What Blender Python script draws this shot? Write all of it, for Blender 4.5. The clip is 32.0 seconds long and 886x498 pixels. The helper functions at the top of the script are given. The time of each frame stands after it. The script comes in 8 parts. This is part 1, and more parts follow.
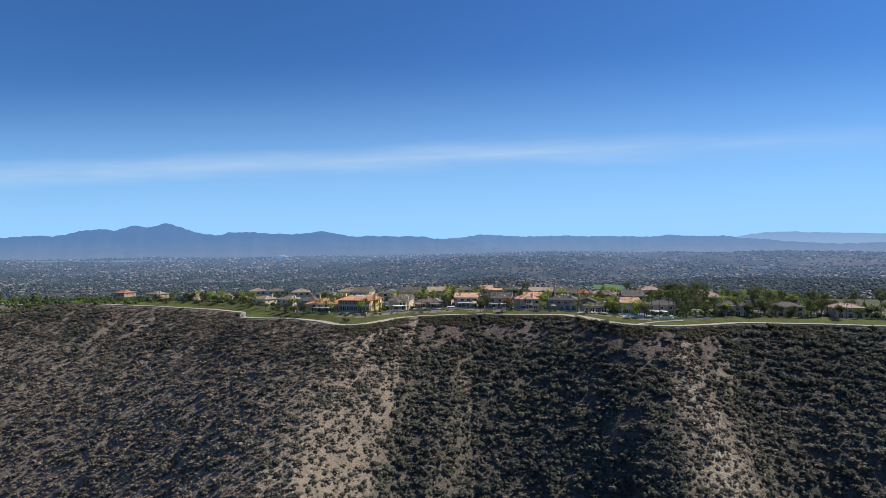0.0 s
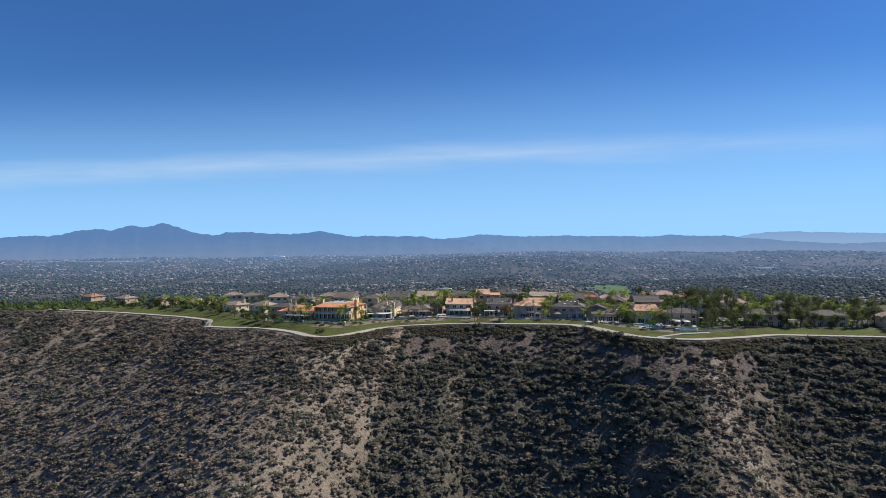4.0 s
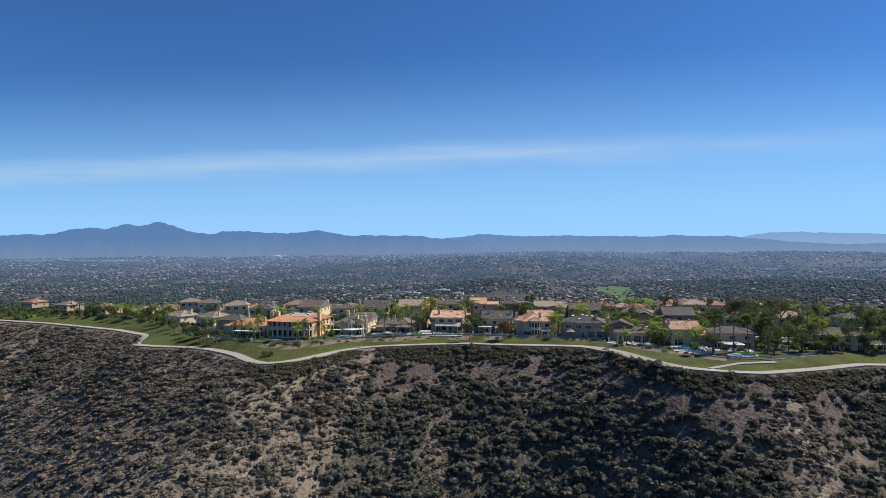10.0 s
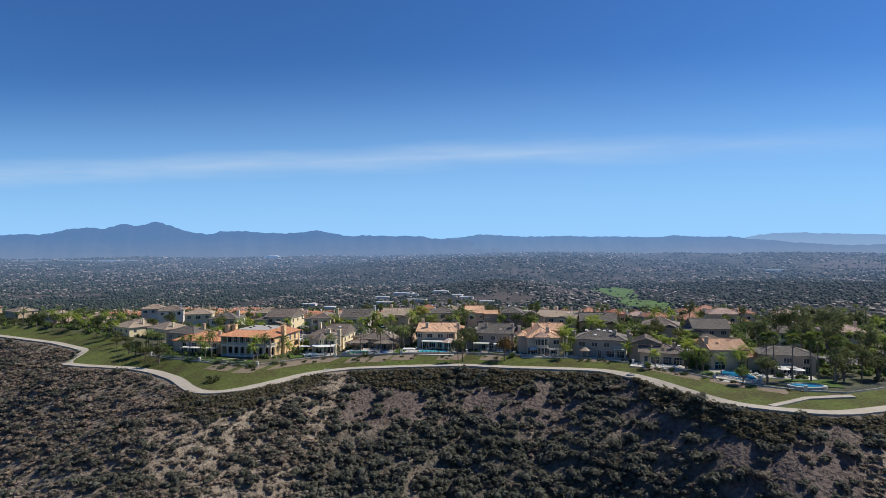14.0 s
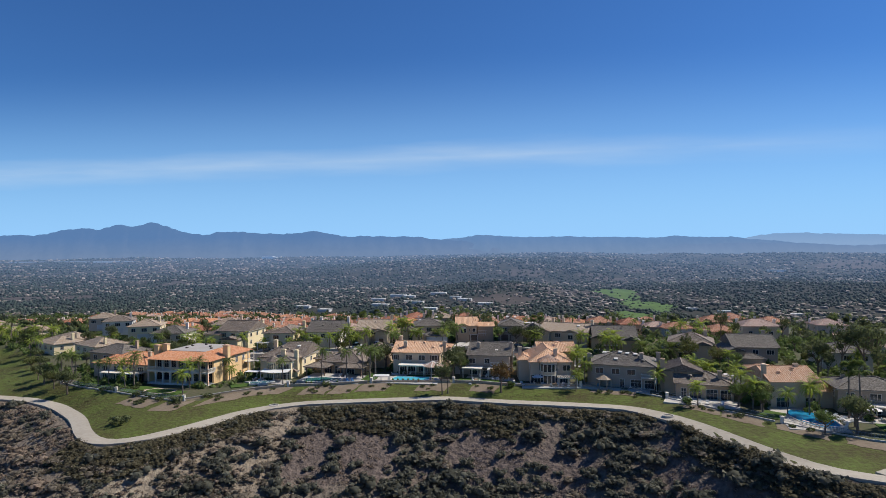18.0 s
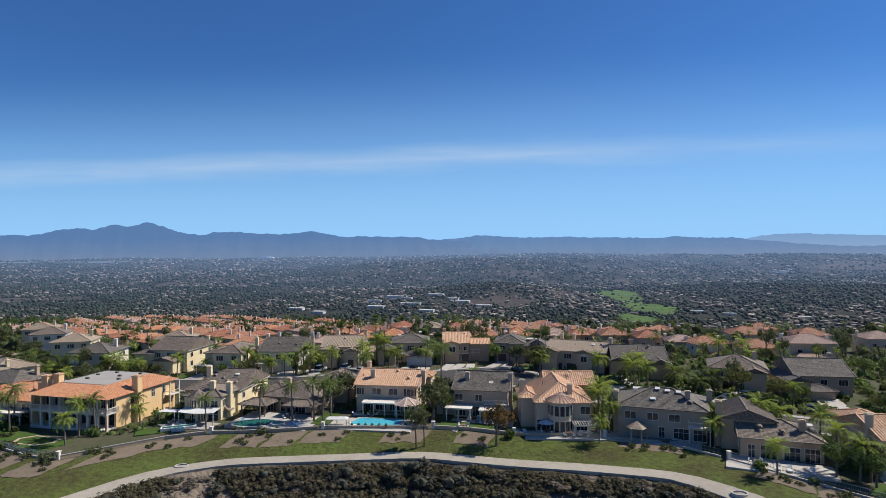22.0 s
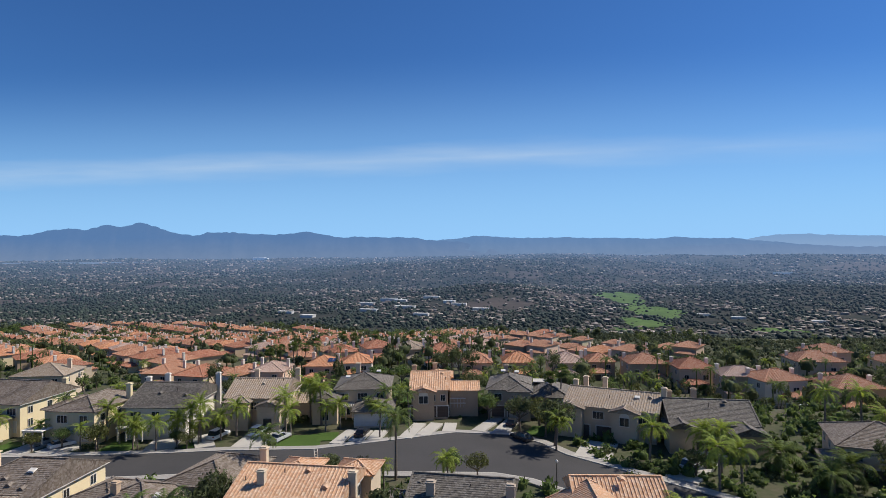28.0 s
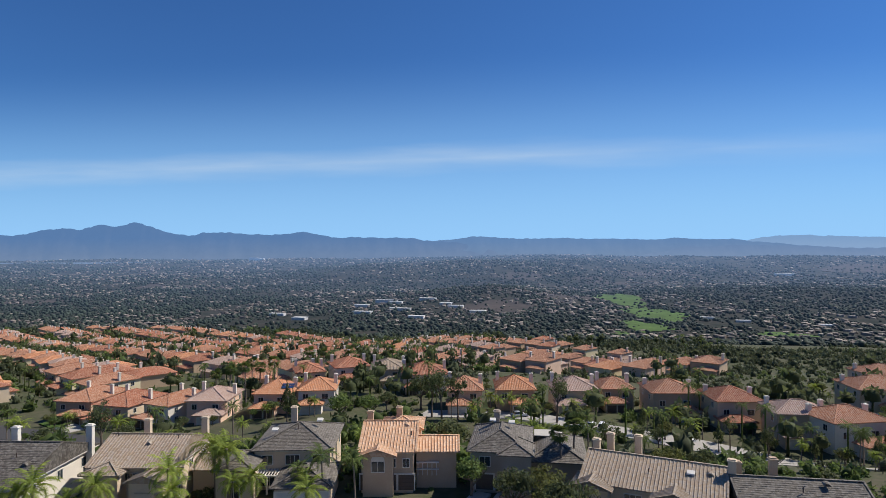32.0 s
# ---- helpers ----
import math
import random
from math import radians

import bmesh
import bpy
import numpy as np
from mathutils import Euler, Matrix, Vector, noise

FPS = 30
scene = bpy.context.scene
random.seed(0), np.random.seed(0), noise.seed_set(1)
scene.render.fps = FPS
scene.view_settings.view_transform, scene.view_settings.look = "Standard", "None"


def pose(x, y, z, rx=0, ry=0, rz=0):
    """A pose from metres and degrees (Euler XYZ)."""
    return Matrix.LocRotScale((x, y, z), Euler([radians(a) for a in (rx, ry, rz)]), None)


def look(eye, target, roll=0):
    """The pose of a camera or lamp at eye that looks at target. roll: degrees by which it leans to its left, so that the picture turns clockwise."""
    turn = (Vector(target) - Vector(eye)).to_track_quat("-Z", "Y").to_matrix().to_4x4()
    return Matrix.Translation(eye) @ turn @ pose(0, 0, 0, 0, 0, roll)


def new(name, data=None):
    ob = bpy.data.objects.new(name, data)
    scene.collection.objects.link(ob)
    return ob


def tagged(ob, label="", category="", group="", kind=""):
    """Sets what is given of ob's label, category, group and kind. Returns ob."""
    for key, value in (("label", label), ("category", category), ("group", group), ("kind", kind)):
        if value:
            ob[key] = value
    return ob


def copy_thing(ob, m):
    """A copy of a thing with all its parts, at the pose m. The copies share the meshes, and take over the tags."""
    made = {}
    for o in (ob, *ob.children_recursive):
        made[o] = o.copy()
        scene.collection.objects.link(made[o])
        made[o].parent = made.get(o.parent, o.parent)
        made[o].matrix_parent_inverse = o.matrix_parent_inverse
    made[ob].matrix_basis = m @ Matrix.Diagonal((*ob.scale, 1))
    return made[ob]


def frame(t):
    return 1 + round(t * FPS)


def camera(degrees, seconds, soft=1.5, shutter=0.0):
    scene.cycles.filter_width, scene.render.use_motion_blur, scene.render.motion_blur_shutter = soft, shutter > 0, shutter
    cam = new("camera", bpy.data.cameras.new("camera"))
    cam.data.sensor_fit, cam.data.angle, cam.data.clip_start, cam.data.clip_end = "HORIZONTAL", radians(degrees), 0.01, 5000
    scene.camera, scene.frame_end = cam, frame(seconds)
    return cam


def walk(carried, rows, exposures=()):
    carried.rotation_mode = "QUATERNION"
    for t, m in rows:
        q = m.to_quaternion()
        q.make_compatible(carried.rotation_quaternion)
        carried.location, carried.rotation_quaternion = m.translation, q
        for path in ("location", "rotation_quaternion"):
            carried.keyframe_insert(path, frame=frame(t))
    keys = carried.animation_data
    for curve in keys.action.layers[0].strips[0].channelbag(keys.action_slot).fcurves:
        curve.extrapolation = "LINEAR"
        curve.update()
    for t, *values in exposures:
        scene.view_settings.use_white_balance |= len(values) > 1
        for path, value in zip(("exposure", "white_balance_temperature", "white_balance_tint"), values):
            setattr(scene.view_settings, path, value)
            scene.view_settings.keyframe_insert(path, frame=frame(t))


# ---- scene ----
cam = camera(71.7, 32.0, soft=0.5)
PATH = [
    (0, (-0.559, -0.741, 35.909), (-0.775, 1.247, 35.904), -0.5),
    (6, (0.269, 62.451, 35.85), (0.054, 64.44, 35.845), -0.5),
    (9, (0.086, 94.073, 35.924), (-0.129, 96.062, 35.918), -0.4),
    (13, (-0.366, 136.378, 36.038), (-0.583, 138.366, 36.033), -0.3),
    (17, (-0.272, 179.086, 35.964), (-0.488, 181.074, 35.961), -0.3),
    (19, (0.24, 200.673, 36.061), (0.026, 202.662, 36.059), -0.4),
    (22, (0.073, 231.885, 35.975), (-0.139, 233.874, 35.974), -0.3),
    (23, (-0.01, 242.36, 35.977), (-0.221, 244.349, 35.975), -0.4),
    (25, (-0.141, 263.329, 36.003), (-0.351, 265.318, 36.002), -0.3),
    (28, (-0.004, 294.332, 36.09), (-0.21, 296.322, 36.091), -0.3),
    (32, (1.136, 333.023, 36.233), (0.935, 335.013, 36.236), -0.2),
]
walk(cam, [(t, look(eye, target, roll)) for t, eye, target, roll in PATH], [(0, 0.42), (10, 0.36), (19, 0.30), (32, 0.26)])

# ---------------------------------------------------------------- light
SUN_AZ, SUN_EL = radians(64), radians(48)  # azimuth from +y towards +x
world = bpy.data.worlds.new("sky")
scene.world = world
world.use_nodes = True
wn, wl = world.node_tree.nodes, world.node_tree.links
wn.clear()
w_out = wn.new("ShaderNodeOutputWorld")
w_bg = wn.new("ShaderNodeBackground")
w_bg.inputs["Strength"].default_value = 0.0655
w_sky = wn.new("ShaderNodeTexSky")
w_sky.sky_type = "NISHITA"
w_sky.sun_disc = False
w_sky.sun_elevation, w_sky.sun_rotation = SUN_EL, SUN_AZ
w_sky.altitude, w_sky.air_density, w_sky.dust_density, w_sky.ozone_density = 300, 1.0, 0.0, 3.0


def w_math(op, a, b=None):
    n = wn.new("ShaderNodeMath")
    n.operation = op
    for i, v in enumerate((a, b)):
        if v is None:
            continue
        if isinstance(v, (int, float)):
            n.inputs[i].default_value = v
        else:
            wl.new(v, n.inputs[i])
    return n.outputs[0]


# one long veil of cirrus above the mountains
w_co = wn.new("ShaderNodeTexCoord")
w_sep = wn.new("ShaderNodeSeparateXYZ")
wl.new(w_co.outputs["Generated"], w_sep.inputs[0])
w_y = w_math("MAXIMUM", w_sep.outputs[1], 0.05)
w_u = w_math("DIVIDE", w_sep.outputs[0], w_y)
w_v = w_math("DIVIDE", w_sep.outputs[2], w_y)
w_comb = wn.new("ShaderNodeCombineXYZ")
wl.new(w_math("MULTIPLY", w_u, 3.0), w_comb.inputs[0])
wl.new(w_math("MULTIPLY", w_v, 26.0), w_comb.inputs[1])
w_noise = wn.new("ShaderNodeTexNoise")
w_noise.inputs["Scale"].default_value, w_noise.inputs["Detail"].default_value = 1.6, 6.0
wl.new(w_comb.outputs[0], w_noise.inputs["Vector"])
w_mid = w_math("ADD", w_math("MULTIPLY", w_u, 0.0194), 0.1512)
w_off = w_math("ABSOLUTE", w_math("SUBTRACT", w_v, w_mid))
w_wide = w_math("ADD", 0.012, w_math("MULTIPLY", w_noise.outputs[0], 0.034))
w_veil = w_math("POWER", w_math("MAXIMUM", w_math("SUBTRACT", 1.0, w_math("DIVIDE", w_off, w_wide)), 0.0), 1.3)
w_fade = wn.new("ShaderNodeMapRange")
w_fade.inputs["From Min"].default_value, w_fade.inputs["From Max"].default_value = 0.65, 0.0
w_fade.inputs["To Min"].default_value, w_fade.inputs["To Max"].default_value = 0.06, 0.42
wl.new(w_u, w_fade.inputs["Value"])
w_amount = w_math("MULTIPLY", w_math("MULTIPLY", w_veil, w_fade.outputs[0]), w_math("MULTIPLY", w_noise.outputs[0], 1.5))
w_tint = wn.new("ShaderNodeMix")
w_tint.data_type, w_tint.blend_type = "RGBA", "MULTIPLY"
w_tint.inputs[0].default_value = 1.0
wl.new(w_sky.outputs[0], w_tint.inputs[6])
w_tint.inputs[7].default_value = (0.37, 0.71, 1.16, 1)
w_low = wn.new("ShaderNodeMapRange")
w_low.interpolation_type = "SMOOTHSTEP"
w_low.inputs["From Min"].default_value, w_low.inputs["From Max"].default_value = 0.33, -0.06
w_low.inputs["To Min"].default_value, w_low.inputs["To Max"].default_value = 0.0, 1.0
wl.new(w_v, w_low.inputs["Value"])
w_haze = wn.new("ShaderNodeMix")
w_haze.data_type = "RGBA"
wl.new(w_low.outputs[0], w_haze.inputs[0])
wl.new(w_tint.outputs[2], w_haze.inputs[6])
w_haze.inputs[7].default_value = (4.0, 7.7, 12.6, 1)
w_mix = wn.new("ShaderNodeMix")
w_mix.data_type = "RGBA"
wl.new(w_amount, w_mix.inputs[0])
wl.new(w_haze.outputs[2], w_mix.inputs[6])
w_mix.inputs[7].default_value = (7.8, 9.2, 10.6, 1)
wl.new(w_mix.outputs[2], w_bg.inputs["Color"])
wl.new(w_bg.outputs[0], w_out.inputs[0])

sun = new("sun", bpy.data.lights.new("sun", "SUN"))
sun.data.energy, sun.data.angle, sun.data.color = 4.4, radians(0.53), (1.0, 0.94, 0.84)
SUN_DIR = Vector((math.cos(SUN_EL) * math.sin(SUN_AZ), math.cos(SUN_EL) * math.cos(SUN_AZ), math.sin(SUN_EL)))
sun.matrix_world = look(SUN_DIR * 900 + Vector((0, 300, 0)), (0, 300, 0))


# ---------------------------------------------------------------- materials
def shade(name, base, other=None, scale=1.5, fine=14.0, rough=0.85, bump=0.3, metal=0.0, random_amount=0.0, island=0.0,
          glow=None, stretch=None, spec=0.3, alpha=None):
    """A worn surface: two tones mixed by noise at two scales, fine relief, and a tone that differs from piece to piece."""
    m = bpy.data.materials.new(name)
    m.use_nodes = True
    n, l = m.node_tree.nodes, m.node_tree.links
    b = n["Principled BSDF"]
    b.inputs["Roughness"].default_value, b.inputs["Metallic"].default_value = rough, metal
    b.inputs["Specular IOR Level"].default_value = spec
    other = other or [c * 0.72 for c in base]
    co = n.new("ShaderNodeTexCoord")
    vec = co.outputs["Object"]
    if stretch:
        mp = n.new("ShaderNodeMapping")
        mp.inputs["Scale"].default_value = stretch
        l.new(vec, mp.inputs[0])
        vec = mp.outputs[0]
    big = n.new("ShaderNodeTexNoise")
    big.inputs["Scale"].default_value, big.inputs["Detail"].default_value = scale, 5.0
    small = n.new("ShaderNodeTexNoise")
    small.inputs["Scale"].default_value, small.inputs["Detail"].default_value = fine, 4.0
    l.new(vec, big.inputs["Vector"])
    l.new(vec, small.inputs["Vector"])
    add = n.new("ShaderNodeMath")
    add.operation = "ADD"
    l.new(big.outputs[0], add.inputs[0])
    l.new(small.outputs[0], add.inputs[1])
    ramp = n.new("ShaderNodeMapRange")
    ramp.inputs["From Min"].default_value, ramp.inputs["From Max"].default_value = 0.7, 1.3
    l.new(add.outputs[0], ramp.inputs["Value"])
    mix = n.new("ShaderNodeMix")
    mix.data_type = "RGBA"
    l.new(ramp.outputs[0], mix.inputs[0])
    mix.inputs[6].default_value, mix.inputs[7].default_value = (*other, 1), (*base, 1)
    out = mix.outputs[2]
    for amount, node, socket in ((random_amount, "ShaderNodeObjectInfo", "Random"), (island, "ShaderNodeNewGeometry", "Random Per Island")):
        if amount:
            info = n.new(node)
            hsv = n.new("ShaderNodeHueSaturation")
            mr = n.new("ShaderNodeMapRange")
            mr.inputs["To Min"].default_value, mr.inputs["To Max"].default_value = 1 - amount, 1 + amount
            l.new(info.outputs[socket], mr.inputs["Value"])
            l.new(mr.outputs[0], hsv.inputs["Value"])
            l.new(out, hsv.inputs["Color"])
            out = hsv.outputs[0]
    l.new(out, b.inputs["Base Color"])
    if bump:
        bp = n.new("ShaderNodeBump")
        bp.inputs["Strength"].default_value, bp.inputs["Distance"].default_value = bump, 0.05
        l.new(small.outputs[0], bp.inputs["Height"])
        l.new(bp.outputs[0], b.inputs["Normal"])
    if glow:
        b.inputs["Emission Color"].default_value, b.inputs["Emission Strength"].default_value = (*glow, 1), 1.0
    return m


def roof_tile(name, base, other, pale):
    """Fired roof tile: courses across the slope, tiles of many tones, sun-bleached patches."""
    m = shade(name, base, other, 0.35, 3.0, 0.8, 0.0, random_amount=0.15)
    n, l = m.node_tree.nodes, m.node_tree.links
    b = n["Principled BSDF"]
    co = n.new("ShaderNodeTexCoord")
    vor = n.new("ShaderNodeTexVoronoi")
    vor.inputs["Scale"].default_value = 3.4
    l.new(co.outputs["Object"], vor.inputs["Vector"])
    mix = n.new("ShaderNodeMix")
    mix.data_type = "RGBA"
    ramp = n.new("ShaderNodeMapRange")
    ramp.inputs["From Min"].default_value, ramp.inputs["From Max"].default_value = 0.25, 0.95
    ramp.inputs["To Max"].default_value = 0.7
    sep = n.new("ShaderNodeSeparateColor")
    l.new(vor.outputs["Color"], sep.inputs[0])
    l.new(sep.outputs[0], ramp.inputs["Value"])
    l.new(ramp.outputs[0], mix.inputs[0])
    old = b.inputs["Base Color"].links[0].from_socket
    l.new(old, mix.inputs[6])
    mix.inputs[7].default_value = (*pale, 1)
    l.new(mix.outputs[2], b.inputs["Base Color"])
    wave = n.new("ShaderNodeTexWave")
    wave.bands_direction = "Z"
    wave.wave_profile = "SAW"
    wave.inputs["Scale"].default_value, wave.inputs["Distortion"].default_value = 2.6, 0.4
    l.new(co.outputs["Object"], wave.inputs["Vector"])
    bp = n.new("ShaderNodeBump")
    bp.inputs["Strength"].default_value, bp.inputs["Distance"].default_value = 0.5, 0.05
    l.new(wave.outputs["Color"], bp.inputs["Height"])
    l.new(bp.outputs[0], b.inputs["Normal"])
    return m


M = {
    "tile_orange": roof_tile("tile_orange", (0.53, 0.225, 0.105), (0.40, 0.155, 0.068), (0.60, 0.38, 0.25)),
    "tile_peach": roof_tile("tile_peach", (0.63, 0.37, 0.215), (0.48, 0.265, 0.15), (0.671, 0.499, 0.361)),
    "tile_red": roof_tile("tile_red", (0.39, 0.142, 0.074), (0.26, 0.088, 0.048), (0.49, 0.30, 0.21)),
    "tile_rust": roof_tile("tile_rust", (0.44, 0.195, 0.105), (0.30, 0.122, 0.064), (0.54, 0.36, 0.26)),
    "tile_pink": roof_tile("tile_pink", (0.430, 0.292, 0.232), (0.344, 0.224, 0.172), (0.516, 0.413, 0.353)),
    "tile_tan": roof_tile("tile_tan", (0.35, 0.265, 0.185), (0.26, 0.19, 0.13), (0.390, 0.343, 0.296)),
    "tile_grey": roof_tile("tile_grey", (0.140, 0.122, 0.103), (0.080, 0.069, 0.058), (0.245, 0.220, 0.192)),
    "tile_brown": roof_tile("tile_brown", (0.190, 0.148, 0.114), (0.120, 0.092, 0.070), (0.300, 0.258, 0.222)),
    "stucco_cream": shade("stucco_cream", (0.760, 0.658, 0.422), (0.697, 0.563, 0.362), 0.4, 9, 0.92, 0.25),
    "stucco_yellow": shade("stucco_yellow", (0.780, 0.545, 0.290), (0.700, 0.480, 0.250), 0.3, 9, 0.92, 0.25),
    "stucco_white": shade("stucco_white", (0.726, 0.671, 0.583), (0.638, 0.583, 0.506), 0.4, 9, 0.92, 0.2),
    "stucco_beige": shade("stucco_beige", (0.638, 0.514, 0.377), (0.536, 0.428, 0.311), 0.4, 9, 0.92, 0.25),
    "stucco_tan": shade("stucco_tan", (0.536, 0.400, 0.275), (0.449, 0.327, 0.225), 0.4, 9, 0.92, 0.25),
    "stucco_grey": shade("stucco_grey", (0.440, 0.360, 0.285), (0.370, 0.300, 0.236), 0.4, 9, 0.92, 0.25),
    "stucco_pink": shade("stucco_pink", (0.725, 0.514, 0.383), (0.624, 0.435, 0.327), 0.4, 9, 0.92, 0.25),
    "trim_white": shade("trim_white", (0.7, 0.66, 0.6), (0.6, 0.565, 0.51), 0.8, 12, 0.6, 0.1),
    "trim_dark": shade("trim_dark", (0.10, 0.075, 0.06), (0.07, 0.05, 0.04), 1, 12, 0.6, 0.1),
    "wood": shade("wood", (0.24, 0.15, 0.10), (0.15, 0.09, 0.06), 1, 20, 0.7, 0.3, stretch=(1, 6, 6)),
    "glass": shade("glass", (0.035, 0.045, 0.055), (0.02, 0.025, 0.03), 0.6, 2, 0.08, 0.0, spec=0.6, random_amount=0.3),
    "garage_white": shade("garage_white", (0.612, 0.595, 0.561), (0.527, 0.510, 0.484), 0.7, 9, 0.6, 0.1),
    "garage_dark": shade("garage_dark", (0.14, 0.10, 0.08), (0.10, 0.07, 0.055), 0.7, 9, 0.6, 0.1),
    "asphalt": shade("asphalt", (0.066, 0.062, 0.062), (0.048, 0.046, 0.046), 0.12, 6, 0.9, 0.3),
    "concrete": shade("concrete", (0.375, 0.352, 0.323), (0.300, 0.277, 0.255), 0.3, 4, 0.9, 0.2, random_amount=0.05),
    "concrete_pale": shade("concrete_pale", (0.465, 0.435, 0.390), (0.390, 0.360, 0.323), 0.3, 4, 0.9, 0.2, random_amount=0.05),
    "paving": shade("paving", (0.50, 0.38, 0.30), (0.42, 0.31, 0.25), 0.5, 6, 0.9, 0.3),
    "trail": shade("trail", (0.390, 0.352, 0.292), (0.315, 0.277, 0.225), 0.15, 1.2, 0.95, 0.4),
    "iceplant": shade("iceplant", (0.100, 0.135, 0.032), (0.060, 0.050, 0.024), 0.10, 1.1, 0.9, 0.9, spec=0.1),
    "lawn": shade("lawn", (0.07, 0.118, 0.028), (0.048, 0.084, 0.02), 0.15, 3, 0.9, 0.5, spec=0.1),
    "mulch": shade("mulch", (0.225, 0.180, 0.135), (0.158, 0.124, 0.090), 0.3, 2, 0.95, 0.6, spec=0.1),
    "garden": shade("garden", (0.056, 0.072, 0.032), (0.108, 0.095, 0.066), 0.10, 0.9, 0.95, 0.7, spec=0.1),
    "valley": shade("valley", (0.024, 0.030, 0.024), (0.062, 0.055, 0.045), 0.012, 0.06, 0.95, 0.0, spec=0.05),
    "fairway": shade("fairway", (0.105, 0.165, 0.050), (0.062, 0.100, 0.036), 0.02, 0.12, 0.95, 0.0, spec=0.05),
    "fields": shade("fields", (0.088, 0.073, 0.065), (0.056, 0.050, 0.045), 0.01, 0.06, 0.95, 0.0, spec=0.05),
    "bark": shade("bark", (0.20, 0.155, 0.12), (0.12, 0.09, 0.07), 2, 14, 0.95, 0.6, stretch=(1, 1, 0.3)),
    "palm_bark": shade("palm_bark", (0.24, 0.20, 0.165), (0.15, 0.12, 0.10), 1, 10, 0.95, 0.6, stretch=(1, 1, 4)),
    "pool_water": shade("pool_water", (0.10, 0.50, 0.62), (0.07, 0.42, 0.56), 0.6, 4, 0.06, 0.15, spec=0.5),
    "pool_deep": shade("pool_deep", (0.02, 0.26, 0.46), (0.015, 0.20, 0.38), 0.4, 4, 0.06, 0.15, spec=0.5),
    "pool_green": shade("pool_green", (0.03, 0.16, 0.15), (0.02, 0.12, 0.12), 0.4, 4, 0.06, 0.15, spec=0.5),
    "canvas": shade("canvas", (0.663, 0.654, 0.629), (0.595, 0.586, 0.561), 0.5, 5, 0.8, 0.1),
    "iron": shade("iron", (0.03, 0.03, 0.03), (0.05, 0.045, 0.04), 3, 20, 0.5, 0.1, metal=0.3),
    "steel_rail": shade("steel_rail", (0.20, 0.24, 0.29), (0.15, 0.18, 0.22), 3, 20, 0.45, 0.1),
    "rubber": shade("rubber", (0.02, 0.02, 0.02), (0.03, 0.03, 0.03), 3, 20, 0.85, 0.1),
    "chrome": shade("chrome", (0.6, 0.6, 0.62), (0.5, 0.5, 0.52), 3, 20, 0.25, 0.0, metal=1.0),
    "solar": shade("solar", (0.03, 0.06, 0.14), (0.02, 0.04, 0.10), 0.8, 8, 0.15, 0.0, spec=0.6),
    "cushion_blue": shade("cushion_blue", (0.16, 0.32, 0.50), (0.12, 0.26, 0.42), 2, 14, 0.9, 0.2),
    "lake": shade("lake", (0.05, 0.09, 0.16), (0.04, 0.075, 0.14), 0.02, 0.1, 0.1, 0.0),
}


for node in M["iceplant"].node_tree.nodes:
    if node.type == "BUMP":
        node.inputs["Distance"].default_value = 0.3


def leaf(name, base, other, amount=0.45, scale=0.25, through_leaf=0.0):
    """Foliage; through_leaf lets sunlight shine through thin leaves."""
    m = shade(name, base, other, scale, 3.0, 0.75, 0.0, island=amount, random_amount=0.18, spec=0.15)
    if through_leaf:
        n, l = m.node_tree.nodes, m.node_tree.links
        b, out = n["Principled BSDF"], n["Material Output"]
        tr = n.new("ShaderNodeBsdfTranslucent")
        hue = n.new("ShaderNodeHueSaturation")
        hue.inputs["Hue"].default_value, hue.inputs["Saturation"].default_value, hue.inputs["Value"].default_value = 0.485, 1.1, 1.5
        l.new(b.inputs["Base Color"].links[0].from_socket, hue.inputs["Color"])
        l.new(hue.outputs[0], tr.inputs[0])
        mx = n.new("ShaderNodeMixShader")
        mx.inputs[0].default_value = through_leaf
        l.new(b.outputs[0], mx.inputs[1])
        l.new(tr.outputs[0], mx.inputs[2])
        l.new(mx.outputs[0], out.inputs[0])
    return m


M["leaf_dark"] = leaf("leaf_dark", (0.122, 0.142, 0.062), (0.076, 0.092, 0.046), through_leaf=0.4)
M["leaf_mid"] = leaf("leaf_mid", (0.132, 0.180, 0.058), (0.080, 0.116, 0.042), through_leaf=0.4)
M["leaf_olive"] = leaf("leaf_olive", (0.127, 0.138, 0.052), (0.081, 0.092, 0.034), through_leaf=0.4)
M["leaf_rust"] = leaf("leaf_rust", (0.184, 0.115, 0.052), (0.103, 0.086, 0.034), through_leaf=0.4)
M["leaf_palm"] = leaf("leaf_palm", (0.259, 0.310, 0.063), (0.149, 0.201, 0.046), 0.3, through_leaf=0.4)
M["leaf_palm_dark"] = leaf("leaf_palm_dark", (0.132, 0.172, 0.052), (0.081, 0.113, 0.037), 0.3, through_leaf=0.4)
M["leaf_hill"] = leaf("leaf_hill", (0.092, 0.108, 0.058), (0.060, 0.072, 0.042), through_leaf=0.3)
M["cover_green"] = leaf("cover_green", (0.112, 0.145, 0.034), (0.096, 0.078, 0.032), 0.4, 0.08)
M["scrub_green"] = leaf("scrub_green", (0.156, 0.156, 0.118), (0.108, 0.109, 0.087), 0.45, 0.22, through_leaf=0.45)
M["scrub_grey"] = leaf("scrub_grey", (0.252, 0.217, 0.167), (0.178, 0.154, 0.119), 0.4, 0.22, through_leaf=0.45)
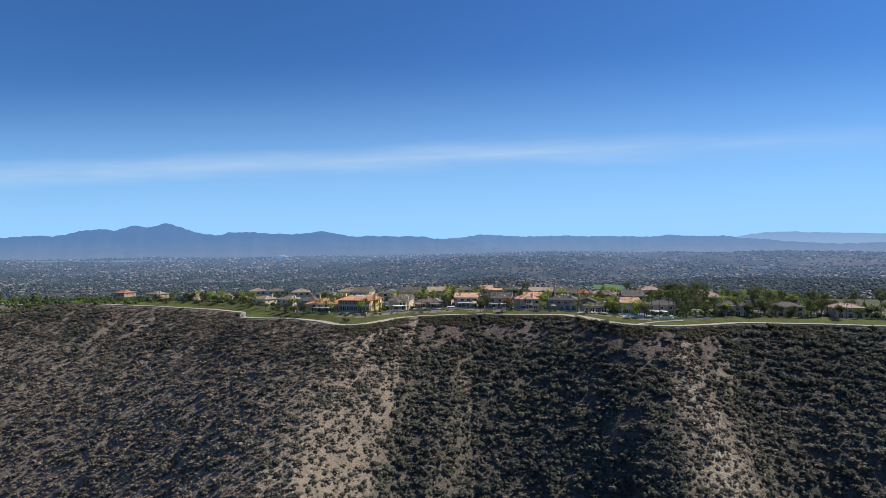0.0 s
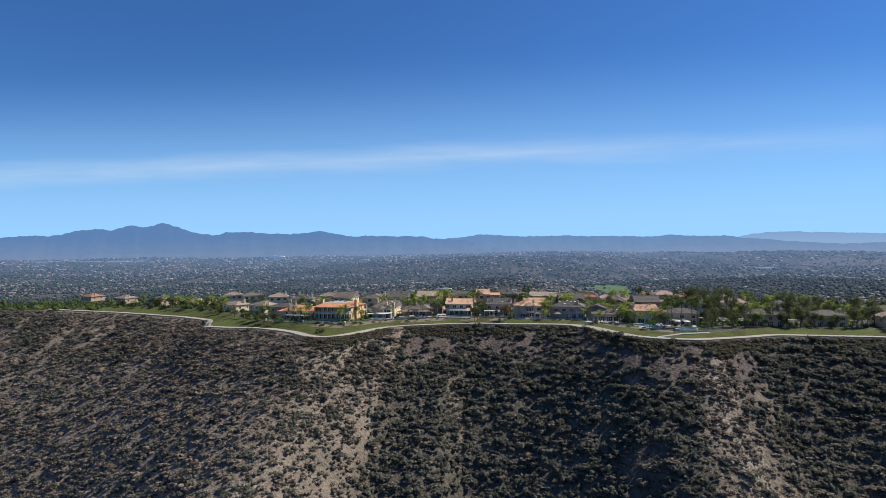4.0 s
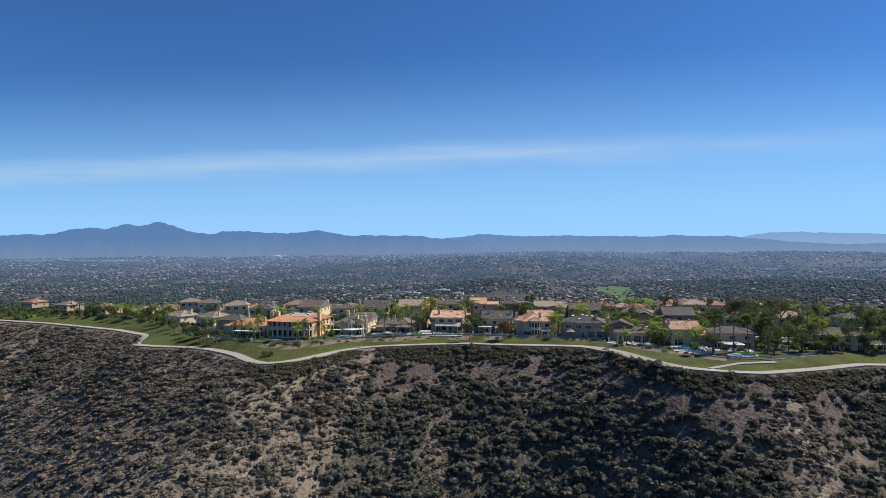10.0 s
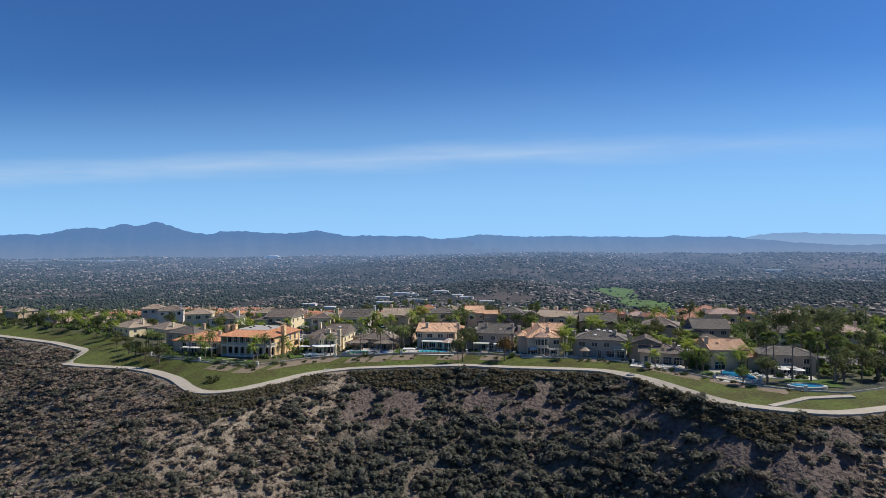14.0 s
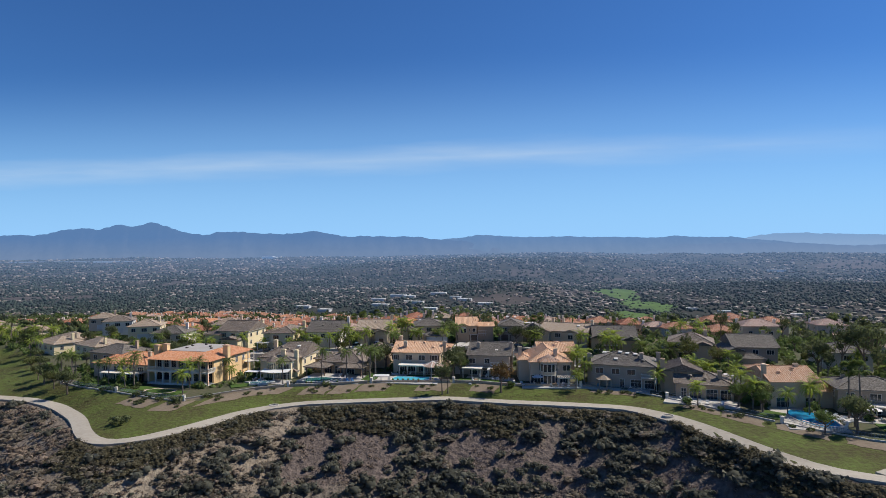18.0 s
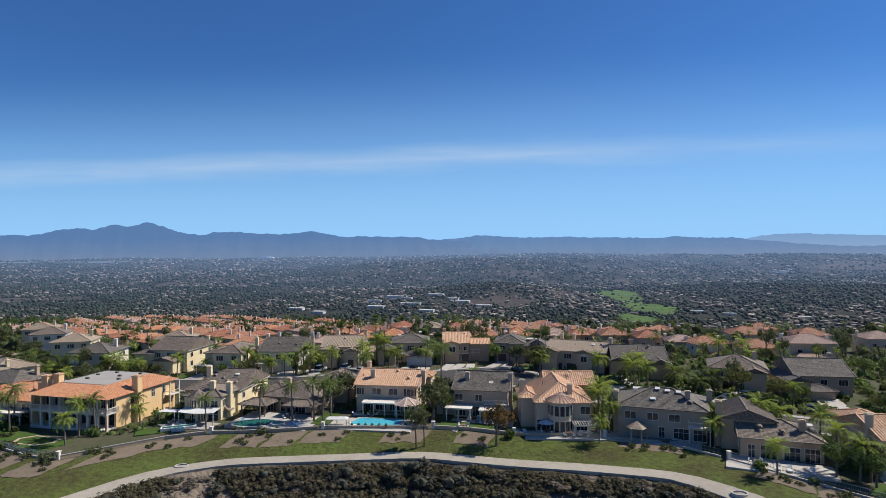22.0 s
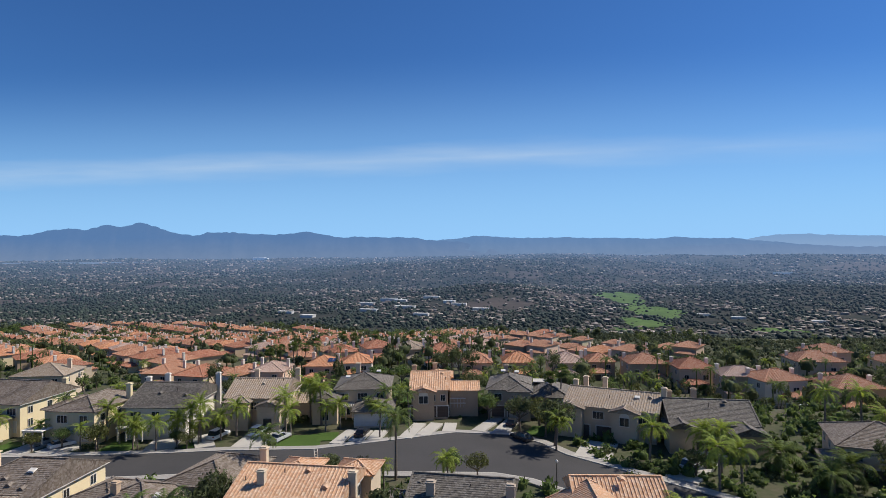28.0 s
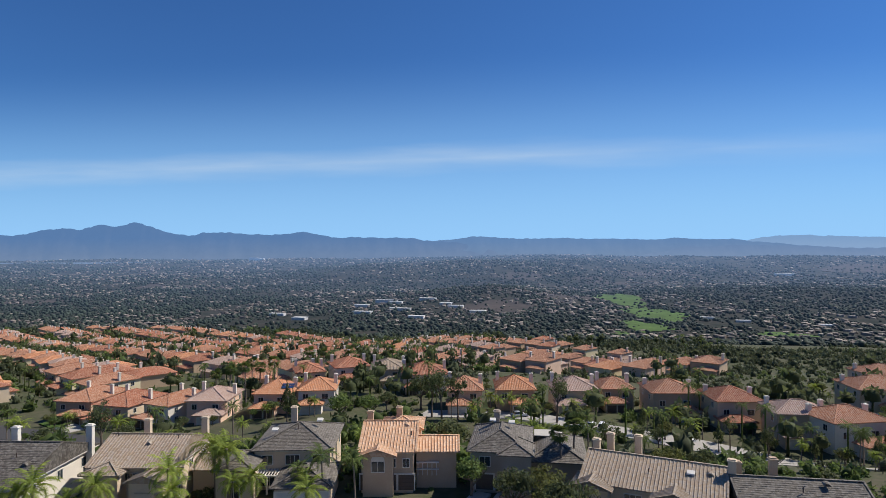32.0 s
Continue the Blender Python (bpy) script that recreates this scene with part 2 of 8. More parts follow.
M["scrub_olive"] = leaf("scrub_olive", (0.142, 0.130, 0.076), (0.096, 0.082, 0.054), 0.4, 0.15, through_leaf=0.45)
M["scrub_brown"] = leaf("scrub_brown", (0.240, 0.184, 0.138), (0.145, 0.114, 0.088), 0.4, 0.18, through_leaf=0.2)
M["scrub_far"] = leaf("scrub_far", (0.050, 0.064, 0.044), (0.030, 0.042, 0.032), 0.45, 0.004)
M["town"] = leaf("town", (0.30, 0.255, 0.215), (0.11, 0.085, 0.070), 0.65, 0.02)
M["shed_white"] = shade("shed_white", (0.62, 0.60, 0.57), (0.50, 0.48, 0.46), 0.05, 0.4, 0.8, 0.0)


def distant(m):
    """Paints blue valley haze into the emission; it grows with the distance out."""
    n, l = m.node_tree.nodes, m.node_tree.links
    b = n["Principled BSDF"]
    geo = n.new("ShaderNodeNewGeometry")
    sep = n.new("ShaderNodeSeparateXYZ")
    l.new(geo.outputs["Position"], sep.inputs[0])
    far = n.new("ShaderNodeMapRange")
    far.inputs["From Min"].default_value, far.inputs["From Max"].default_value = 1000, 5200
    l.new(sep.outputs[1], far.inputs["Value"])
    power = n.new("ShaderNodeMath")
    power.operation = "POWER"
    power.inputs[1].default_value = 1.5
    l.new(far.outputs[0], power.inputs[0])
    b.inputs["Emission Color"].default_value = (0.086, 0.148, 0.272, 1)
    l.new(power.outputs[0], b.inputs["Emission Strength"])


# valley materials that carry the painted haze
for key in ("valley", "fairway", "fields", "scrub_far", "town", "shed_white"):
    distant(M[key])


# ---------------------------------------------------------------- mesh helpers
class Build:
    """Collects boxes, strips and faces, then links them as one mesh object."""

    def __init__(self):
        self.v, self.f = [], []

    def face(self, *pts):
        k = len(self.v)
        self.v += [tuple(p) for p in pts]
        self.f.append(tuple(range(k, k + len(pts))))
        return self

    def solid(self, low, high):
        """A closed prism between two rings of points of equal count, counterclockwise from above."""
        k, n = len(self.v), len(low)
        self.v += [tuple(p) for p in low] + [tuple(p) for p in high]
        self.f.append(tuple(range(k + n - 1, k - 1, -1)))
        self.f.append(tuple(range(k + n, k + 2 * n)))
        for i in range(n):
            j = (i + 1) % n
            self.f.append((k + i, k + j, k + n + j, k + n + i))
        return self

    def box(self, x0, x1, y0, y1, z0, z1, bevel=0.0):
        b = bevel
        if b:
            self.solid([(x0, y0, z0), (x1, y0, z0), (x1, y1, z0), (x0, y1, z0)], [(x0, y0, z1 - b), (x1, y0, z1 - b), (x1, y1, z1 - b), (x0, y1, z1 - b)])
            return self.solid([(x0, y0, z1 - b), (x1, y0, z1 - b), (x1, y1, z1 - b), (x0, y1, z1 - b)],
                              [(x0 + b, y0 + b, z1), (x1 - b, y0 + b, z1), (x1 - b, y1 - b, z1), (x0 + b, y1 - b, z1)])
        return self.solid([(x0, y0, z0), (x1, y0, z0), (x1, y1, z0), (x0, y1, z0)], [(x0, y0, z1), (x1, y0, z1), (x1, y1, z1), (x0, y1, z1)])

    def beam(self, a, b, wide, high):
        """A bar from a to b."""
        a, b = Vector(a), Vector(b)
        d = (b - a).normalized()
        side = d.cross(Vector((0, 0, 1)))
        side = side.normalized() if side.length > 1e-4 else Vector((1, 0, 0))
        up = side.cross(d).normalized()
        s, u = side * wide / 2, up * high / 2
        ra, rb = [a - s - u, a + s - u, a + s + u, a - s + u], [b - s - u, b + s - u, b + s + u, b - s + u]
        return self.solid(ra, rb)

    def tube(self, x, y, z0, z1, r0, r1=None, n=8, lean=(0, 0)):
        r1 = r0 if r1 is None else r1
        ring = [(math.cos(2 * math.pi * i / n), math.sin(2 * math.pi * i / n)) for i in range(n)]
        return self.solid([(x + c * r0, y + s * r0, z0) for c, s in ring], [(x + lean[0] + c * r1, y + lean[1] + s * r1, z1) for c, s in ring])

    def mesh(self, name, material):
        me = bpy.data.meshes.new(name)
        me.from_pydata(self.v, [], self.f)
        me.materials.append(material)
        me.update()
        return me


def part(name, build, material, parent, label=""):
    ob = new(name, build.mesh(name, material) if isinstance(build, Build) else build)
    ob.parent = parent
    return tagged(ob, label)


def thing(name, m, label, category, group="", kind=""):
    ob = new(name)
    ob.empty_display_size = 0.3
    ob.matrix_world = m
    return tagged(ob, label, category, group, kind)


def solo(name, build, material, label, category, group="", kind="", m=None):
    ob = new(name, build.mesh(name, material))
    if m is not None:
        ob.matrix_world = m
    return tagged(ob, label, category, group, kind)


rng = random.Random(7)
TABLE = np.random.RandomState(5).rand(256, 256)


def field(x, y, size, seed=0):
    """Smooth value noise, 0 to 1, with features of that size in metres."""
    u, v = np.asarray(x, float) / size + seed * 17.3, np.asarray(y, float) / size + seed * 9.7
    i, j = np.floor(u).astype(int), np.floor(v).astype(int)
    a, b = u - i, v - j
    a, b = a * a * (3 - 2 * a), b * b * (3 - 2 * b)
    g = lambda p, q: TABLE[p % 256, q % 256]
    return (g(i, j) * (1 - a) + g(i + 1, j) * a) * (1 - b) + (g(i, j + 1) * (1 - a) + g(i + 1, j + 1) * a) * b


def knots(*pairs):
    xs, ys = [p[0] for p in pairs], [p[1] for p in pairs]
    fine = np.linspace(xs[0], xs[-1], 3000)
    val = np.interp(fine, xs, ys)
    k = max(3, int(9 / (fine[1] - fine[0])))
    val = np.convolve(np.pad(val, k, mode="edge"), np.ones(k) / k, "same")[k:-k]
    return lambda x: np.interp(x, fine, val)


def ramp01(a, b, x):
    t = np.clip((np.asarray(x, float) - a) / (b - a), 0, 1)
    return t * t * (3 - 2 * t)


# the trail follows the rim; the yards begin behind it
rim = knots((-1500, 860), (-700, 600), (-384, 463), (-257, 422), (-200, 397), (-172, 379), (-161, 351), (-148, 347), (-130, 343.5), (-117, 337), (-103, 326),
            (-92, 313), (-85, 308), (-78, 309), (-70, 318), (-62, 331), (-51, 337), (-33, 339), (-16, 342), (-1, 339), (13, 337),
            (27, 334), (37, 322), (43, 309), (50, 297), (60, 293), (72, 292), (92, 302), (110, 312), (150, 311), (186, 304), (260, 297), (700, 350), (1500, 430))
_span = np.arange(-1500.0, 1501.0)
_even = np.convolve(np.pad(rim(_span), 35, mode="edge"), np.ones(71) / 71, "valid")
rim_soft = lambda x: np.interp(x, _span, _even)  # the hillside evens out the bends of the rim as it drops
rim_z = knots((-1500, -12), (-384, -6), (-150, -5), (-85, -4), (-62, -2.6), (-33, -1.7), (0, -1.5), (27, -1.0), (37, -0.6), (50, -1.0), (92, -2.0), (186, -3.0), (1500, -14))
yard_edge = knots((-1500, 900), (-700, 640), (-384, 482), (-257, 438), (-200, 412), (-165, 389), (-142, 362), (-126, 351), (-100, 340), (-81, 331), (-72, 341),
                  (-62, 348), (-50, 348), (-36, 351), (-11, 353), (0, 349), (18, 350), (30, 346.5), (37, 339), (50, 325), (65, 311), (80, 306), (110, 324), (150, 324), (186, 318), (700, 380), (1500, 460))
yard_z = knots((-1500, -12), (-300, -4), (-150, -2.6), (-90, -1.5), (-62, -0.8), (-40, 0.0), (0, 0.2), (50, 0.0), (80, -0.4), (186, -1.5), (1500, -14))
fall = knots((-1500, 0.42), (-240, 0.40), (-170, 0.375), (-139, 0.37), (-110, 0.31), (-92, 0.27), (-78, 0.275), (-66, 0.335), (-57, 0.385), (-46, 0.445), (-36, 0.42), (-29, 0.415),
             (-19, 0.49), (0, 0.465), (20, 0.46), (40, 0.42), (50, 0.395), (58, 0.395), (70, 0.445), (86, 0.54), (97, 0.64), (110, 0.62), (128, 0.54), (150, 0.48), (200, 0.5), (1500, 0.5))
far_z = knots((-700, 0), (430, 0.5), (436, 0.5), (460, -6.8), (480, -7.0), (545, -9.3), (600, -14), (700, -26), (1000, -62), (1200, -92), (1350, -104), (2000, -112), (2600, -110), (3000, -95), (3500, -68), (4000, -38), (4400, -16), (4800, -6), (5400, 2))


def terrain(x, y):
    x, y = np.asarray(x, float), np.asarray(y, float)
    r, e, rz, yz = rim(x), yard_edge(x), rim_z(x), yard_z(x)
    back = np.interp(y, [376, 392], [0, 1])
    top = yz * (1 - back) + back * np.where(np.abs(x) < 1e9, np.minimum(0.5, yz + 0.9), 0)
    top = np.where(y > 430, np.minimum(top, top - 0.5 + far_z(y)), top)
    strip = np.clip((y - r - 1.9) / np.maximum(e - r - 1.9, 0.5), 0, 1)
    z = np.where(y < e, rz + (yz - rz) * strip, top)
    u = np.maximum(r + (rim_soft(x) - r) * 0.85 * ramp01(0, 40, r - y) - 1.9 - y, 0)
    a = fall(x)
    rough = (field(x - 0.5 * y, y * 0.35, 30, 1) - 0.5) * 4.2 + (field(x - 0.4 * y, y * 0.4, 12, 2) - 0.5) * 3.4 + (field(x, y, 5, 3) - 0.5) * 1.2 + (field(x - 0.2 * y, y * 0.22, 6, 12) - 0.5) * 1.8
    drop = a * u * (1 + u / 420) - rough * np.clip(u / 26, 0, 1)
    floor_z = -105 + 14 * field(x, y, 60, 4)
    z = np.where(u > 0, np.maximum(rz - np.maximum(drop, u * 0.05), floor_z), z)
    behind = ramp01(-60, -500, y)
    z = z + behind * 100
    z = z - 3.6 * ramp01(-42, -105, x) * ramp01(442, 474, y) + 12 * ramp01(-100, -250, x) * ramp01(790, 1000, y) * (1 - ramp01(1150, 1350, y))
    hills = ((field(x, y, 620, 5) - 0.5) * 22 + (field(x, y, 260, 6) - 0.5) * 13 + (field(x, y, 110, 7) - 0.5) * 6) * ramp01(1250, 2200, y)
    swell = lambda cx, cy, sx, sy, high: high * np.exp(-((x - cx) / sx) ** 2 - ((y - cy) / sy) ** 2)
    hills = hills * (1 - np.exp(-(((x - 320) / 130) ** 2) - ((y - 1750) / 700) ** 2))
    hills = hills + swell(-230, 3450, 620, 520, 50) + swell(-60, 2250, 190, 320, 24) + swell(1650, 4300, 850, 350, 20) + swell(600, 3900, 300, 260, 16) + swell(960, 2300, 420, 480, 34) - swell(45, 690, 95, 85, 11)
    return z + hills + ramp01(600, 1500, x) * ramp01(700, 1300, y) * 16 * (1 - ramp01(2200, 3200, y))


def ground_at(x, y):
    return float(terrain(x, y))


# ---------------------------------------------------------------- ground
def axis(*spans):
    out = []
    for a, b, step in spans:
        out += list(np.arange(a, b, step))
    return np.array(out + [spans[-1][1]])


gx = axis((-6200, -2400, 200), (-2400, -460, 40), (-460, -260, 8), (-260, 210, 2), (210, 460, 8), (460, 2400, 40), (2400, 6200, 200))
gy = axis((-900, 140, 40), (140, 470, 2), (470, 1100, 12), (1100, 5300, 50))
GX, GY = np.meshgrid(gx, gy)
GZ = terrain(GX, GY)
nx, ny = len(gx), len(gy)
ground_me = bpy.data.meshes.new("ground")
co = np.stack([GX, GY, GZ], -1).reshape(-1, 3)
ii, jj = np.meshgrid(np.arange(nx - 1), np.arange(ny - 1))
q0 = (jj * nx + ii).ravel()
quads = np.stack([q0, q0 + 1, q0 + nx + 1, q0 + nx], -1)
ground_me.vertices.add(len(co))
ground_me.vertices.foreach_set("co", co.ravel())
ground_me.loops.add(quads.size)
ground_me.loops.foreach_set("vertex_index", quads.ravel())
ground_me.polygons.add(len(quads))
ground_me.polygons.foreach_set("loop_start", np.arange(0, quads.size, 4))
ground_me.polygons.foreach_set("loop_total", np.full(len(quads), 4))
fx, fy = co[quads].mean(1)[:, 0], co[quads].mean(1)[:, 1]


def bareness(x, y):
    """How little grows there: the two pale spurs and the scree below the rim."""
    u = rim(x) - y
    bump = lambda c, w: np.exp(-(((x - c) / w) ** 2))
    spur = bump(-72 - 0.10 * u, 9 + 0.16 * u) + 1.15 * bump(75 - 0.03 * u, 5 + 0.15 * np.clip(u, 0, 70)) * ramp01(4, 16, u) + 0.9 * bump(-37 + 0.28 * u, 2.6) * ramp01(28, 40, u) * (1 - ramp01(62, 75, u)) + 0.8 * bump(4, 2.2) * ramp01(10, 16, u) * (1 - ramp01(30, 42, u))
    spur = spur * (1 - ramp01(115, 175, u))
    scree = (np.exp(-(((u - 17) / 13) ** 2)) * ramp01(-56, -46, x) * (1 - ramp01(14, 24, x)) + np.exp(-(((u - 16) / 17) ** 2)) * ramp01(18, 30, x) * (1 - ramp01(90, 100, x))) * ramp01(0.30, 0.5, field(x, y, 16, 61) + 0.2)
    return np.clip(spur, 0, 1.2), np.clip(scree - 0.6 * spur, 0, 1)


slot = np.where(fy > 1000, 3, np.where(fy > yard_edge(fx), 2, 1))
slot = np.where(fy < rim(fx) - 1.0, 0, slot)
spur_v, scree_v = bareness(co[:, 0], co[:, 1])
thicket_v = ramp01(-54, -44, co[:, 0] + 0.05 * (rim(co[:, 0]) - co[:, 1])) * (1 - 0.7 * spur_v) * (1 - 0.8 * scree_v)
for key, values in (("bare", spur_v), ("scree", scree_v), ("thicket", thicket_v)):
    ground_me.attributes.new(key, "FLOAT", "POINT").data.foreach_set("value", values.astype(np.float32))


def canyon_soil():
    """Dry scrub soil that turns to pale bare earth on the spurs and to purple-brown scree under the rim."""
    m = shade("canyon_soil", (0.245, 0.200, 0.152), (0.150, 0.122, 0.094), 0.12, 0.9, 0.95, 0.9, spec=0.1)
    n, l = m.node_tree.nodes, m.node_tree.links
    b = n["Principled BSDF"]
    tc = n.new("ShaderNodeTexCoord")
    mp = n.new("ShaderNodeMapping")
    mp.inputs["Scale"].default_value = (1.0, 0.45, 0.6)
    l.new(tc.outputs["Object"], mp.inputs[0])
    out = b.inputs["Base Color"].links[0].from_socket
    for key, tone, dark, size, shift, gain in (("thicket", (0.125, 0.108, 0.084), (0.072, 0.064, 0.052), 0.25, 0.72, 4.0), ("scree", (0.150, 0.118, 0.102), (0.086, 0.069, 0.061), 0.35, 0.72, 5.0), ("bare", (0.35, 0.300, 0.225), (0.16, 0.134, 0.104), 0.22, 1.03, 4.5)):
        at = n.new("ShaderNodeAttribute")
        at.attribute_name = key
        nz = n.new("ShaderNodeTexNoise")
        nz.inputs["Scale"].default_value, nz.inputs["Detail"].default_value, nz.inputs["Roughness"].default_value = size, 7.0, 0.65
        l.new(mp.outputs[0], nz.inputs["Vector"])
        add = n.new("ShaderNodeMath")
        add.operation = "MULTIPLY_ADD"
        add.inputs[1].default_value = 0.6
        l.new(at.outputs["Fac"], add.inputs[0])
        l.new(nz.outputs[0], add.inputs[2])
        mr = n.new("ShaderNodeMapRange")
        mr.inputs["From Min"].default_value, mr.inputs["From Max"].default_value = shift, shift + 1 / gain
        l.new(add.outputs[0], mr.inputs["Value"])
        fine = n.new("ShaderNodeTexNoise")
        fine.inputs["Scale"].default_value, fine.inputs["Detail"].default_value = 0.9, 6.0
        l.new(tc.outputs["Object"], fine.inputs["Vector"])
        fr = n.new("ShaderNodeMapRange")
        fr.inputs["From Min"].default_value, fr.inputs["From Max"].default_value = 0.38, 0.62
        l.new(fine.outputs[0], fr.inputs["Value"])
        tm = n.new("ShaderNodeMix")
        tm.data_type = "RGBA"
        l.new(fr.outputs[0], tm.inputs[0])
        tm.inputs[6].default_value, tm.inputs[7].default_value = (*dark, 1), (*tone, 1)
        mx = n.new("ShaderNodeMix")
        mx.data_type = "RGBA"
        l.new(mr.outputs[0], mx.inputs[0])
        l.new(out, mx.inputs[6])
        l.new(tm.outputs[2], mx.inputs[7])
        out = mx.outputs[2]
    l.new(out, b.inputs["Base Color"])
    for node in n:
        if node.type == "BUMP":
            node.inputs["Distance"].default_value = 0.8
    return m


M["canyon_soil"] = canyon_soil()
dry = (fy > 1500) & (fy < 3600) & (field(fx, fy, 260, 22) > 0.88)
for dx, dy, drx, dry_ in ((-20, 1850, 95, 110), (-330, 2420, 130, 120), (-150, 2700, 150, 110), (60, 3050, 110, 90), (1950, 3700, 330, 190), (2300, 3600, 380, 260), (-1560, 2150, 190, 75), (420, 2900, 90, 60)):
    dry |= ((fx - dx) / drx) ** 2 + ((fy - dy) / dry_) ** 2 < 0.55 + 0.8 * field(fx, fy, 60, 23)
slot = np.where(dry, 4, slot)
ground_me.polygons.foreach_set("material_index", slot.astype(np.int32))
ground_me.polygons.foreach_set("use_smooth", np.ones(len(quads), bool))
for key in ("canyon_soil", "iceplant", "garden", "valley", "fields"):
    ground_me.materials.append(M[key])
ground_me.update(calc_edges=True)
tagged(new("ground", ground_me), "steep scrub canyon side, mesa top and wide valley", "ground", kind="structure")

# ---------------------------------------------------------------- mountains on the skyline
AX, AY = -0.1065, 0.9943  # the camera's view axis; the ranges are set square to it


def range_of_hills(name, depth, ridge, relief, label, material, seed=0, reach=1.0):
    """A range whose crest rises and falls as ridge (along, height) says, with spurs running down towards the valley."""
    s = np.arange(-5200, 5201, 11.0)
    top = np.interp(s, [p[0] for p in ridge], [p[1] for p in ridge])
    top = np.convolve(np.pad(top, 3, mode="edge"), np.ones(7) / 7, "valid")
    top = top + (field(s, 0 * s, 80, seed) - 0.5) * relief * 1.5 + (field(s, 0 * s, 34, seed + 1) - 0.5) * relief * 1.5 + (field(s, 0 * s, 15, seed + 5) - 0.5) * relief * 0.9
    rows = []
    for k, (down, out) in enumerate(((1.0, 0), (0.8, -40), (0.6, -90), (0.4, -150), (0.2, -210), (0.0, -280), (-0.5, -420))):
        wig = (field(s, 0 * s + 13 * k, 90, seed + 2) - 0.5) * 22 * min(k, 2)
        z = -40 + (top + 40) * down if down >= 0 else 0 * s - 70
        z = z + (field(s, 0 * s + 31 * k, 60, seed + 3) - 0.5) * 12 * (0 < down < 1)
        d = depth + (out + wig) * reach
        rows.append(np.stack([s * AY + d * AX, -s * AX + d * AY, z], -1))
    v = np.concatenate(rows)
    n = len(s)
    f = [(r * n + i, (r + 1) * n + i, (r + 1) * n + i + 1, r * n + i + 1) for r in range(6) for i in range(n - 1)]
    me = bpy.data.meshes.new(name)
    me.from_pydata(v.tolist(), [], f)
    me.polygons.foreach_set("use_smooth", np.ones(len(f), bool))
    me.materials.append(material)
    return tagged(new(name, me), label, "mountain range", kind="structure")


def ridge_haze(name, base, crest, foot, low, high):
    """A far slope with its haze painted as blue emission, palest at its foot."""
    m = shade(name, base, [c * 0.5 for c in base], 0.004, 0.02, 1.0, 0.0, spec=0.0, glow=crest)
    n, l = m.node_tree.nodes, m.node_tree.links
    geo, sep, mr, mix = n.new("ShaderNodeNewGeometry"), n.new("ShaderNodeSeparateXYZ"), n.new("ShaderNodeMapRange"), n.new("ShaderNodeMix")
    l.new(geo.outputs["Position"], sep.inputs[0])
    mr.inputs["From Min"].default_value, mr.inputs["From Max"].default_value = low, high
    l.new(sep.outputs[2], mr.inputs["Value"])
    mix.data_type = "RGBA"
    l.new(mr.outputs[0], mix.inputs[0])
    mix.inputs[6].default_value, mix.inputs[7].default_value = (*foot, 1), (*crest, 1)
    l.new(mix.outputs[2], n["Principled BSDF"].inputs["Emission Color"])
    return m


M["ridge_blue"] = ridge_haze("ridge_blue", (0.050, 0.046, 0.040), (0.082, 0.165, 0.330), (0.120, 0.188, 0.315), -5, 130)
M["ridge_mid"] = ridge_haze("ridge_mid", (0.046, 0.044, 0.040), (0.102, 0.193, 0.362), (0.131, 0.206, 0.338), 0, 110)
M["ridge_pale"] = ridge_haze("ridge_pale", (0.03, 0.03, 0.026), (0.170, 0.285, 0.475), (0.200, 0.310, 0.490), 60, 130)
M["ridge_foot"] = ridge_haze("ridge_foot", (0.03, 0.028, 0.028), (0.118, 0.198, 0.350), (0.140, 0.215, 0.350), 0, 60)
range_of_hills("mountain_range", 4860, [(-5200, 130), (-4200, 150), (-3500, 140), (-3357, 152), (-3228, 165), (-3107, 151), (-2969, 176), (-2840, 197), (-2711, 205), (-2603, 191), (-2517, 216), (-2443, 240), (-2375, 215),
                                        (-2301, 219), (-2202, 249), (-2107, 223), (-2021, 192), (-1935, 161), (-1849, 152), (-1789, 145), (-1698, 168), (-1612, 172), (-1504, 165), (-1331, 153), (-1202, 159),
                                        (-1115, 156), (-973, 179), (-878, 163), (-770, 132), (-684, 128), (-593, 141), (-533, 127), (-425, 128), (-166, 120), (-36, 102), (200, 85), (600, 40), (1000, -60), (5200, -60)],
               6, "blue twin-peaked mountain range on the skyline, haze painted as glow", M["ridge_blue"], reach=0.35)
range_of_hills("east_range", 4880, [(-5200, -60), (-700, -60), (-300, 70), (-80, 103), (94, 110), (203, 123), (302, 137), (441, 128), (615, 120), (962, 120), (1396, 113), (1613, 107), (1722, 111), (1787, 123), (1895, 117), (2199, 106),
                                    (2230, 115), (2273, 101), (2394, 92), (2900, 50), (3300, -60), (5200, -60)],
               4, "blue flat-topped mountain ridge, haze painted as glow", M["ridge_mid"], seed=12, reach=0.35)
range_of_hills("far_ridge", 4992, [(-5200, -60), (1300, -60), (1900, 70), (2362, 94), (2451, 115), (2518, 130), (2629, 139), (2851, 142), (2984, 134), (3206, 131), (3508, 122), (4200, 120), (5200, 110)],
               4, "pale distant mountain ridge, haze painted as glow", M["ridge_pale"], seed=4, reach=0.2)
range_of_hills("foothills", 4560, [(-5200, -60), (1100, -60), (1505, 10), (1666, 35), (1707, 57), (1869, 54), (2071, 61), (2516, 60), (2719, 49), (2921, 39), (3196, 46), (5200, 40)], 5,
               "low foothills below the mountains, haze painted as glow", M["ridge_foot"], seed=8, reach=0.35)
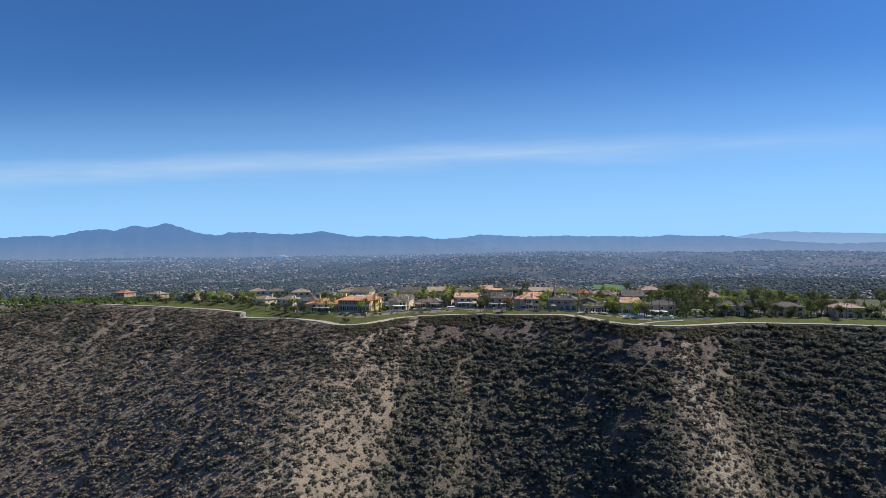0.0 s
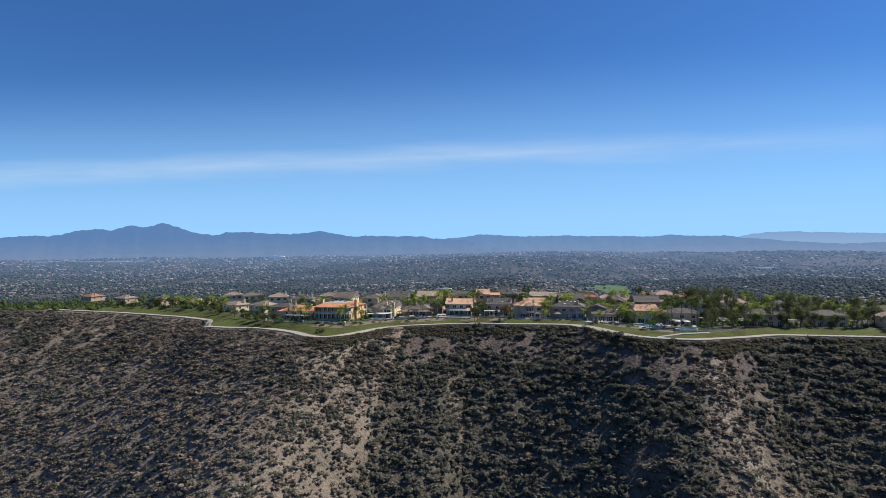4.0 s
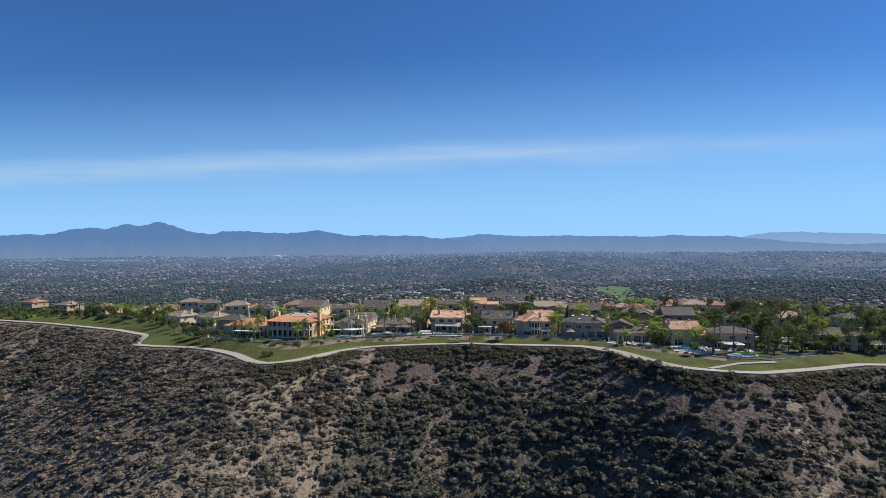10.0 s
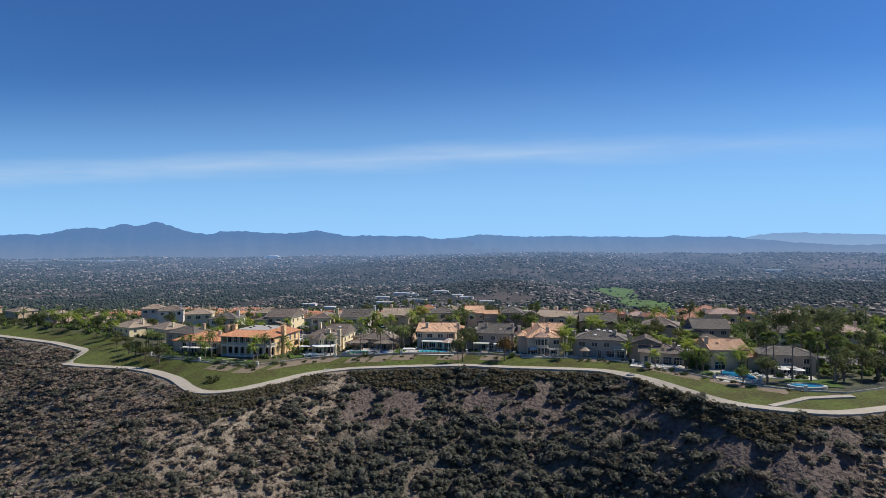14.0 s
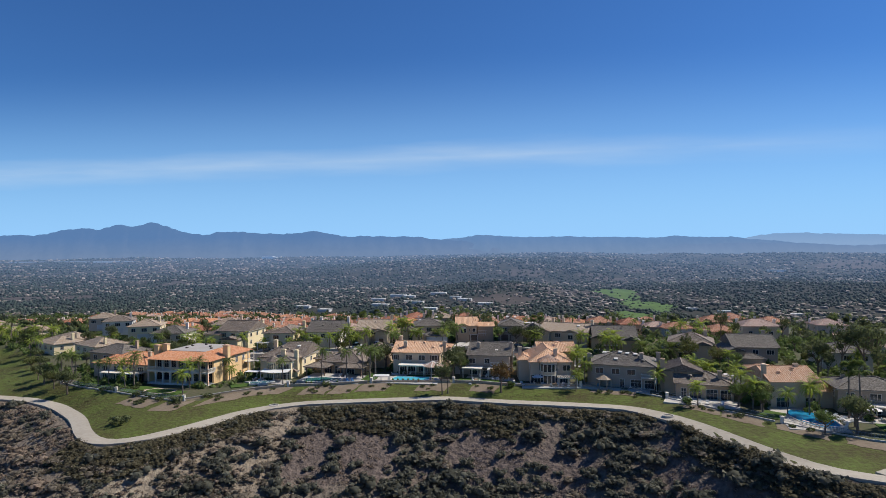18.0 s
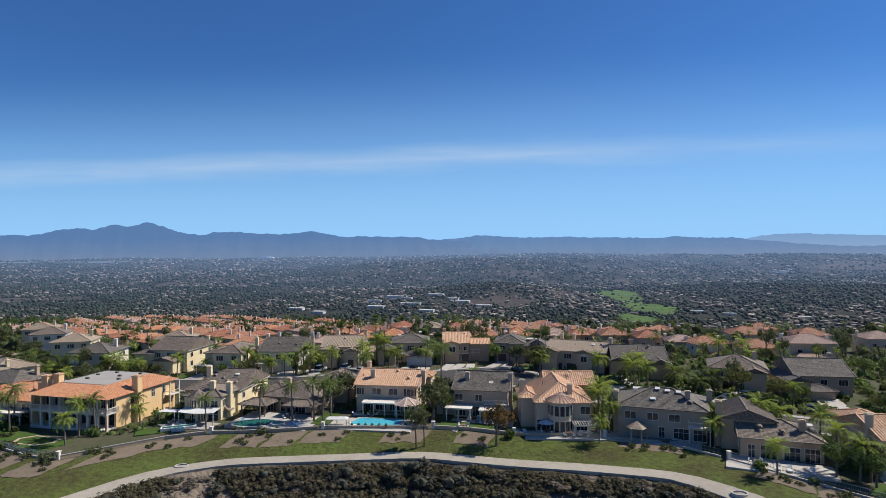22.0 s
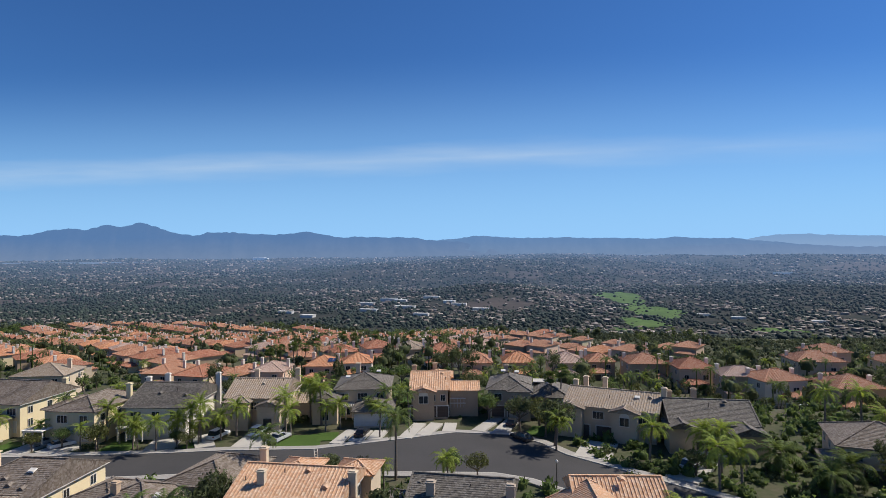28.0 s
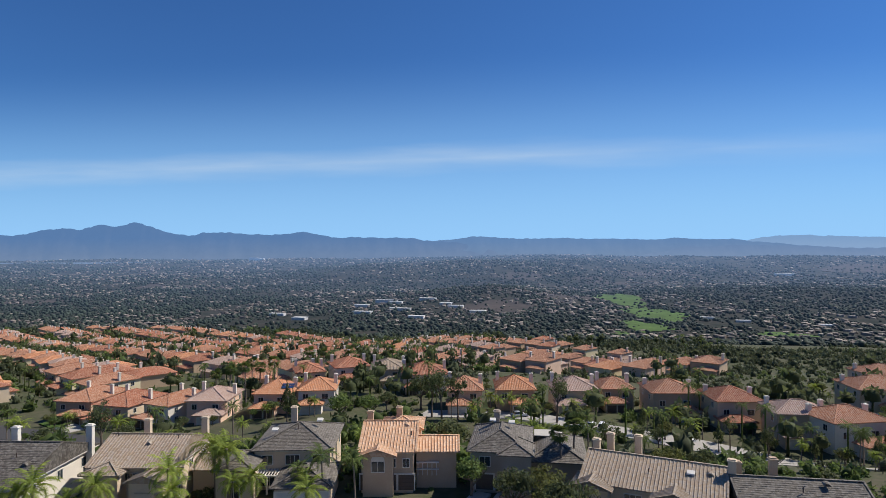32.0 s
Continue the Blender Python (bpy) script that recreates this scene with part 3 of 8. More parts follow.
# ---------------------------------------------------------------- house parts
def roof_slopes(w, d, rise, hip_a, hip_b, over):
    """The slopes of a roof over a w x d body, ridge along x, as (origin, along, up the slope, length, run for each u)."""
    W, D = w / 2 + over, d / 2 + over
    ia = D if hip_a else 0.0
    ib = D if hip_b else 0.0
    ia, ib = min(ia, W - 0.05), min(ib, W - 0.05)
    slope = rise / D
    return W, D, ia, ib, slope


def roof(parent, cx, cy, z, w, d, rise, tile, along="x", hip=(True, True), over=0.55, ribs=True, wall=None, turn=0.0, cap=None, capped=True, courses=True):
    """A tiled roof with thickness, rolls of barrel tile running down the slopes, ridge caps and, on gable ends, the wall triangle."""
    if along == "y":
        base = Matrix.Translation((cx, cy, z)) @ pose(0, 0, 0, 0, 0, 90 + turn)
        w, d = d, w
    else:
        base = Matrix.Translation((cx, cy, z)) @ pose(0, 0, 0, 0, 0, turn)
    W, D, ia, ib, slope = roof_slopes(w, d, rise, hip[0], hip[1], over)
    drop = slope * over
    t = 0.16
    P = lambda x, y, zz: tuple(base @ Vector((x, y, zz)))
    b = Build()
    e = [(-W, -D), (W, -D), (W, D), (-W, D)]
    zt, ze = rise - 0.0, -drop
    zt = ze + slope * D
    ra, rb = (-W + ia, 0), (W - ib, 0)
    top = lambda x, y, zz: P(x, y, zz + t)
    b.face(top(-W, -D, ze), top(W, -D, ze), top(*rb, zt), top(*ra, zt))
    b.face(top(W, D, ze), top(-W, D, ze), top(*ra, zt), top(*rb, zt))
    b.face(top(-W, D, ze), top(-W, -D, ze), top(*ra, zt))
    b.face(top(W, -D, ze), top(W, D, ze), top(*rb, zt))
    b.face(P(W, -D, ze), P(-W, -D, ze), P(*ra, zt), P(*rb, zt))
    b.face(P(-W, D, ze), P(W, D, ze), P(*rb, zt), P(*ra, zt))
    if ia:
        b.face(P(-W, -D, ze), P(-W, D, ze), P(*ra, zt))
    if ib:
        b.face(P(W, D, ze), P(W, -D, ze), P(*rb, zt))
    rim_pts = [e[0], e[1]] + ([] if ib else [rb]) + [e[2], e[3]] + ([] if ia else [ra])
    for i, p in enumerate(rim_pts):
        q = rim_pts[(i + 1) % len(rim_pts)]
        zp = zt if p in (ra, rb) else ze
        zq = zt if q in (ra, rb) else ze
        b.face(P(*p, zp), P(*q, zq), top(*q, zq), top(*p, zp))
    fine = Build()
    if not ribs and courses:
        step = 0.36
        for side in (-1, 1):
            hyp = math.hypot(D, zt - ze)
            for i in range(1, int(hyp / step)):
                f0, f1 = i * step / hyp, (i * step + 0.10) / hyp
                xa, xb = -W + ia * f0 + 0.05, W - ib * f0 - 0.05
                if xb - xa < 0.5:
                    continue
                y0, y1, z0, z1 = side * D * (1 - f0), side * D * (1 - f1), ze + (zt - ze) * f0, ze + (zt - ze) * f1
                pts = [top(xa, y0, z0), top(xb, y0, z0), top(xb, y0, z0 + 0.038), top(xa, y0, z0 + 0.038), top(xb, y1, z1), top(xa, y1, z1)]
                for q in ((0, 1, 2, 3), (3, 2, 4, 5)):
                    fine.face(*([pts[j] for j in q] if side < 0 else [pts[j] for j in q][::-1]))
        for sgn, inset in ((-1, ia), (1, ib)):
            if not inset:
                continue
            hyp = math.hypot(inset, zt - ze)
            for i in range(1, int(hyp / step)):
                f0, f1 = i * step / hyp, (i * step + 0.10) / hyp
                ya = D * (1 - f0) - 0.05
                if ya < 0.25:
                    continue
                x0, x1, z0, z1 = sgn * (W - inset * f0), sgn * (W - inset * f1), ze + (zt - ze) * f0, ze + (zt - ze) * f1
                pts = [top(x0, -ya, z0), top(x0, ya, z0), top(x0, ya, z0 + 0.038), top(x0, -ya, z0 + 0.038), top(x1, ya, z1), top(x1, -ya, z1)]
                for q in ((0, 1, 2, 3), (3, 2, 4, 5)):
                    fine.face(*([pts[j] for j in q] if sgn > 0 else [pts[j] for j in q][::-1]))
    inside = ribs == "inside"
    ob = None if inside else part("roof", b, tile, parent)
    if fine.f:
        tagged(part("tile_coursing", fine, tile, ob), kind="stuff")
    r = b if inside else Build()
    if ribs:
        step = 0.46
        for side in (-1, 1):
            n = int(2 * W / step)
            for i in range(n + 1):
                x = -W + 0.12 + (2 * W - 0.24) * i / max(n, 1)
                run = min(D, (x + W) * D / ia if ia else D, (W - x) * D / ib if ib else D)
                if run < 0.4:
                    continue
                for dx0, dx1, h0, h1 in ((-0.11, 0.0, 0.0, 0.085), (0.0, 0.11, 0.085, 0.0)):
                    pts = [top(x + dx0, side * D * 1.004, ze + h0), top(x + dx1, side * D * 1.004, ze + h1),
                           top(x + dx1, side * (D - run), ze + slope * run + h1), top(x + dx0, side * (D - run), ze + slope * run + h0)]
                    r.face(*(pts if side < 0 else pts[::-1]))
        for sgn, inset in ((-1, ia), (1, ib)):
            if not inset:
                continue
            n = int(2 * D / step)
            for i in range(1, n):
                y = -D + 2 * D * i / n
                run = inset * (1 - abs(y) / D)
                if run < 0.4:
                    continue
                sl = (zt - ze) / inset
                for dy0, dy1, h0, h1 in ((-0.11, 0.0, 0.0, 0.085), (0.0, 0.11, 0.085, 0.0)):
                    pts = [top(sgn * W * 1.002, y + dy0, ze + h0), top(sgn * W * 1.002, y + dy1, ze + h1),
                           top(sgn * (W - run), y + dy1, ze + sl * run + h1), top(sgn * (W - run), y + dy0, ze + sl * run + h0)]
                    r.face(*(pts if sgn > 0 else pts[::-1]))
        if inside:
            ob = part("roof", b, tile, parent)
        else:
            tagged(part("barrel_tiling", r, tile, ob), kind="stuff")
    caps = Build()
    lift = 0.06
    if W * 2 - ia - ib > 0.4:
        caps.beam(top(*ra, zt + lift), top(*rb, zt + lift), 0.3, 0.14)
    for inset, pt, s in ((ia, ra, -1), (ib, rb, 1)):
        if inset:
            for sy in (-1, 1):
                caps.beam(top(s * W, sy * D, ze + lift), top(*pt, zt + lift), 0.28, 0.13)
        else:
            for sy in (-1, 1):
                caps.beam(top(s * (W - 0.1), sy * D, ze + lift), top(s * (W - 0.1), 0, zt + lift), 0.22, 0.12)
    if caps.v and capped:
        part("ridge_cap", caps, cap or tile, ob)
    if wall and not (ia and ib):
        g = Build()
        for inset, s in ((ia, -1), (ib, 1)):
            if inset:
                continue
            x = s * w / 2
            zz = slope * (d / 2)
            lo = [P(x - s * 0.25, -d / 2, 0), P(x, -d / 2, 0), P(x, d / 2, 0), P(x - s * 0.25, d / 2, 0)]
            hi_o, hi_i = P(x, 0, zz), P(x - s * 0.25, 0, zz)
            g.face(lo[1], lo[2], hi_o).face(lo[3], lo[0], hi_i).face(lo[0], lo[1], hi_o, hi_i).face(lo[2], lo[3], hi_i, hi_o)
        part("gable_wall", g, wall, parent)
    return ob


def frame_of(face, cx, cy, w, d):
    """Matrix on a wall of the body: x along the wall, -y outwards, z up from the base."""
    at = {"front": (cx, cy - d / 2, 0), "back": (cx, cy + d / 2, 180), "left": (cx - w / 2, cy, 270), "right": (cx + w / 2, cy, 90)}[face]
    return pose(at[0], at[1], 0, 0, 0, at[2])


def window(parent, face, body, u, z, w=1.4, h=1.3, trim="trim_white", panes=2, shutters=False, arch=False):
    cx, cy, bw, bd = body
    m = frame_of(face, cx, cy, bw, bd)
    f = Build()
    t = 0.10
    f.box(u - w / 2 - t, u + w / 2 + t, -0.07, 0.05, z - t, z)
    f.box(u - w / 2 - t, u + w / 2 + t, -0.07, 0.05, z + h, z + h + t)
    f.box(u - w / 2 - t, u - w / 2, -0.07, 0.05, z, z + h)
    f.box(u + w / 2, u + w / 2 + t, -0.07, 0.05, z, z + h)
    for i in range(1, panes):
        x = u - w / 2 + w * i / panes
        f.box(x - 0.03, x + 0.03, -0.06, 0.04, z, z + h)
    if h > 1.6:
        f.box(u - w / 2, u + w / 2, -0.055, 0.04, z + h * 0.62, z + h * 0.62 + 0.05)
    if arch:
        n = 6
        pts = [(u + math.cos(math.pi * i / n) * (w / 2 + t), z + h + t + math.sin(math.pi * i / n) * w / 2) for i in range(n + 1)]
        lo = [(x, -0.06, zz) for x, zz in pts]
        hi = [(x, 0.04, zz) for x, zz in pts]
        f.solid(lo, hi)
    ob = part("window", f, M[trim], parent)
    ob.matrix_local = m
    p = Build().box(u - w / 2, u + w / 2, -0.02, 0.03, z, z + h)
    part("pane", p, M["glass"], ob)
    if shutters:
        for sx in (-1, 1):
            x = u + sx * (w / 2 + t + 0.24)
            part("shutter", Build().box(x - 0.22, x + 0.22, -0.06, 0.03, z - 0.05, z + h + 0.05), M["trim_dark"], ob)
    return ob


def garage_door(parent, face, body, u, w=2.6, h=2.2, colour="garage_white"):
    cx, cy, bw, bd = body
    f = Build()
    prof = [(0.05, 0.02), (-0.03, 0.02)]
    for i in range(1, 4):
        z = h * i / 4
        prof += [(-0.03, z - 0.03), (-0.005, z - 0.015), (-0.005, z + 0.015), (-0.03, z + 0.03)]
    prof += [(-0.03, h), (0.05, h)]
    f.solid([(u - w / 2, y, z) for y, z in prof], [(u + w / 2, y, z) for y, z in prof])
    ob = part("garage_door", f, M[colour], parent)
    ob.matrix_local = frame_of(face, cx, cy, bw, bd)
    lip = Build().box(u - w / 2 - 0.18, u + w / 2 + 0.18, -0.12, -0.04, h, h + 0.2)
    lip.box(u - w / 2 - 0.18, u - w / 2, -0.12, -0.04, 0, h).box(u + w / 2, u + w / 2 + 0.18, -0.12, -0.04, 0, h)
    part("door_surround", lip, M["trim_white"], ob)


def chimney(parent, x, y, z0, z1, w=0.95, d=0.75, wall="stucco_beige", cap=None):
    cap = cap or wall
    b = Build().box(x - w / 2, x + w / 2, y - d / 2, y + d / 2, z0, z1 - 0.28)
    ob = part("chimney", b, M[wall], parent)
    c = Build().box(x - w / 2 - 0.12, x + w / 2 + 0.12, y - d / 2 - 0.12, y + d / 2 + 0.12, z1 - 0.28, z1 - 0.14, 0.03)
    c.box(x - w / 2 + 0.06, x + w / 2 - 0.06, y - d / 2 + 0.06, y + d / 2 - 0.06, z1 - 0.14, z1)
    part("chimney_cap", c, M[cap], ob)


def vents(parent, spots, tile):
    """Small dormer vents and skylights standing on the roof."""
    for x, y, z, kind in spots:
        b = Build()
        if kind == "sky":
            b.solid([(x - .5, y - .4, z), (x + .5, y - .4, z), (x + .5, y + .4, z + .25), (x - .5, y + .4, z + .25)],
                    [(x - .45, y - .35, z + .16), (x + .45, y - .35, z + .16), (x + .45, y + .35, z + .40), (x - .45, y + .35, z + .40)])
            part("skylight", b, M["trim_white"], parent)
        elif kind == "pipe":
            b.tube(x, y, z - 0.2, z + 0.55, 0.07)
            part("vent_pipe", b, M["trim_dark"], parent)
        else:
            b.solid([(x - .45, y - .3, z), (x + .45, y - .3, z), (x + .45, y + .5, z + .3), (x - .45, y + .5, z + .3)],
                    [(x - .1, y - .3, z + .3), (x + .1, y - .3, z + .3), (x + .1, y + .5, z + .42), (x - .1, y + .5, z + .42)])
            part("roof_vent", b, tile, parent)


def walls(parent, cx, cy, w, d, z0, z1, wall, band=None):
    b = Build().box(cx - w / 2, cx + w / 2, cy - d / 2, cy + d / 2, z0, z1)
    ob = part("wall", b, M[wall], parent)
    if band:
        t = Build()
        for zz in band:
            t.box(cx - w / 2 - 0.06, cx + w / 2 + 0.06, cy - d / 2 - 0.06, cy + d / 2 + 0.06, zz, zz + 0.18)
        part("stucco_band", t, M["trim_white"], ob)
    return ob


def fascia(parent, cx, cy, w, d, z, over=0.5):
    b = Build()
    W, D = w / 2 + over, d / 2 + over
    for x0, x1, y0, y1 in ((-W, W, -D, -D + .06), (-W, W, D - .06, D), (-W, -W + .06, -D + .06, D - .06), (W - .06, W, -D + .06, D - .06)):
        b.box(cx + x0, cx + x1, cy + y0, cy + y1, z - 0.24, z - 0.05)
    part("fascia", b, M["trim_white"], parent)


def patio_cover(parent, cx, cy, w, d, z, colour="trim_white", solid_top=True, posts=3):
    """A patio roof on posts; open ones have slats."""
    f = Build()
    m = M[colour]
    ob = part("patio_cover", Build().box(cx - w / 2, cx + w / 2, cy - d / 2, cy - d / 2 + 0.14, z - 0.25, z), m, parent)
    part("wall_beam", Build().box(cx - w / 2, cx + w / 2, cy + d / 2 - 0.14, cy + d / 2, z - 0.25, z), m, ob)
    n = posts
    for i in range(n):
        x = cx - w / 2 + 0.15 + (w - 0.3) * i / (n - 1)
        part("post", Build().box(x - 0.11, x + 0.11, cy - d / 2 + 0.02, cy - d / 2 + 0.24, 0, z - 0.25), m, ob)
    if solid_top:
        f.box(cx - w / 2 - 0.2, cx + w / 2 + 0.2, cy - d / 2 - 0.25, cy + d / 2, z, z + 0.1)
        part("cover_panel", f, m, ob)
        k = int(w / 0.6)
        for i in range(k + 1):
            x = cx - w / 2 + w * i / k
            part("batten", Build().box(x - 0.04, x + 0.04, cy - d / 2 - 0.35, cy + d / 2, z + 0.1, z + 0.16), m, ob)
    else:
        k = int(w / 0.42)
        for i in range(k + 1):
            x = cx - w / 2 + w * i / k
            part("slat", Build().box(x - 0.05, x + 0.05, cy - d / 2 - 0.35, cy + d / 2 + 0.2, z, z + 0.14), m, ob)
    return ob


def facade(house_ob, face, body, rows, trim="trim_white", shutters=False):
    """rows: (z, h, [(u, w)...])"""
    for z, h, spots in rows:
        for u, w in spots:
            window(house_ob, face, body, u, z, w, h, trim, panes=2 if w < 2 else 3, shutters=shutters and w < 1.7)


FOOT = []


def simple_house(name, x, y, z, rot, w, d, wall, tile, label, h=5.6, along="x", hip=(True, True), pitch=0.36, chim=None, wing=None, garage=None,
                 ribs=True, trim="trim_white", group="hillside houses", windows=True, porch=None, chim_wall=None, shutters=False, vent=(), front_rows=None):
    """A two-storey stucco house with a tiled roof. x, y: middle of the front wall; the body runs back from it."""
    ob = thing(name, pose(x - 0.45 * math.sin(radians(rot)), y + 0.45 * math.cos(radians(rot)), z, 0, 0, rot), label, "house", group)
    FOOT.append((x, y, rot, w, d))
    w, d = w - 0.8, d - 0.4
    ribs = ribs and tile not in ("tile_grey", "tile_brown")
    tm = M[tile]
    body = (0, d / 2, w, d)
    walls(ob, 0, d / 2, w, d, -0.8, h, wall)
    short = d if along == "x" else w
    rise = pitch * short / 2
    roof(ob, 0, d / 2, h, w, d, rise, tm, along, hip, ribs=ribs, wall=M[wall])
    fascia(ob, 0, d / 2, w, d, h)
    if windows:
        n = max(2, round(w / 4.2))
        up = [(-w / 2 + w * (i + 0.5) / n, 1.5 + 0.5 * ((i * 7 + int(abs(x))) % 2)) for i in range(n)]
        if front_rows is None:
            front_rows = [(h - 2.3, 1.35, up)] + ([(0.35, 2.0, [(u, 2.1) for u, _ in up])] if not garage else [])
        facade(ob, "front", body, front_rows, trim, shutters)
        k = max(2, round(d / 5))
        side = [(-d / 2 + d * (i + 0.5) / k, 1.1) for i in range(k)]
        facade(ob, "right", body, [(h - 2.3, 1.3, side), (0.9, 1.4, side[:1])], trim)
        facade(ob, "left", body, [(h - 2.3, 1.3, side)], trim)
        facade(ob, "back", body, [(h - 2.3, 1.35, up)], trim)
    for cxx, cyy, top in chim or ():
        chimney(ob, cxx, cyy, 0.0 if abs(cxx) > w / 2 - 0.1 else h - 0.6, top, wall=chim_wall or wall)
    for g in garage or ():
        if g[1] > 0.5:
            garage_door(ob, "front", body, *g)
    for wx, wy, ww, wd, wh, walong, whip in wing or ():
        c, sn = math.cos(radians(rot)), math.sin(radians(rot))
        FOOT.append((x + c * wx - sn * (wy - wd / 2), y + sn * wx + c * (wy - wd / 2), rot, ww, wd))
        walls(ob, wx, wy, ww, wd, -0.8, wh, wall)
        roof(ob, wx, wy, wh, ww, wd, pitch * min(ww, wd) / 2, tm, walong, whip, ribs=ribs, wall=M[wall])
    for c in porch or ():
        patio_cover(ob, *c)
    vents(ob, vent, tm)
    return ob


# ---------------------------------------------------------------- the row along the rim
# yellow mansion with two galleries and a flat roof deck behind tiled slopes
def mansion():
    ob = thing("mansion", pose(-91.9, 351.4, -1.1, 0, 0, -8.5), "yellow stucco mansion with orange tile skirts round a flat roof", "house", "rim houses")
    w, d, h = 19.7, 20.6, 6.6
    FOOT.append((-91.6, 350.6, -8.5, w, d))
    body = (0, d / 2, w, d)
    b = Build().box(-w / 2, w / 2, 3.2, d, -1.0, h)
    b.box(-w / 2, -w / 2 + 0.5, 0.3, 3.2, -1.0, h).box(w / 2 - 0.5, w / 2, 2.4, 3.2, -1.0, h)
    part("wall", b, M["stucco_yellow"], ob)
    # thin beige sheet over the yellow wall, gallery shade put into its colour
    part("gallery_wall", Build().box(-w / 2 + 0.5, w / 2 - 0.5, 3.12, 3.197, 0, h), M["stucco_beige"], ob, "beige wall behind the gallery, shade put into its colour")
    tile = M["tile_orange"]
    W, D0, D1 = w / 2 + 0.7, -0.7, d + 0.7
    t = 0.16
    inx, ry = 4.6, 1.75
    lo = [(-W, D0, h - 0.15), (W, D0, h - 0.15), (W, D1, h - 0.15), (-W, D1, h - 0.15)]
    hi = [(-W + inx, D0 + inx, h + ry), (W - inx, D0 + inx, h + ry), (W - inx, D1 - inx, h + ry), (-W + inx, D1 - inx, h + ry)]
    s = Build().solid(lo, hi)
    ro = part("roof", s, tile, ob, "orange barrel tile skirt roof")
    r = Build()
    for k in range(4):
        a, c = Vector(lo[k]), Vector(lo[(k + 1) % 4])
        L = (c - a).length
        e = (c - a) / L
        inward = Vector((-e.y, e.x, 0))
        n = int(L / 0.46)
        for i in range(1, n):
            u = L * i / n
            run = min(inx, u, L - u)
            up = Vector((0, 0, (ry + 0.15) / inx * run))
            p, q = a + e * u, a + e * u + inward * run + up
            z9 = Vector((0, 0, 0.09))
            r.face(p - e * 0.11, p + z9, q + z9, q - e * 0.11).face(p + z9, p + e * 0.11, q + e * 0.11, q + z9)
    tagged(part("barrel_tiling", r, tile, ro), kind="stuff")
    deck = Build().box(-W + inx - 0.1, W - inx + 0.1, D0 + inx - 0.1, D1 - inx + 0.1, h + ry - 0.2, h + ry + 0.06)
    part("roof_deck", deck, M["concrete"], ob, "flat pale grey membrane roof")
    for x, y in ((-3, 8), (2, 12), (4.5, 9), (-1.5, 15), (5, 15), (-4, 12)):
        part("roof_vent", Build().box(x - .35, x + .35, y - .25, y + .25, h + ry + 0.06, h + ry + 0.4, 0.05), M["trim_dark"], ob)
    for x, y, top in ((w / 2 + 0.35, 8.0, 9.9), (-7.2, 4.5, 10.2), (-9.2, 3.4, 10.0)):
        b = Build().box(x - 0.75, x + 0.75, y - 0.7, y + 0.7, -0.5 if x > 9 else h, top - 0.3)
        c = part("chimney", b, M["stucco_yellow"], ob)
        part("chimney_cap", Build().box(x - 0.9, x + 0.9, y - 0.85, y + 0.85, top - 0.3, top - 0.1, 0.04).box(x - .55, x + .55, y - .5, y + .5, top - 0.1, top), M["tile_peach"], c)
    # galleries
    part("gallery_floor", Build().box(-w / 2, w / 2, -0.2, 3.2, 3.05, 3.35).box(-w / 2, w / 2, -0.2, 3.2, -0.6, 0.0), M["trim_white"], ob)
    n = 9
    for i in range(n):
        x = -w / 2 + 0.25 + (w - 0.5) * i / (n - 1)
        part("column", Build().box(x - 0.22, x + 0.22, -0.1, 0.34, 0, 3.05).box(x - 0.15, x + 0.15, -0.03, 0.27, 3.35, h), M["stucco_pink" if i % 4 == 0 else "trim_white"], ob)
        if i < n - 1:
            x1 = x + (w - 0.5) / (n - 1)
            arch = Build()
            pts = [(x + 0.22, 2.3)] + [((x + x1) / 2 - math.cos(math.pi * k / 6) * ((x1 - x) / 2 - 0.22), 2.3 + math.sin(math.pi * k / 6) * 0.6) for k in range(7)] + [(x1 - 0.22, 2.3)]
            for (xa, za), (xb, zb) in zip(pts, pts[1:]):
                if xb - xa > 0.01:
                    arch.solid([(xa, 0, za), (xb, 0, zb), (xb, 0.25, zb), (xa, 0.25, za)], [(xa, 0, 3.05), (xb, 0, 3.05), (xb, 0.25, 3.05), (xa, 0.25, 3.05)])
            part("arch", arch, M["stucco_beige"], ob)
    rail = Build().box(-w / 2, w / 2, -0.15, -0.03, 4.3, 4.42).box(-w / 2, w / 2, -0.15, -0.03, 3.45, 3.55)
    for i in range(90):
        x = -w / 2 + w * i / 89
        rail.box(x - 0.035, x + 0.035, -0.12, -0.06, 3.5, 4.3)
    rail.box(w / 2 + 0.0, w / 2 + 0.1, -0.1, 3.2, 4.3, 4.42)
    for i in range(14):
        y = 0.1 + 3.0 * i / 13
        rail.box(w / 2 + 0.02, w / 2 + 0.08, y - 0.035, y + 0.035, 3.4, 4.3)
    part("balustrade", rail, M["trim_white"], ob)
    inner = (0, 3.1 + (d - 3.1) / 2, w, d - 3.1)
    for i in range(8):
        u = -w / 2 + 1.5 + (w - 3) * i / 7
        window(ob, "front", inner, u, 3.6, 1.3, 2.2, "trim_white")
        window(ob, "front", inner, u, 0.2, 1.5, 2.2, "trim_dark")
    for u in (-5.0, 1.5, 5.0):
        window(ob, "right", inner, u, 4.0, 0.95, 1.7, "trim_white", panes=2)
    for u in (-5.5, 0.0, 5.5):
        window(ob, "back", inner, u, 4.0, 1.2, 1.6)
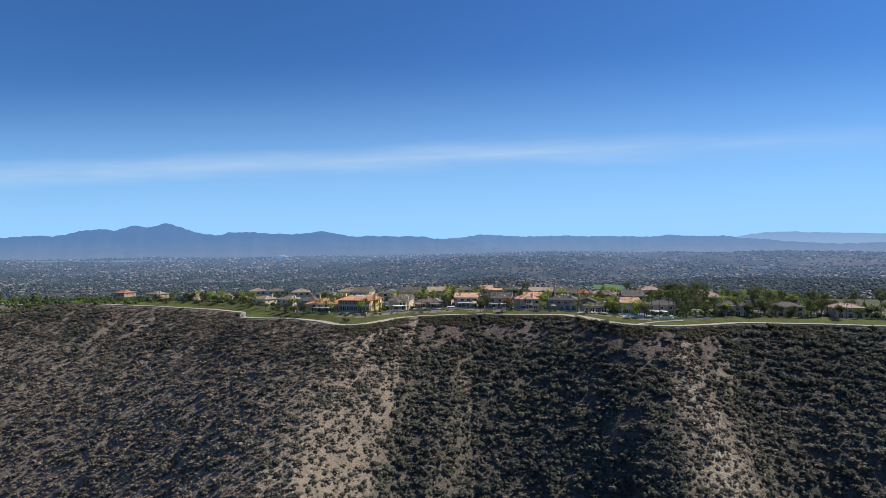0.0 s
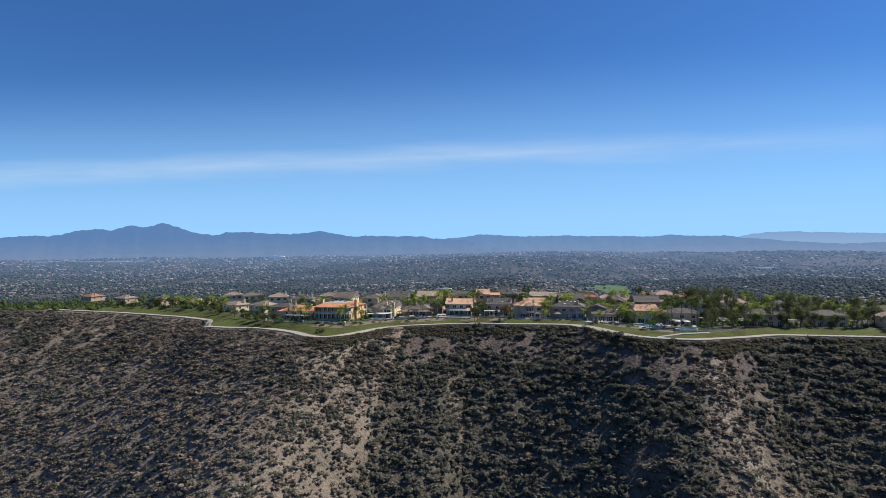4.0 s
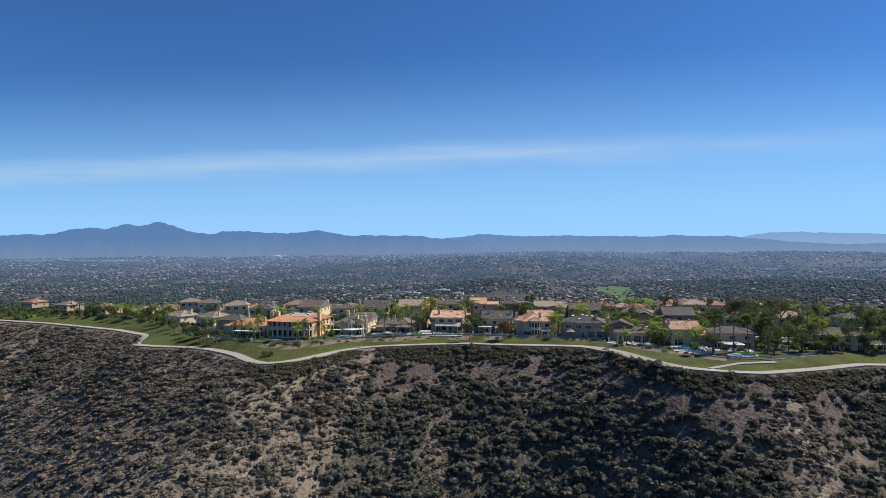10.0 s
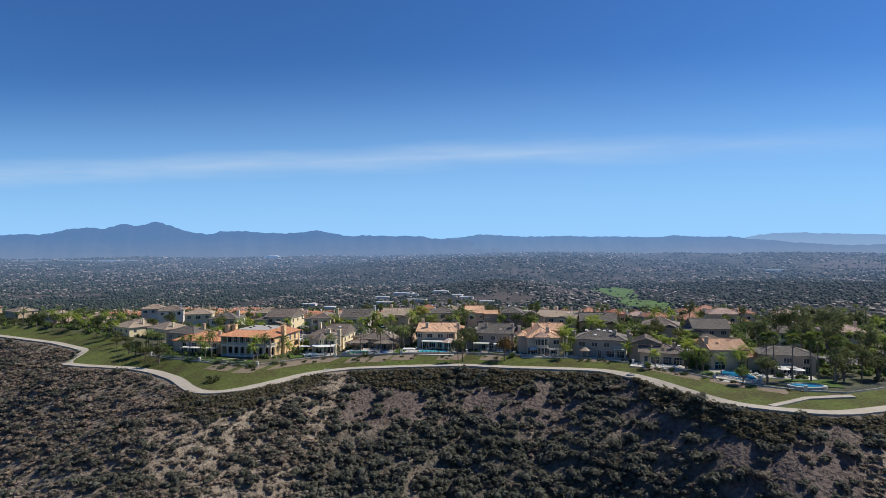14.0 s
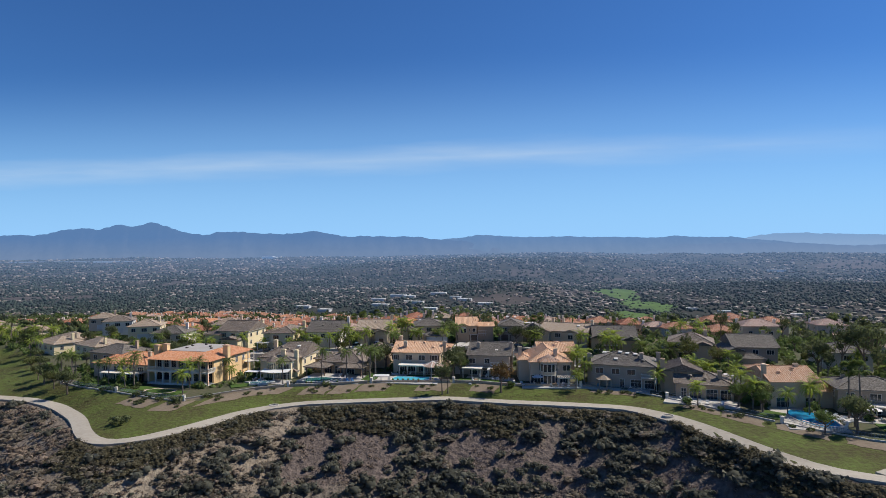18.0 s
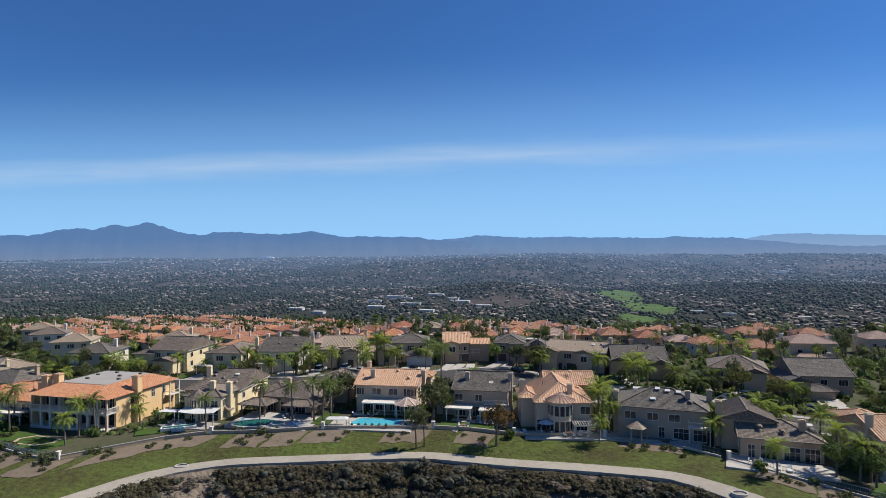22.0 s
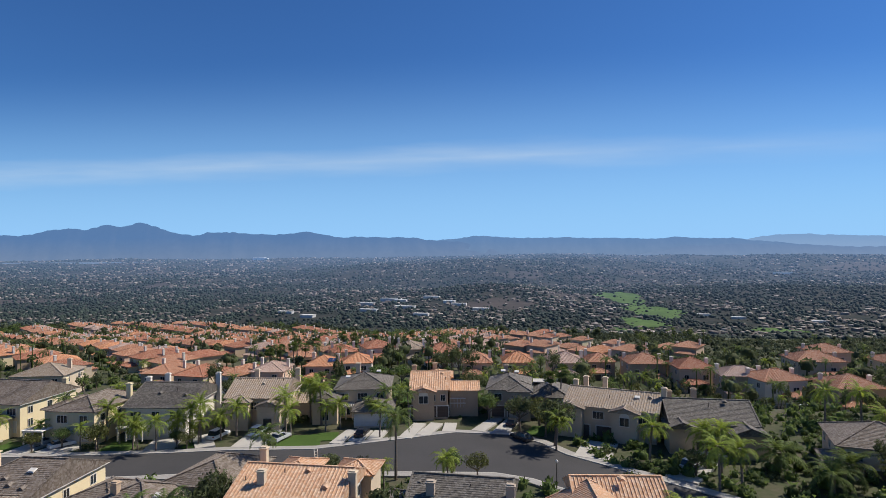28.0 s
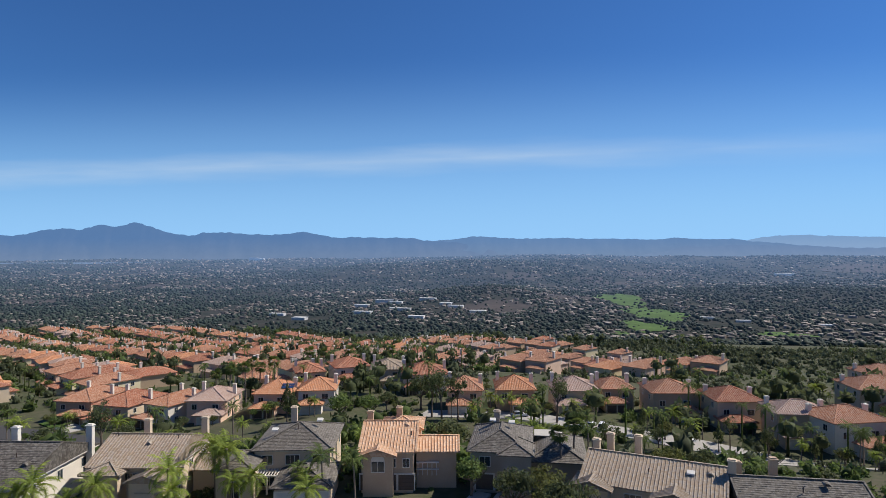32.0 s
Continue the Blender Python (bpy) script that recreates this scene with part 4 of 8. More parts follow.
    # small back balcony
    bal = Build().box(w / 2, w / 2 + 1.4, d - 3.4, d, 3.2, 3.4).box(w / 2 + 1.3, w / 2 + 1.4, d - 3.4, d, 4.2, 4.3).box(w / 2, w / 2 + 1.4, d - 3.45, d - 3.35, 4.2, 4.3)
    for y in (d - 3.3, d - 0.1):
        bal.box(w / 2 + 1.2, w / 2 + 1.4, y - 0.1, y + 0.1, 0, h - 0.2)
    part("balcony", bal, M["trim_white"], ob)
    return ob


mansion()
annex = simple_house("guest_wing", -112.5, 357.5, -2.3, -8, 17, 13, "stucco_beige", "tile_orange", "guest wing with hipped orange tile roof and white loggia", 5.2, "x",
                     pitch=0.42, chim=[(6.0, 4.0, 8.4)], group="rim houses", wing=[(-9.5, 8, 8, 9, 4.4, "y", (True, True))])
patio_cover(annex, 1.5, -1.6, 13, 3.2, 3.0, "trim_white", True, 6)

cream = simple_house("cream_house", -67.5, 365.0, -1.2, -1, 13.6, 16.8, "stucco_cream", "tile_brown", "cream stucco house with weathered brown tile gables and bay turret", 5.3, "x",
                     hip=(True, False), pitch=0.40, group="rim houses", front_rows=[], wing=[(1.7, -2.4, 8.3, 9.4, 5.6, "y", (True, True))],
                     vent=[(3.6, 5.5, 7.6, "sky"), (0.8, 4.2, 7.0, "vent"), (2.4, 3.0, 6.6, "vent"), (4.6, 2.6, 6.4, "vent"), (-1.6, 5.0, 7.4, "vent"), (-3.4, 3.2, 6.6, "pipe")])
chimney(cream, 6.3, -4.1, 0, 8.2, 1.1, 1.0, "stucco_cream")
chimney(cream, 2.7, -4.6, 5.0, 8.4, 1.1, 0.9, "stucco_cream")
chimney(cream, -5.2, 9.0, 6.0, 9.0, 1.1, 0.9, "stucco_cream")
for u, z, w_, h_ in ((2.7, 3.2, 1.5, 1.3), (1.1, 3.2, 0.9, 1.3), (2.4, 0.3, 2.2, 2.1), (-0.6, 0.3, 1.6, 2.1)):
    window(cream, "front", (1.7, -2.4, 8.3, 9.4), u, z, w_, h_)
window(cream, "right", (1.7, -2.4, 8.3, 9.4), -3.2, 3.2, 1.1, 1.4)
part("window_hood", Build().solid([(5.85, -5.8, 2.2), (7.0, -5.8, 2.0), (7.0, -3.4, 2.0), (5.85, -3.4, 2.2)], [(5.85, -5.8, 3.0), (7.0, -5.8, 2.2), (7.0, -3.4, 2.2), (5.85, -3.4, 3.0)]), M["tile_brown"], cream)
FO = -7.1  # the front wing stands this far before the main body
bt = Build().tube(0.6, FO + 0.1, 0, 5.5, 1.8, n=8)
bay = part("bay_turret", bt, M["stucco_cream"], cream, "octagonal bay with windows all round")
part("turret_roof", Build().tube(0.6, FO + 0.1, 5.5, 7.1, 2.3, 0.05, n=8), M["tile_brown"], bay)
for i in range(5):
    a = math.radians(180 + 22.5 + 45 * (i - 0.5))
    for z in (0.6, 3.4):
        p = Build().box(-0.42, 0.42, -0.05, 0.06, z, z + 1.5)
        o = part("bay_window", p, M["glass"], bay)
        o.matrix_local = pose(0.6 + math.cos(a) * 1.69, FO + 0.1 + math.sin(a) * 1.69, 0, 0, 0, math.degrees(a) + 90)
sail = Build()
for i in range(9):
    x, dip = -1.5 + i * 1.0, 3.15 - 0.25 * math.sin(math.pi * i / 8)
    sail.v += [(x, FO - 4.5, dip), (x, FO - 1.2, dip + 0.3), (x, FO - 1.2, dip + 0.36), (x, FO - 4.5, dip + 0.06)]
for i in range(8):
    sail.f += [(4 * i + k, 4 * i + 4 + k, 4 * i + 4 + (k + 1) % 4, 4 * i + (k + 1) % 4) for k in range(4)]
sail.f += [(0, 1, 2, 3), (35, 34, 33, 32)]
aw = part("awning", sail, M["canvas"], cream, "white stretched patio canopy")
for x in (-1.3, 2.5, 6.3):
    part("awning_post", Build().tube(x, FO - 4.3, -0.3, 3.1, 0.1), M["trim_white"], aw)
aw2 = part("awning", Build().box(-6.4, -2.6, FO - 3.6, FO - 1.0, 2.8, 2.88), M["canvas"], cream)
part("awning_post", Build().tube(-6.2, FO - 3.4, -0.3, 2.8, 0.08).tube(-2.8, FO - 3.4, -0.3, 2.8, 0.08), M["trim_white"], aw2)

# low brown house with tiled pergola wings
low = simple_house("low_brown_house", -48.8, 363.6, -0.5, -9, 13.5, 13, "stucco_tan", "tile_brown", "low brown house with tiled patio wings and dark timber", 3.7, "x",
                   pitch=0.42, chim=[(-2.2, 4.2, 7.0)], group="rim houses", front_rows=[(0.3, 2.1, [(-4.2, 2.2), (-0.8, 2.4), (2.8, 2.4)])], trim="trim_white",
                   wing=[(5.5, 15.5, 9, 12, 5.2, "y", (True, True)), (-7.4, 9.0, 7, 8, 3.4, "y", (True, True))], vent=[(1.0, 5, 5.3, "sky"), (3.5, 5.0, 5.2, "sky"), (-5, 6, 4.9, "vent")])
for cx, cy, w, d in ((-5.6, -3.0, 6.2, 5.4), (4.6, -2.2, 6.8, 4.0)):
    roof(low, cx, cy, 2.9, w, d, 0.95, M["tile_brown"], "x", (True, True), over=0.4)
    for sx in (-1, 1):
        for sy in (-1, 1):
            part("patio_post", Build().box(cx + sx * (w / 2 - .3) - .13, cx + sx * (w / 2 - .3) + .13, cy + sy * (d / 2 - .3) - .13, cy + sy * (d / 2 - .3) + .13, 0, 2.9), M["wood"], low)

# peach-tiled house with white patio covers and the bright pool
peach = simple_house("peach_roof_house", -26.9, 364.6, 0.2, -3, 14.4, 12.5, "stucco_beige", "tile_peach", "beige two-storey house with peach barrel tile roof and white patio covers", 5.8, "x",
                     hip=(False, False), pitch=0.40, chim=[(-3.7, 2.6, 8.7), (-6.6, 9.5, 9.2), (7.6, 4.0, 8.6)], group="rim houses",
                     front_rows=[(3.6, 1.35, [(-6.2, 1.0), (-2.2, 1.9), (1.6, 1.8), (5.4, 1.6)]), (0.3, 2.0, [(-4.2, 1.2), (-1.2, 2.4), (2.2, 1.6), (5.2, 2.2)])], shutters=True,
                     wing=[(-2.5, 12.0, 5, 6, 5.8, "y", (True, True)), (5.6, 13.0, 5, 5, 5.8, "y", (True, True))],
                     vent=[(-1.5, 4.6, 7.6, "pipe"), (1.5, 5.0, 7.8, "vent"), (4.6, 2.4, 6.9, "vent"), (-6.0, 3.0, 7.0, "pipe")])
patio_cover(peach, -0.6, -2.3, 7.4, 3.6, 2.75, "trim_white", True, 4)
pav = part("pavilion_roof", Build().tube(5.4, -3.0, 2.7, 3.9, 3.2, 0.15, n=8), M["tile_pink"], peach, "octagonal tiled pavilion roof with white hips")
hips = Build()
for i in range(8):
    a = 2 * math.pi * i / 8
    hips.beam((5.4 + 3.22 * math.cos(a), -3.0 + 3.22 * math.sin(a), 2.75), (5.4, -3.0, 3.96), 0.2, 0.12)
part("hip_trim", hips, M["trim_white"], pav)
for i in range(8):
    a = 2 * math.pi * i / 8
    part("post", Build().tube(5.4 + 2.7 * math.cos(a), -3.0 + 2.7 * math.sin(a), 0, 2.72, 0.12), M["trim_white"], pav)

# dark grey tiled house
grey = simple_house("grey_roof_house", -6.0, 361.2, 0.2, -5, 12.2, 13.5, "stucco_grey", "tile_grey", "grey stucco house with dark weathered tile roof and white patio covers", 5.9, "x",
                    hip=(False, False), pitch=0.42, chim=[(-3.3, 3.4, 9.0), (6.0, 3.6, 9.1)], group="rim houses",
                    front_rows=[(3.5, 1.3, [(-4.6, 1.6), (-0.4, 1.4)]), (0.3, 2.0, [(-4.2, 2.0), (-1.0, 1.4), (3.6, 2.2)])],
                    wing=[(-7.6, 6.0, 4.4, 9, 4.6, "y", (True, True))],
                    vent=[(-2.6, 5.6, 7.9, "sky"), (0, 5.8, 8.0, "sky"), (3.4, 5.4, 7.8, "vent"), (2.0, 2.6, 6.8, "sky"), (-5.0, 5.2, 7.8, "vent"), (1.2, 5.0, 7.7, "pipe")])
patio_cover(grey, -4.2, -2.0, 5.2, 3.4, 2.7, "trim_white", True, 3)
patio_cover(grey, 3.2, -2.4, 5.8, 3.6, 2.6, "trim_white", True, 3)
gb = Build().box(0.6, 5.8, -0.9, 0.0, 3.0, 3.15).box(0.6, 5.8, -0.9, -0.82, 3.9, 3.98)
for i in range(14):
    x = 0.65 + 5.1 * i / 13
    gb.box(x - 0.03, x + 0.03, -0.88, -0.84, 3.15, 3.9)
part("balcony", gb, M["trim_white"], grey)

# turret house with steep peach roofs
tur = simple_house("turret_house", 10.6, 352.5, 0.2, 4, 11.2, 15.5, "stucco_beige", "tile_peach", "beige house with round tiled turret and steep peach tile roofs", 5.9, "y",
                   hip=(True, False), pitch=0.52, chim=[(1.6, 2.3, 9.0), (-7.4, 7.0, 8.8)], group="rim houses",
                   front_rows=[(3.5, 1.4, [(4.2, 1.8)]), (0.3, 2.1, [(-3.8, 2.6), (3.6, 2.2)])],
                   wing=[(-6.2, 7.5, 3.4, 8, 5.9, "y", (True, True)), (3.4, 16.5, 10, 8, 6.6, "x", (False, False))], vent=[(3.6, 5, 7.4, "vent"), (-3.2, 7, 7.8, "pipe"), (3.8, 15, 8.6, "vent")])
tt = part("turret", Build().tube(-0.6, -0.1, -0.6, 6.2, 2.3, n=14), M["stucco_beige"], tur, "round stucco turret with tall windows")
part("turret_roof", Build().tube(-0.6, -0.1, 6.2, 7.7, 2.9, 0.1, n=14), M["tile_peach"], tt)
rr = Build()
for i in range(22):
    a = 2 * math.pi * i / 22
    rr.beam((-0.6 + 2.92 * math.cos(a), -0.1 + 2.92 * math.sin(a), 6.26), (-0.6, -0.1, 7.74), 0.2, 0.12)
tagged(part("barrel_tiling", rr, M["tile_pink"], tt), kind="stuff")
for i in range(7):
    a = math.radians(190 + 27 * i)
    for z, hh in ((0.6, 2.0), (3.6, 1.9)):
        o = part("turret_window", Build().box(-0.40, 0.40, -0.06, 0.08, z, z + hh), M["glass"], tt)
        o.matrix_local = pose(-0.6 + math.cos(a) * 2.25, -0.1 + math.sin(a) * 2.25, 0, 0, 0, math.degrees(a) + 90)
        o = part("turret_window_frame", Build().box(-0.5, 0.5, -0.03, 0.05, z - 0.1, z).box(-0.5, 0.5, -0.03, 0.05, z + hh, z + hh + 0.12).box(-0.5, -0.4, -0.03, 0.05, z, z + hh).box(0.4, 0.5, -0.03, 0.05, z, z + hh), M["trim_white"], tt)
        o.matrix_local = pose(-0.6 + math.cos(a) * 2.27, -0.1 + math.sin(a) * 2.27, 0, 0, 0, math.degrees(a) + 90)
patio_cover(tur, 3.9, -2.6, 5.0, 3.2, 2.5, "trim_white", False, 3)

# long grey hip-roofed house
lg = simple_house("long_grey_house", 28.3, 349.7, 0.1, -14, 16.5, 12.5, "stucco_grey", "tile_grey", "long grey house with hipped dark tile roof and rear balcony", 5.9, "x",
                  pitch=0.42, chim=[(4.6, 3.2, 8.8), (8.6, 7.5, 8.4), (-8.4, 2.0, 8.2)], group="rim houses",
                  front_rows=[(3.5, 1.3, [(-5.6, 1.9), (-1.6, 1.9), (2.2, 1.9)]), (0.3, 2.0, [(0.0, 1.0), (3.4, 2.6), (6.6, 2.2)])],
                  vent=[(-1.6, 2.0, 6.9, "sky"), (1.0, 4.8, 8.0, "sky"), (-0.8, 5.2, 8.2, "sky"), (3.0, 4.6, 7.9, "sky"), (5.0, 1.8, 6.8, "vent"), (-5, 7, 7.6, "sky"), (-4.2, 9, 7.2, "sky")])
gz = part("gazebo", Build().tube(-4.4, -1.8, 2.5, 3.5, 2.2, 0.2, n=6), M["tile_tan"], lg, "small hexagonal tiled garden bay")
for i in range(6):
    a = 2 * math.pi * i / 6
    part("post", Build().tube(-4.4 + 1.8 * math.cos(a), -1.8 + 1.8 * math.sin(a), 0, 2.5, 0.13), M["stucco_grey"], gz)
gb = Build().box(4.6, 8.4, -1.5, 0.0, 2.9, 3.1).box(4.6, 8.4, -1.5, -1.4, 3.95, 4.05).box(4.6, 4.7, -1.5, 0, 3.95, 4.05).box(8.3, 8.4, -1.5, 0, 3.95, 4.05)
for i in range(16):
    x = 4.65 + 3.7 * i / 15
    gb.box(x - 0.03, x + 0.03, -1.48, -1.42, 3.1, 3.95)
gb.box(4.65, 4.85, -1.4, -1.2, 0, 2.9).box(8.15, 8.35, -1.4, -1.2, 0, 2.9)
part("balcony", gb, M["trim_white"], lg)

# brown house: low wing in front, gabled storey behind
br = simple_house("brown_house", 45.6, 340.2, -0.1, -12, 13.4, 11, "stucco_tan", "tile_brown", "brown stucco house with low tiled wing and french doors", 3.6, "x",
                  hip=(False, True), pitch=0.40, chim=[(3.6, 2.6, 6.6)], group="rim houses", front_rows=[(0.15, 2.2, [(-4.6, 1.0), (-2.0, 2.4), (1.6, 2.4), (4.6, 2.2)])],
                  vent=[(-3.0, 2.0, 4.9, "vent"), (0.4, 1.4, 4.5, "vent"), (5.0, 3.5, 5.3, "sky")])
walls(br, -4.6, 8.5, 8.6, 9.5, -0.8, 5.6, "stucco_tan")
roof(br, -4.6, 8.5, 5.6, 8.6, 9.5, 1.75, M["tile_brown"], "y", (False, False), wall=M["stucco_tan"])
for u in (-6.3, -2.7):
    window(br, "front", (0, 8.5, 8.6, 9.5), u, 4.0, 1.0, 1.0)
chimney(br, -9.2, 5.2, 0, 8.4, 1.0, 0.9, "stucco_tan")

# orange-roofed house above the big pool
simple_house("orange_roof_house", 63.4, 334.4, -0.3, 3, 11.2, 12.5, "stucco_beige", "tile_peach", "beige house with peach barrel tile gables beside a palm court", 6.0, "x",
                   hip=(False, False), pitch=0.40, chim=[(-5.4, 3.0, 9.4), (3.2, 6.0, 9.0)], group="rim houses",
                   front_rows=[(3.6, 1.3, [(3.2, 2.0)]), (0.3, 2.0, [(-2.6, 2.8), (3.4, 2.2)])],
                   wing=[(8.0, 3.0, 5.2, 6, 3.9, "x", (False, True)), (-1.5, 12, 6, 6, 6.6, "y", (True, True))], vent=[(-2, 3, 7.4, "vent"), (1.6, 4.4, 8.0, "vent"), (0, 2, 6.9, "pipe")])
simple_house("grey_villa", 78.0, 330.4, -0.6, -10, 15, 11, "stucco_grey", "tile_grey", "pale grey villa with shallow dark tile roof among palms", 5.6, "x", pitch=0.36, group="rim houses",
                   chim=[(-4, 7, 8)], porch=[(-2, -1.8, 7, 3, 2.6, "trim_white", True, 4)])
for k, (x, y, z, rot, w, d, wl_, tl_, lab) in enumerate((
        (114.5, 331, -1.2, -14, 16.5, 12, "stucco_beige", "tile_grey", "beige villa with shallow grey roof behind the trees"),
        (143, 332, -1.6, 2, 15, 11, "stucco_beige", "tile_grey", "beige villa with dark roof on the rim"),
        (171, 330, -2.0, 4, 15, 11, "stucco_beige", "tile_pink", "beige villa with pinkish tile roof on the rim"),
        (203, 328, -2.4, 2, 15, 11, "stucco_white", "tile_grey", "white villa with grey roof at the end of the rim"),
        (-150, 392, -3.2, -28, 15, 12, "stucco_cream", "tile_tan", "cream villa with tan roof among garden trees"),
        (-185, 424, -3.6, -30, 16, 12, "stucco_beige", "tile_tan", "beige villa with tan roof behind the lawn"),
        (-222, 448, -4.0, -25, 15, 12, "stucco_cream", "tile_pink", "cream villa with pink tile roof on the rim"),
        (-262, 470, -4.6, -22, 16, 12, "stucco_tan", "tile_tan", "tan villa with weathered tile roof far along the rim"),
        (-305, 492, -5.0, -22, 15, 12, "stucco_tan", "tile_tan", "tan villa with tan roof far along the rim"),
        (-350, 515, -5.4, -22, 15, 12, "stucco_tan", "tile_rust", "tan villa with rust roof far along the rim"))):
    simple_house("villa", x, y, z, rot, w, d, wl_, tl_, lab, 3.3 if x < -170 else 5.6, "x", pitch=0.38, chim=[(w / 2 - 1.5, 4, 6.0 if x < -170 else 8.2)], group="rim houses", ribs=False)

# ---------------------------------------------------------------- the row across the street
simple_house("dark_brown_house", -101.5, 406, 0.2, -4, 12.5, 15, "stucco_cream", "tile_brown", "cream house with wide dark brown tile roof", 5.8, "x", (False, False), 0.42,
             [(5.5, 12, 8.6)], [(-7.6, 3, 6, 8, 4.6, "y", (True, False)), (1.0, -2.2, 6.5, 5, 3.2, "y", (False, True))], [(2.6, 4.8, 2.2, "garage_white")])
simple_house("olive_house", -81.0, 401, 0.4, 0, 9.4, 15, "stucco_cream", "tile_brown", "cream house with brown hipped roof and white garage", 5.8, "y", (True, True), 0.42,
             [(4.8, 10, 9.0)], [(-5.6, 8, 5, 10, 5.2, "y", (True, True))], [(0.6, 4.8, 2.2, "garage_white")], porch=[(-6.2, -1.2, 4, 2.4, 2.5, "trim_white", True, 3)])
wh = simple_house("white_house", -67.0, 405, 0.4, 4, 12.4, 17, "stucco_white", "tile_grey", "white house with dark grey tile roof and tall white chimneys", 5.8, "x", (False, False), 0.36,
                  [(6.4, 14.5, 9.6), (-6.4, 10.0, 9.6), (-3.6, 12.5, 9.8)], None, [(3.0, 4.8, 2.2, "garage_white")], porch=[(-3.6, -1.4, 5.0, 2.6, 2.5, "trim_white", False, 4)], trim="trim_white",
                  vent=[(-1, 4, 7.4, "vent"), (2.0, 5, 7.8, "pipe"), (4.4, 3.4, 7.2, "vent")])
ta = simple_house("arched_tan_house", -50.4, 412.5, 0.7, 4, 12.2, 13, "stucco_beige", "tile_tan", "beige house with tan barrel tile roof and arched entry", 5.8, "x", (False, False), 0.42,
                  [(-3.2, 11.0, 9.4), (5.6, 11.6, 9.6)], [(-3.0, 1.0, 4.6, 6, 5.4, "y", (True, False)), (3.6, -0.6, 4.4, 5, 4.8, "y", (False, True)), (9.6, 9, 7, 6, 3.4, "x", (False, True))],
                  [(-3.6, 0.1, 0.1, "garage_white")], vent=[(0.5, 4.2, 7.6, "vent"), (4.2, 5.4, 8.0, "pipe"), (-5.0, 5.8, 8.2, "pipe")])
en = Build().box(2.2, 5.0, -3.35, -3.1, 0, 3.4)
ent = part("entry_arch", en, M["stucco_beige"], ta)
part("entry_door", Build().box(2.8, 4.4, -3.42, -3.34, 0, 2.5).tube(3.6, -3.38, 2.5, 2.52, 0.8), M["trim_dark"], ent)
gb1 = simple_house("grey_garage_house", -30.5, 421.5, 0.8, 8, 12.0, 13, "stucco_beige", "tile_grey", "beige house with grey tile roofs and detached white garage front", 5.8, "x", (True, True), 0.36,
                   [(-2.0, 11.5, 9.3)], [(2.8, -3.0, 7.6, 9, 3.0, "y", (True, True)), (-7.2, -1.0, 5.0, 8, 4.6, "y", (True, True))], vent=[(-3.5, 4, 7.4, "sky"), (3.0, 7, 8.0, "sky"), (0, 4.5, 7.6, "pipe")])
garage_door(gb1, "front", (2.8, -3.0, 7.6, 9), -1.2, 4.9, 2.2)
garage_door(gb1, "front", (2.8, -3.0, 7.6, 9), 2.5, 2.3, 2.2)
window(gb1, "front", (-7.2, -1.0, 5.0, 8), 0, 0.6, 1.5, 2.0, arch=True)
patio_cover(gb1, -3.2, -1.4, 3.0, 2.4, 2.8, "trim_white", False, 3)
ob2 = simple_house("orange_tile_house", -16.2, 421.6, 0.9, 5, 8.4, 13.5, "stucco_tan", "tile_peach", "tan house with bright peach barrel tile roof and three garages", 5.8, "x", (False, False), 0.40,
                   [(-3.8, 10.5, 9.0), (0.8, 12.5, 9.2)], [(7.2, 5.5, 6.0, 7, 5.2, "x", (False, False)), (-1.2, 1.0, 4.4, 5, 5.6, "y", (False, False)), (1.5, 11.5, 6, 6, 6.6, "x", (True, True))],
                   [(-2.7, 2.5, 2.3, "garage_dark"), (0.1, 2.5, 2.3, "garage_dark"), (2.8, 2.3, 2.3, "garage_dark")], vent=[(2.6, 5.5, 7.9, "vent"), (3.4, 3.2, 7.2, "pipe")],
                   front_rows=[(3.4, 1.2, [(-3.2, 0.9), (0.8, 0.9), (2.8, 0.9)])])
window(ob2, "front", (-1.2, 1.0, 4.4, 5), 0, 3.2, 1.8, 1.5, arch=True)
trl = Build()
for i in range(5):
    trl.box(4.4 + i * 0.7, 4.5 + i * 0.7, 1.6, 2.0, 1.6, 3.4)
trl.box(4.2, 7.6, 1.6, 2.0, 3.4, 3.55).box(4.2, 7.6, 1.6, 2.0, 2.4, 2.5)
part("trellis", trl, M["trim_white"], ob2)
gh = simple_house("grey_hip_house", 0.2, 423.0, 0.9, -3, 9.4, 13, "stucco_grey", "tile_grey", "taupe house with hipped grey tile roof and dark garages", 5.8, "y", (True, True), 0.46,
                  [(-1.0, 10.0, 9.2)], [(8.4, 7.5, 8, 12, 4.2, "y", (True, True)), (2.4, 1.2, 4.4, 5, 5.8, "y", (True, False))], [(-2.2, 2.6, 2.3, "garage_dark"), (1.6, 3.4, 2.3, "garage_dark")],
                  vent=[(1.5, 7, 8.0, "sky"), (-1.5, 7.5, 8.1, "sky"), (8.4, 7, 5.9, "sky")])
part("solar_panel", Build().box(5.0, 9.5, 9.0, 12.5, 5.5, 5.62), M["concrete_pale"], gh, "pale flat roof deck")
